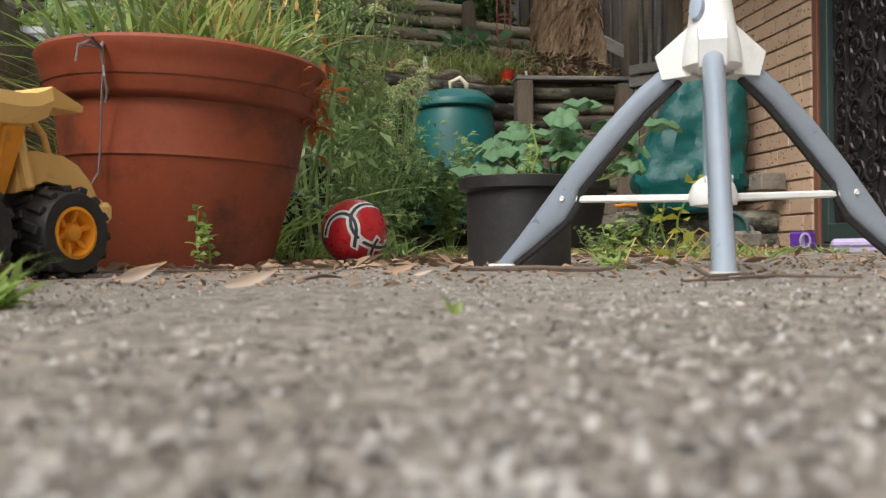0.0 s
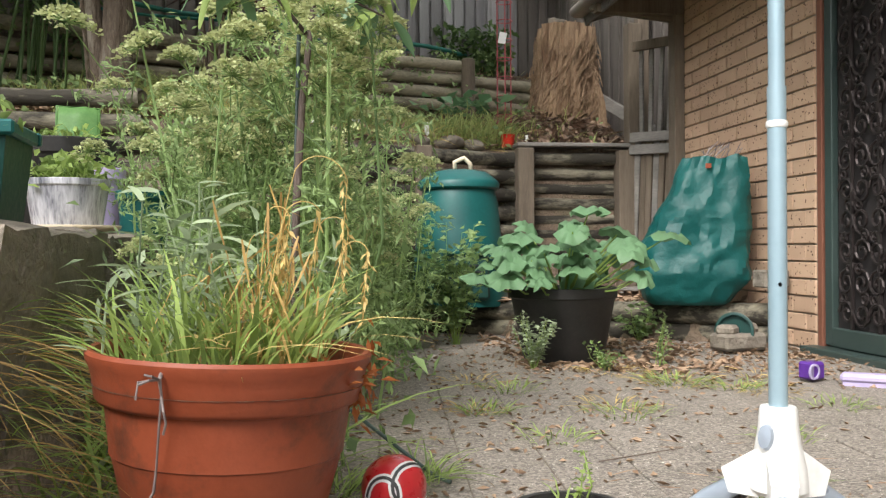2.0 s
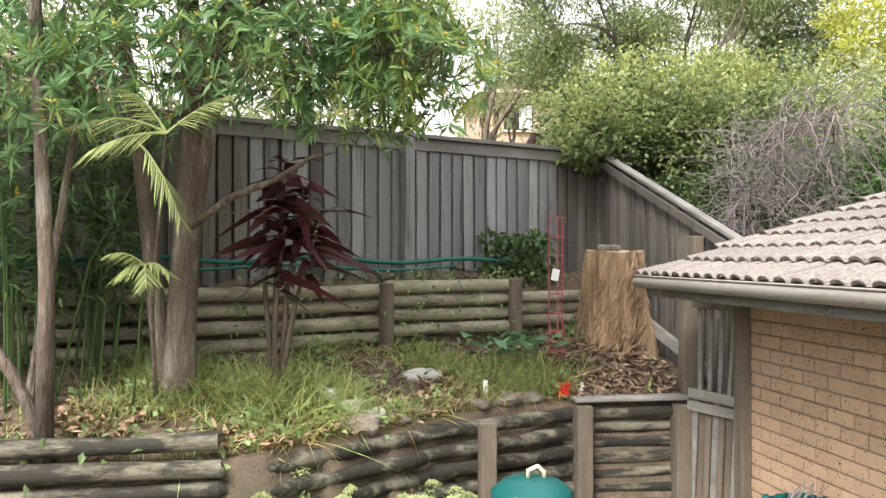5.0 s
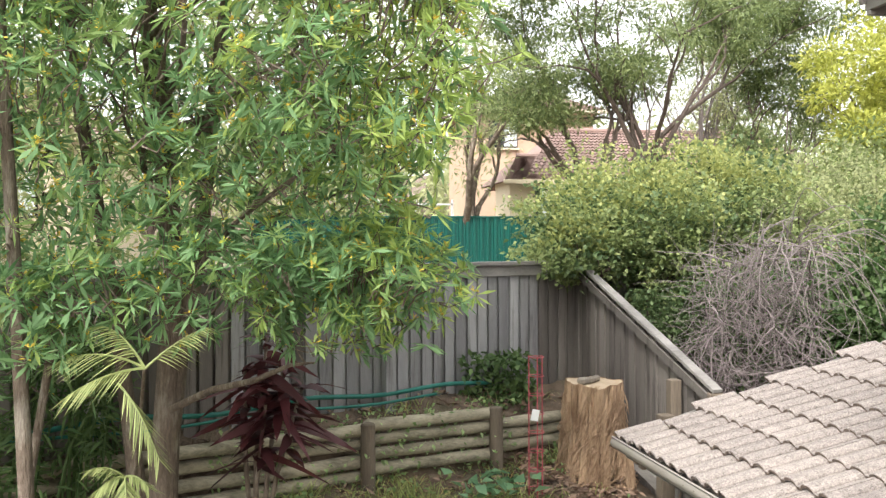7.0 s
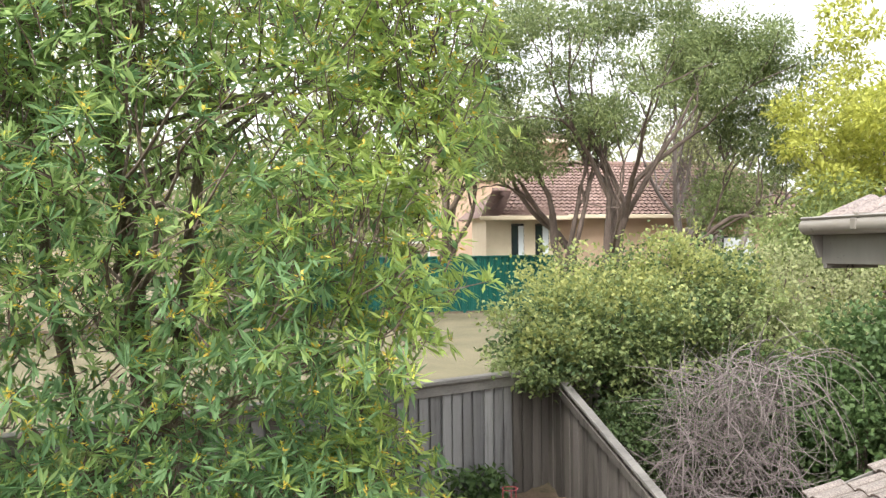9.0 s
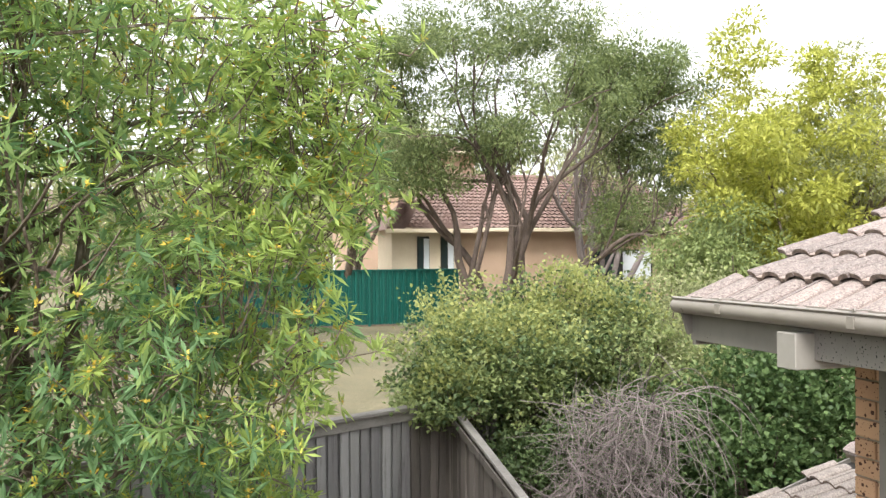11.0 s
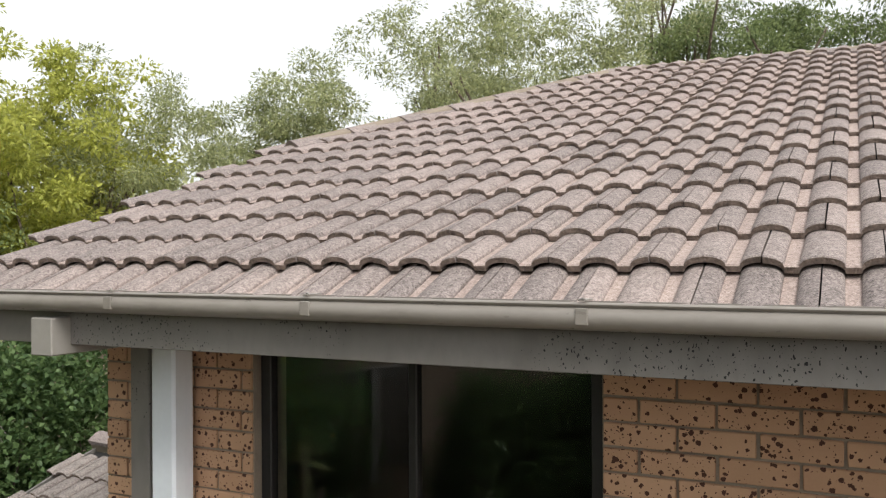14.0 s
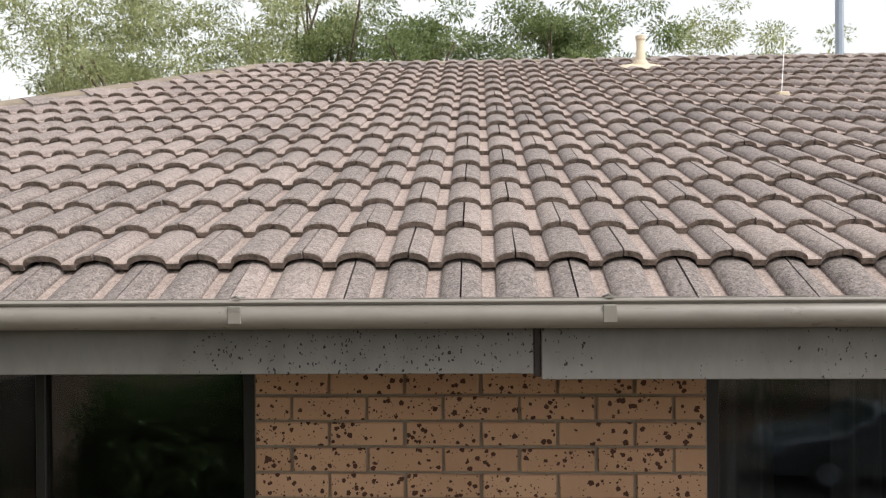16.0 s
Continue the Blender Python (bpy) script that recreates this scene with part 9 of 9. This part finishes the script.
def far_roof(parent, x0, x1, y0, y1, z0, z1, hip=2.2):
    """Hip roof with courses of tiles as overlapping strips."""
    yc = (y0 + y1) / 2
    m = Mesh()
    rows = 16
    for r in range(rows):
        t0, t1 = r / rows, (r + 1.12) / rows
        for k in range(60):
            u0, u1 = k / 60, (k + 1) / 60
            def P(t, u, lift):
                a, b = x0 + hip * t, x1 - hip * t
                return (a + (b - a) * u, y0 + (yc - y0) * t, z0 + (z1 - z0) * t + lift)
            mid = (u0 + u1) / 2
            m.add([P(t0, u0, 0.05), P(t0, mid, 0.10), P(t0, u1, 0.05), P(t1, u1, 0.0), P(t1, mid, 0.05), P(t1, u0, 0.0)], [(0, 1, 4, 5), (1, 2, 3, 4)])
    part("roof", m, M_REDTILE, parent, "faded red clay tiles")
    s = Mesh()
    s.add([(x0, y0, z0), (x0, y1, z0), (x0 + hip, yc, z1)], [(0, 2, 1)])
    s.add([(x1, y0, z0), (x1, y1, z0), (x1 - hip, yc, z1)], [(0, 1, 2)])
    s.add([(x0, y1, z0), (x1, y1, z0), (x1 - hip, yc, z1), (x0 + hip, yc, z1)], [(0, 3, 2, 1)])
    part("roof_side", s, M_REDTILE, parent)
    part("ridge", Mesh().tube([(x0 + hip, yc, z1 + 0.05), (x1 - hip, yc, z1 + 0.05)], 0.1, 8), M_REDTILE, parent)
    part("gutter", Mesh().box(((x0 + x1) / 2, y0 - 0.05, z0 - 0.03), (x1 - x0 + 0.1, 0.12, 0.14), bevel=0.02), M_CREAM, parent, "cream gutter")


def far_window(parent, x, y, z, w, h):
    o = part("window", Mesh().box((x, y, z), (w, 0.08, h)), M_ALU, parent)
    part("pane", Mesh().box((x - w * 0.25, y - 0.045, z), (w * 0.44, 0.01, h * 0.9)), M_CARGLASS, o)
    part("pane", Mesh().box((x + w * 0.25, y - 0.045, z), (w * 0.44, 0.01, h * 0.9)), M_DOWNPIPE, o, "pale drawn blind behind the glass")
    part("sill", Mesh().box((x, y - 0.06, z - h / 2 - 0.05), (w + 0.1, 0.12, 0.07)), M_CREAM, o)


h1 = thing("house", "single-storey brick house with a faded red tile roof", "house")
part("wall", Mesh().box((13.0, 31.0, 4.0), (8.8, 5.4, 3.2)), M_FARBRICK, h1, "orange-tan brick walls")
part("wall", Mesh().box((7.42, 29.2, 4.0), (2.4, 2.0, 3.2)), M_CREAM, h1, "cream painted brick wing")
far_roof(h1, 6.6, 18.6, 27.8, 33.8, 5.6, 7.6, 1.9)
far_window(h1, 14.8, 28.28, 4.3, 2.6, 1.15)
far_window(h1, 7.3, 28.18, 4.6, 0.42, 1.5)
far_window(h1, 8.15, 28.18, 4.6, 0.46, 1.5)
far_roof(h1, 5.9, 8.9, 27.6, 31.4, 5.55, 6.5, 0.9)
h2 = thing("house", "two-storey brown brick house behind the red-roofed house", "house")
part("wall", Mesh().box((9.0, 37.5, 6.0), (5.2, 5.0, 6.4)), M_FARBRICK, h2)
far_roof(h2, 6.0, 12.0, 34.4, 40.4, 8.95, 10.2, 2.4)
far_window(h2, 7.7, 34.97, 8.0, 1.2, 1.1)
h3 = thing("house", "pale rendered house glimpsed through the leaves", "house")
part("wall", Mesh().box((-9.0, 26.0, 4.3), (7.0, 5.0, 3.8)), M_CREAM, h3)
far_roof(h3, -13.0, -5.0, 23.0, 29.0, 6.2, 7.8)
far_window(h3, -8.0, 23.47, 4.8, 1.6, 1.2)
shed = thing("white_trellis", "white painted lattice beside the far house", "trellis")
part("frame", Mesh().box((2.9, 27.0, 4.75), (2.4, 0.05, 0.06)).box((2.9, 27.0, 3.9), (2.4, 0.05, 0.06)).box((1.75, 27.0, 4.3), (0.06, 0.05, 1.2)).box((4.05, 27.0, 4.3), (0.06, 0.05, 1.2)).box((2.9, 27.0, 4.3), (0.06, 0.05, 1.2)), M_WHITE, shed)


# never in view: hedge added so the upper window mirrors something dark
shrub("hedge", "dense dark green hedge added out of view, to darken the window reflection", [((-4.9, 3.9, 2.0), (0.9, 0.7, 1.3), 900), ((-5.9, 3.4, 2.0), (0.9, 0.8, 1.3), 900), ((-6.9, 3.0, 2.0), (0.9, 0.8, 1.3), 900), ((-7.9, 2.8, 2.0), (0.9, 0.8, 1.3), 900)], L_DARK, 0.09, 0.04, 8)

shrub("far_trees", "hazy grey-green trees beyond the neighbouring gardens", [((-7.5, 19.5, 6.0), (2.4, 1.3, 3.2), 620), ((-4.0, 20.0, 7.0), (2.4, 1.3, 3.4), 620), ((-0.8, 19.5, 7.2), (2.0, 1.2, 3.0), 520), ((-10.5, 20.0, 5.5), (2.4, 1.3, 3.0), 480)], L_GUM, 0.2, 0.045, 8, cat="trees")


# ---- the street side behind the camera, seen in the glass ----
def car():
    c = thing("car", "dark blue sedan parked on the street", "car", at=pose(-11.2, -7.2, 0.52, 0, 0, 90))
    prof = [(-2.2, 0.35), (-2.2, 0.75), (-2.05, 0.92), (-1.3, 0.98), (-0.75, 1.36), (0.35, 1.40), (1.05, 1.0), (2.0, 0.85), (2.2, 0.65), (2.2, 0.35)]
    n = len(prof)
    m = Mesh()
    for y, k in ((-0.85, 1.0), (-0.62, 1.0), (0.62, 1.0), (0.85, 1.0)):
        for x, z in prof:
            inset = 0.14 if z > 1.1 and abs(y) > 0.7 else 0.0
            zz = z - (0.05 if abs(y) > 0.7 else 0)
            m.v.append((x, y - math.copysign(inset, y), zz))
    m.n = 4 * n
    for j in range(3):
        for i in range(n):
            m.f.append((j * n + i, j * n + (i + 1) % n, (j + 1) * n + (i + 1) % n, (j + 1) * n + i))
    m.f += [tuple(range(n)), tuple(range(4 * n - 1, 3 * n - 1, -1))]
    part("body", m, M_CARBLUE, c, smooth=40)
    for s in (-1, 1):
        g = Mesh().add([(-1.1, s * 0.80, 0.97), (0.9, s * 0.80, 0.98), (0.3, s * 0.725, 1.30), (-0.68, s * 0.725, 1.28)], [(0, 1, 2, 3)])
        part("side_window", g, M_CARGLASS, c)
        for x in (-1.35, 1.35):
            w = part("wheel", Mesh().lathe([(0.2, -0.1), (0.31, -0.1), (0.32, 0), (0.31, 0.1), (0.2, 0.1)], 24, (x, s * 0.78, 0.32), Matrix.Rotation(radians(90), 3, "X")), M_TYRE, c, smooth=40)
            part("rim", Mesh().lathe([(0.0, 0.11), (0.2, 0.105), (0.2, -0.105), (0.0, -0.11)], 20, (x, s * 0.78, 0.32), Matrix.Rotation(radians(90), 3, "X")), M_LEG, w)
    part("windscreen", Mesh().add([(0.42, -0.62, 1.385), (0.42, 0.62, 1.385), (1.02, 0.7, 1.025), (1.02, -0.7, 1.025)], [(0, 3, 2, 1)]), M_CARGLASS, c)
    return c


car()
solid("road", Mesh().box((-11.6, 0.0, 0.50), (5.0, 60.0, 0.1)), M_ASPHALT, "grey asphalt street beside the garden", "road", kind="structure")
# added behind the camera as a dark backdrop for the glass to reflect
shrub("hedge", "tall dark green hedge added across the street, to darken the window reflection", [((-19.0, -8.0, 4.5), (2.0, 5.0, 3.2), 900), ((-19.0, 2.0, 4.6), (2.0, 5.0, 3.4), 900), ((-19.0, 12.0, 4.6), (2.0, 5.0, 3.4), 800)], L_BUSHDK, 0.3, 0.08, 7)


# ---- pieces: roof tiles, bricks, pavers ----
for parent, group, piece in ((roof_up, up_singles, tile_piece), (roof_low, low_singles, tile_old)):
    for m in group:
        o = part("roof_tile", piece, None, parent)
        o.matrix_world = m

BRICK = (0.23, 0.11, 0.076)
brick_meshes = []
rngb = np.random.default_rng(8)
for k in range(5):
    bm_ = Mesh().box((0, 0, 0), BRICK, bevel=0.003)
    bm_.v = [(p[0] + rngb.normal(0, 0.0009), p[1] + rngb.normal(0, 0.0009), p[2] + rngb.normal(0, 0.0009)) for p in bm_.v]
    brick_meshes.append(bm_.data("brick", M_BRICK))
brick_low = [bm_.copy() for bm_ in brick_meshes]
for bm_ in brick_low:
    bm_.materials[0] = M_BRICK_LOW
half_mesh = Mesh().box((0, 0, 0), (0.11, 0.11, 0.076), bevel=0.003).data("brick", M_BRICK)
half_low = half_mesh.copy()
half_low.materials[0] = M_BRICK_LOW


def lay_bricks(parent, face_x, y0, y1, z0, z1, whole=brick_meshes, cut=half_mesh, course=0.0858):
    """Stretcher bond on a wall that faces -x; whole and cut bricks fill the run."""
    z, r = z0, 0
    while z + 0.07 < z1:
        y = y1
        first = 0.24 if (r % 2) else 0.12
        while y > y0 + 0.03:
            w = min(first, y - y0)
            first = 0.24
            mesh = whole[rngb.integers(0, 5)] if w > 0.2 else cut
            o = part("brick", mesh, None, parent)
            sc = (w - 0.01) / (0.23 if w > 0.2 else 0.11)
            o.matrix_world = Matrix.Translation((face_x + 0.055 + rngb.normal(0, 0.0012), y - w / 2, z + 0.043)) @ rz(90).to_4x4() @ Matrix.Diagonal((sc, 1, course / 0.0858, 1))
            y -= w
        z += course
        r += 1


lay_bricks(wall_low, LOW_X, 3.975, 5.50, 0.005, 2.15, brick_low, half_low)
lay_bricks(wall_up, UP_X, -0.66, 0.765, 3.592, 4.50, course=0.0815)
lay_bricks(wall_up, UP_X, 2.165, 2.94, 3.352, 4.50, course=0.0815)


def lay_pavers():
    """Patio pavers of three sizes in rows, each a little out of level."""
    patio = thing("patio", "worn grey-brown concrete pavers with dirt and weeds in the joints", "pavement", kind="structure")
    rngp = np.random.default_rng(9)
    part("joint_sand", Mesh().sheet([[(x, y, -0.0045) for x in np.linspace(-1.35, 1.8, 5)] for y in np.linspace(-1.0, 4.4, 5)]), M_JOINT, patio, "dirt swept into the joints")
    kinds = {}
    turn = rz(-4.5)
    for i in range(-9, 14):
        for j in range(-4, 16):
            w, d = 0.40, 0.20
            cx = i * 0.20
            cy = j * 0.40 + (0.20 if i % 2 else 0.0)
            p = turn @ Vector((cx, cy, 0)) + Vector((-0.073, 0.43, 0))
            if not (-1.3 < p.x < 1.95 and -0.6 < p.y < 5.6):
                continue
            if p.y > step_line(p.x) + 0.05 and p.x > -0.3:
                continue
            key = rngp.integers(0, 4)
            if key not in kinds:
                b_ = Mesh().box((0, 0, 0), (0.1975, 0.3945, 0.05), bevel=0.003)
                b_.v = [(v[0] + rngp.normal(0, 0.0012), v[1] + rngp.normal(0, 0.0012), v[2] + rngp.normal(0, 0.0007)) for v in b_.v]
                kinds[key] = b_.data("paver", M_PAVER)
            o = part("paver", kinds[key], None, patio)
            o.matrix_world = Matrix.Translation((p.x, p.y, -0.025 + rngp.normal(0, 0.0008))) @ turn.to_4x4() @ Matrix.Rotation(rngp.normal(0, 0.002), 4, "X") @ Matrix.Rotation(rngp.normal(0, 0.002), 4, "Y")
    return patio


lay_pavers()
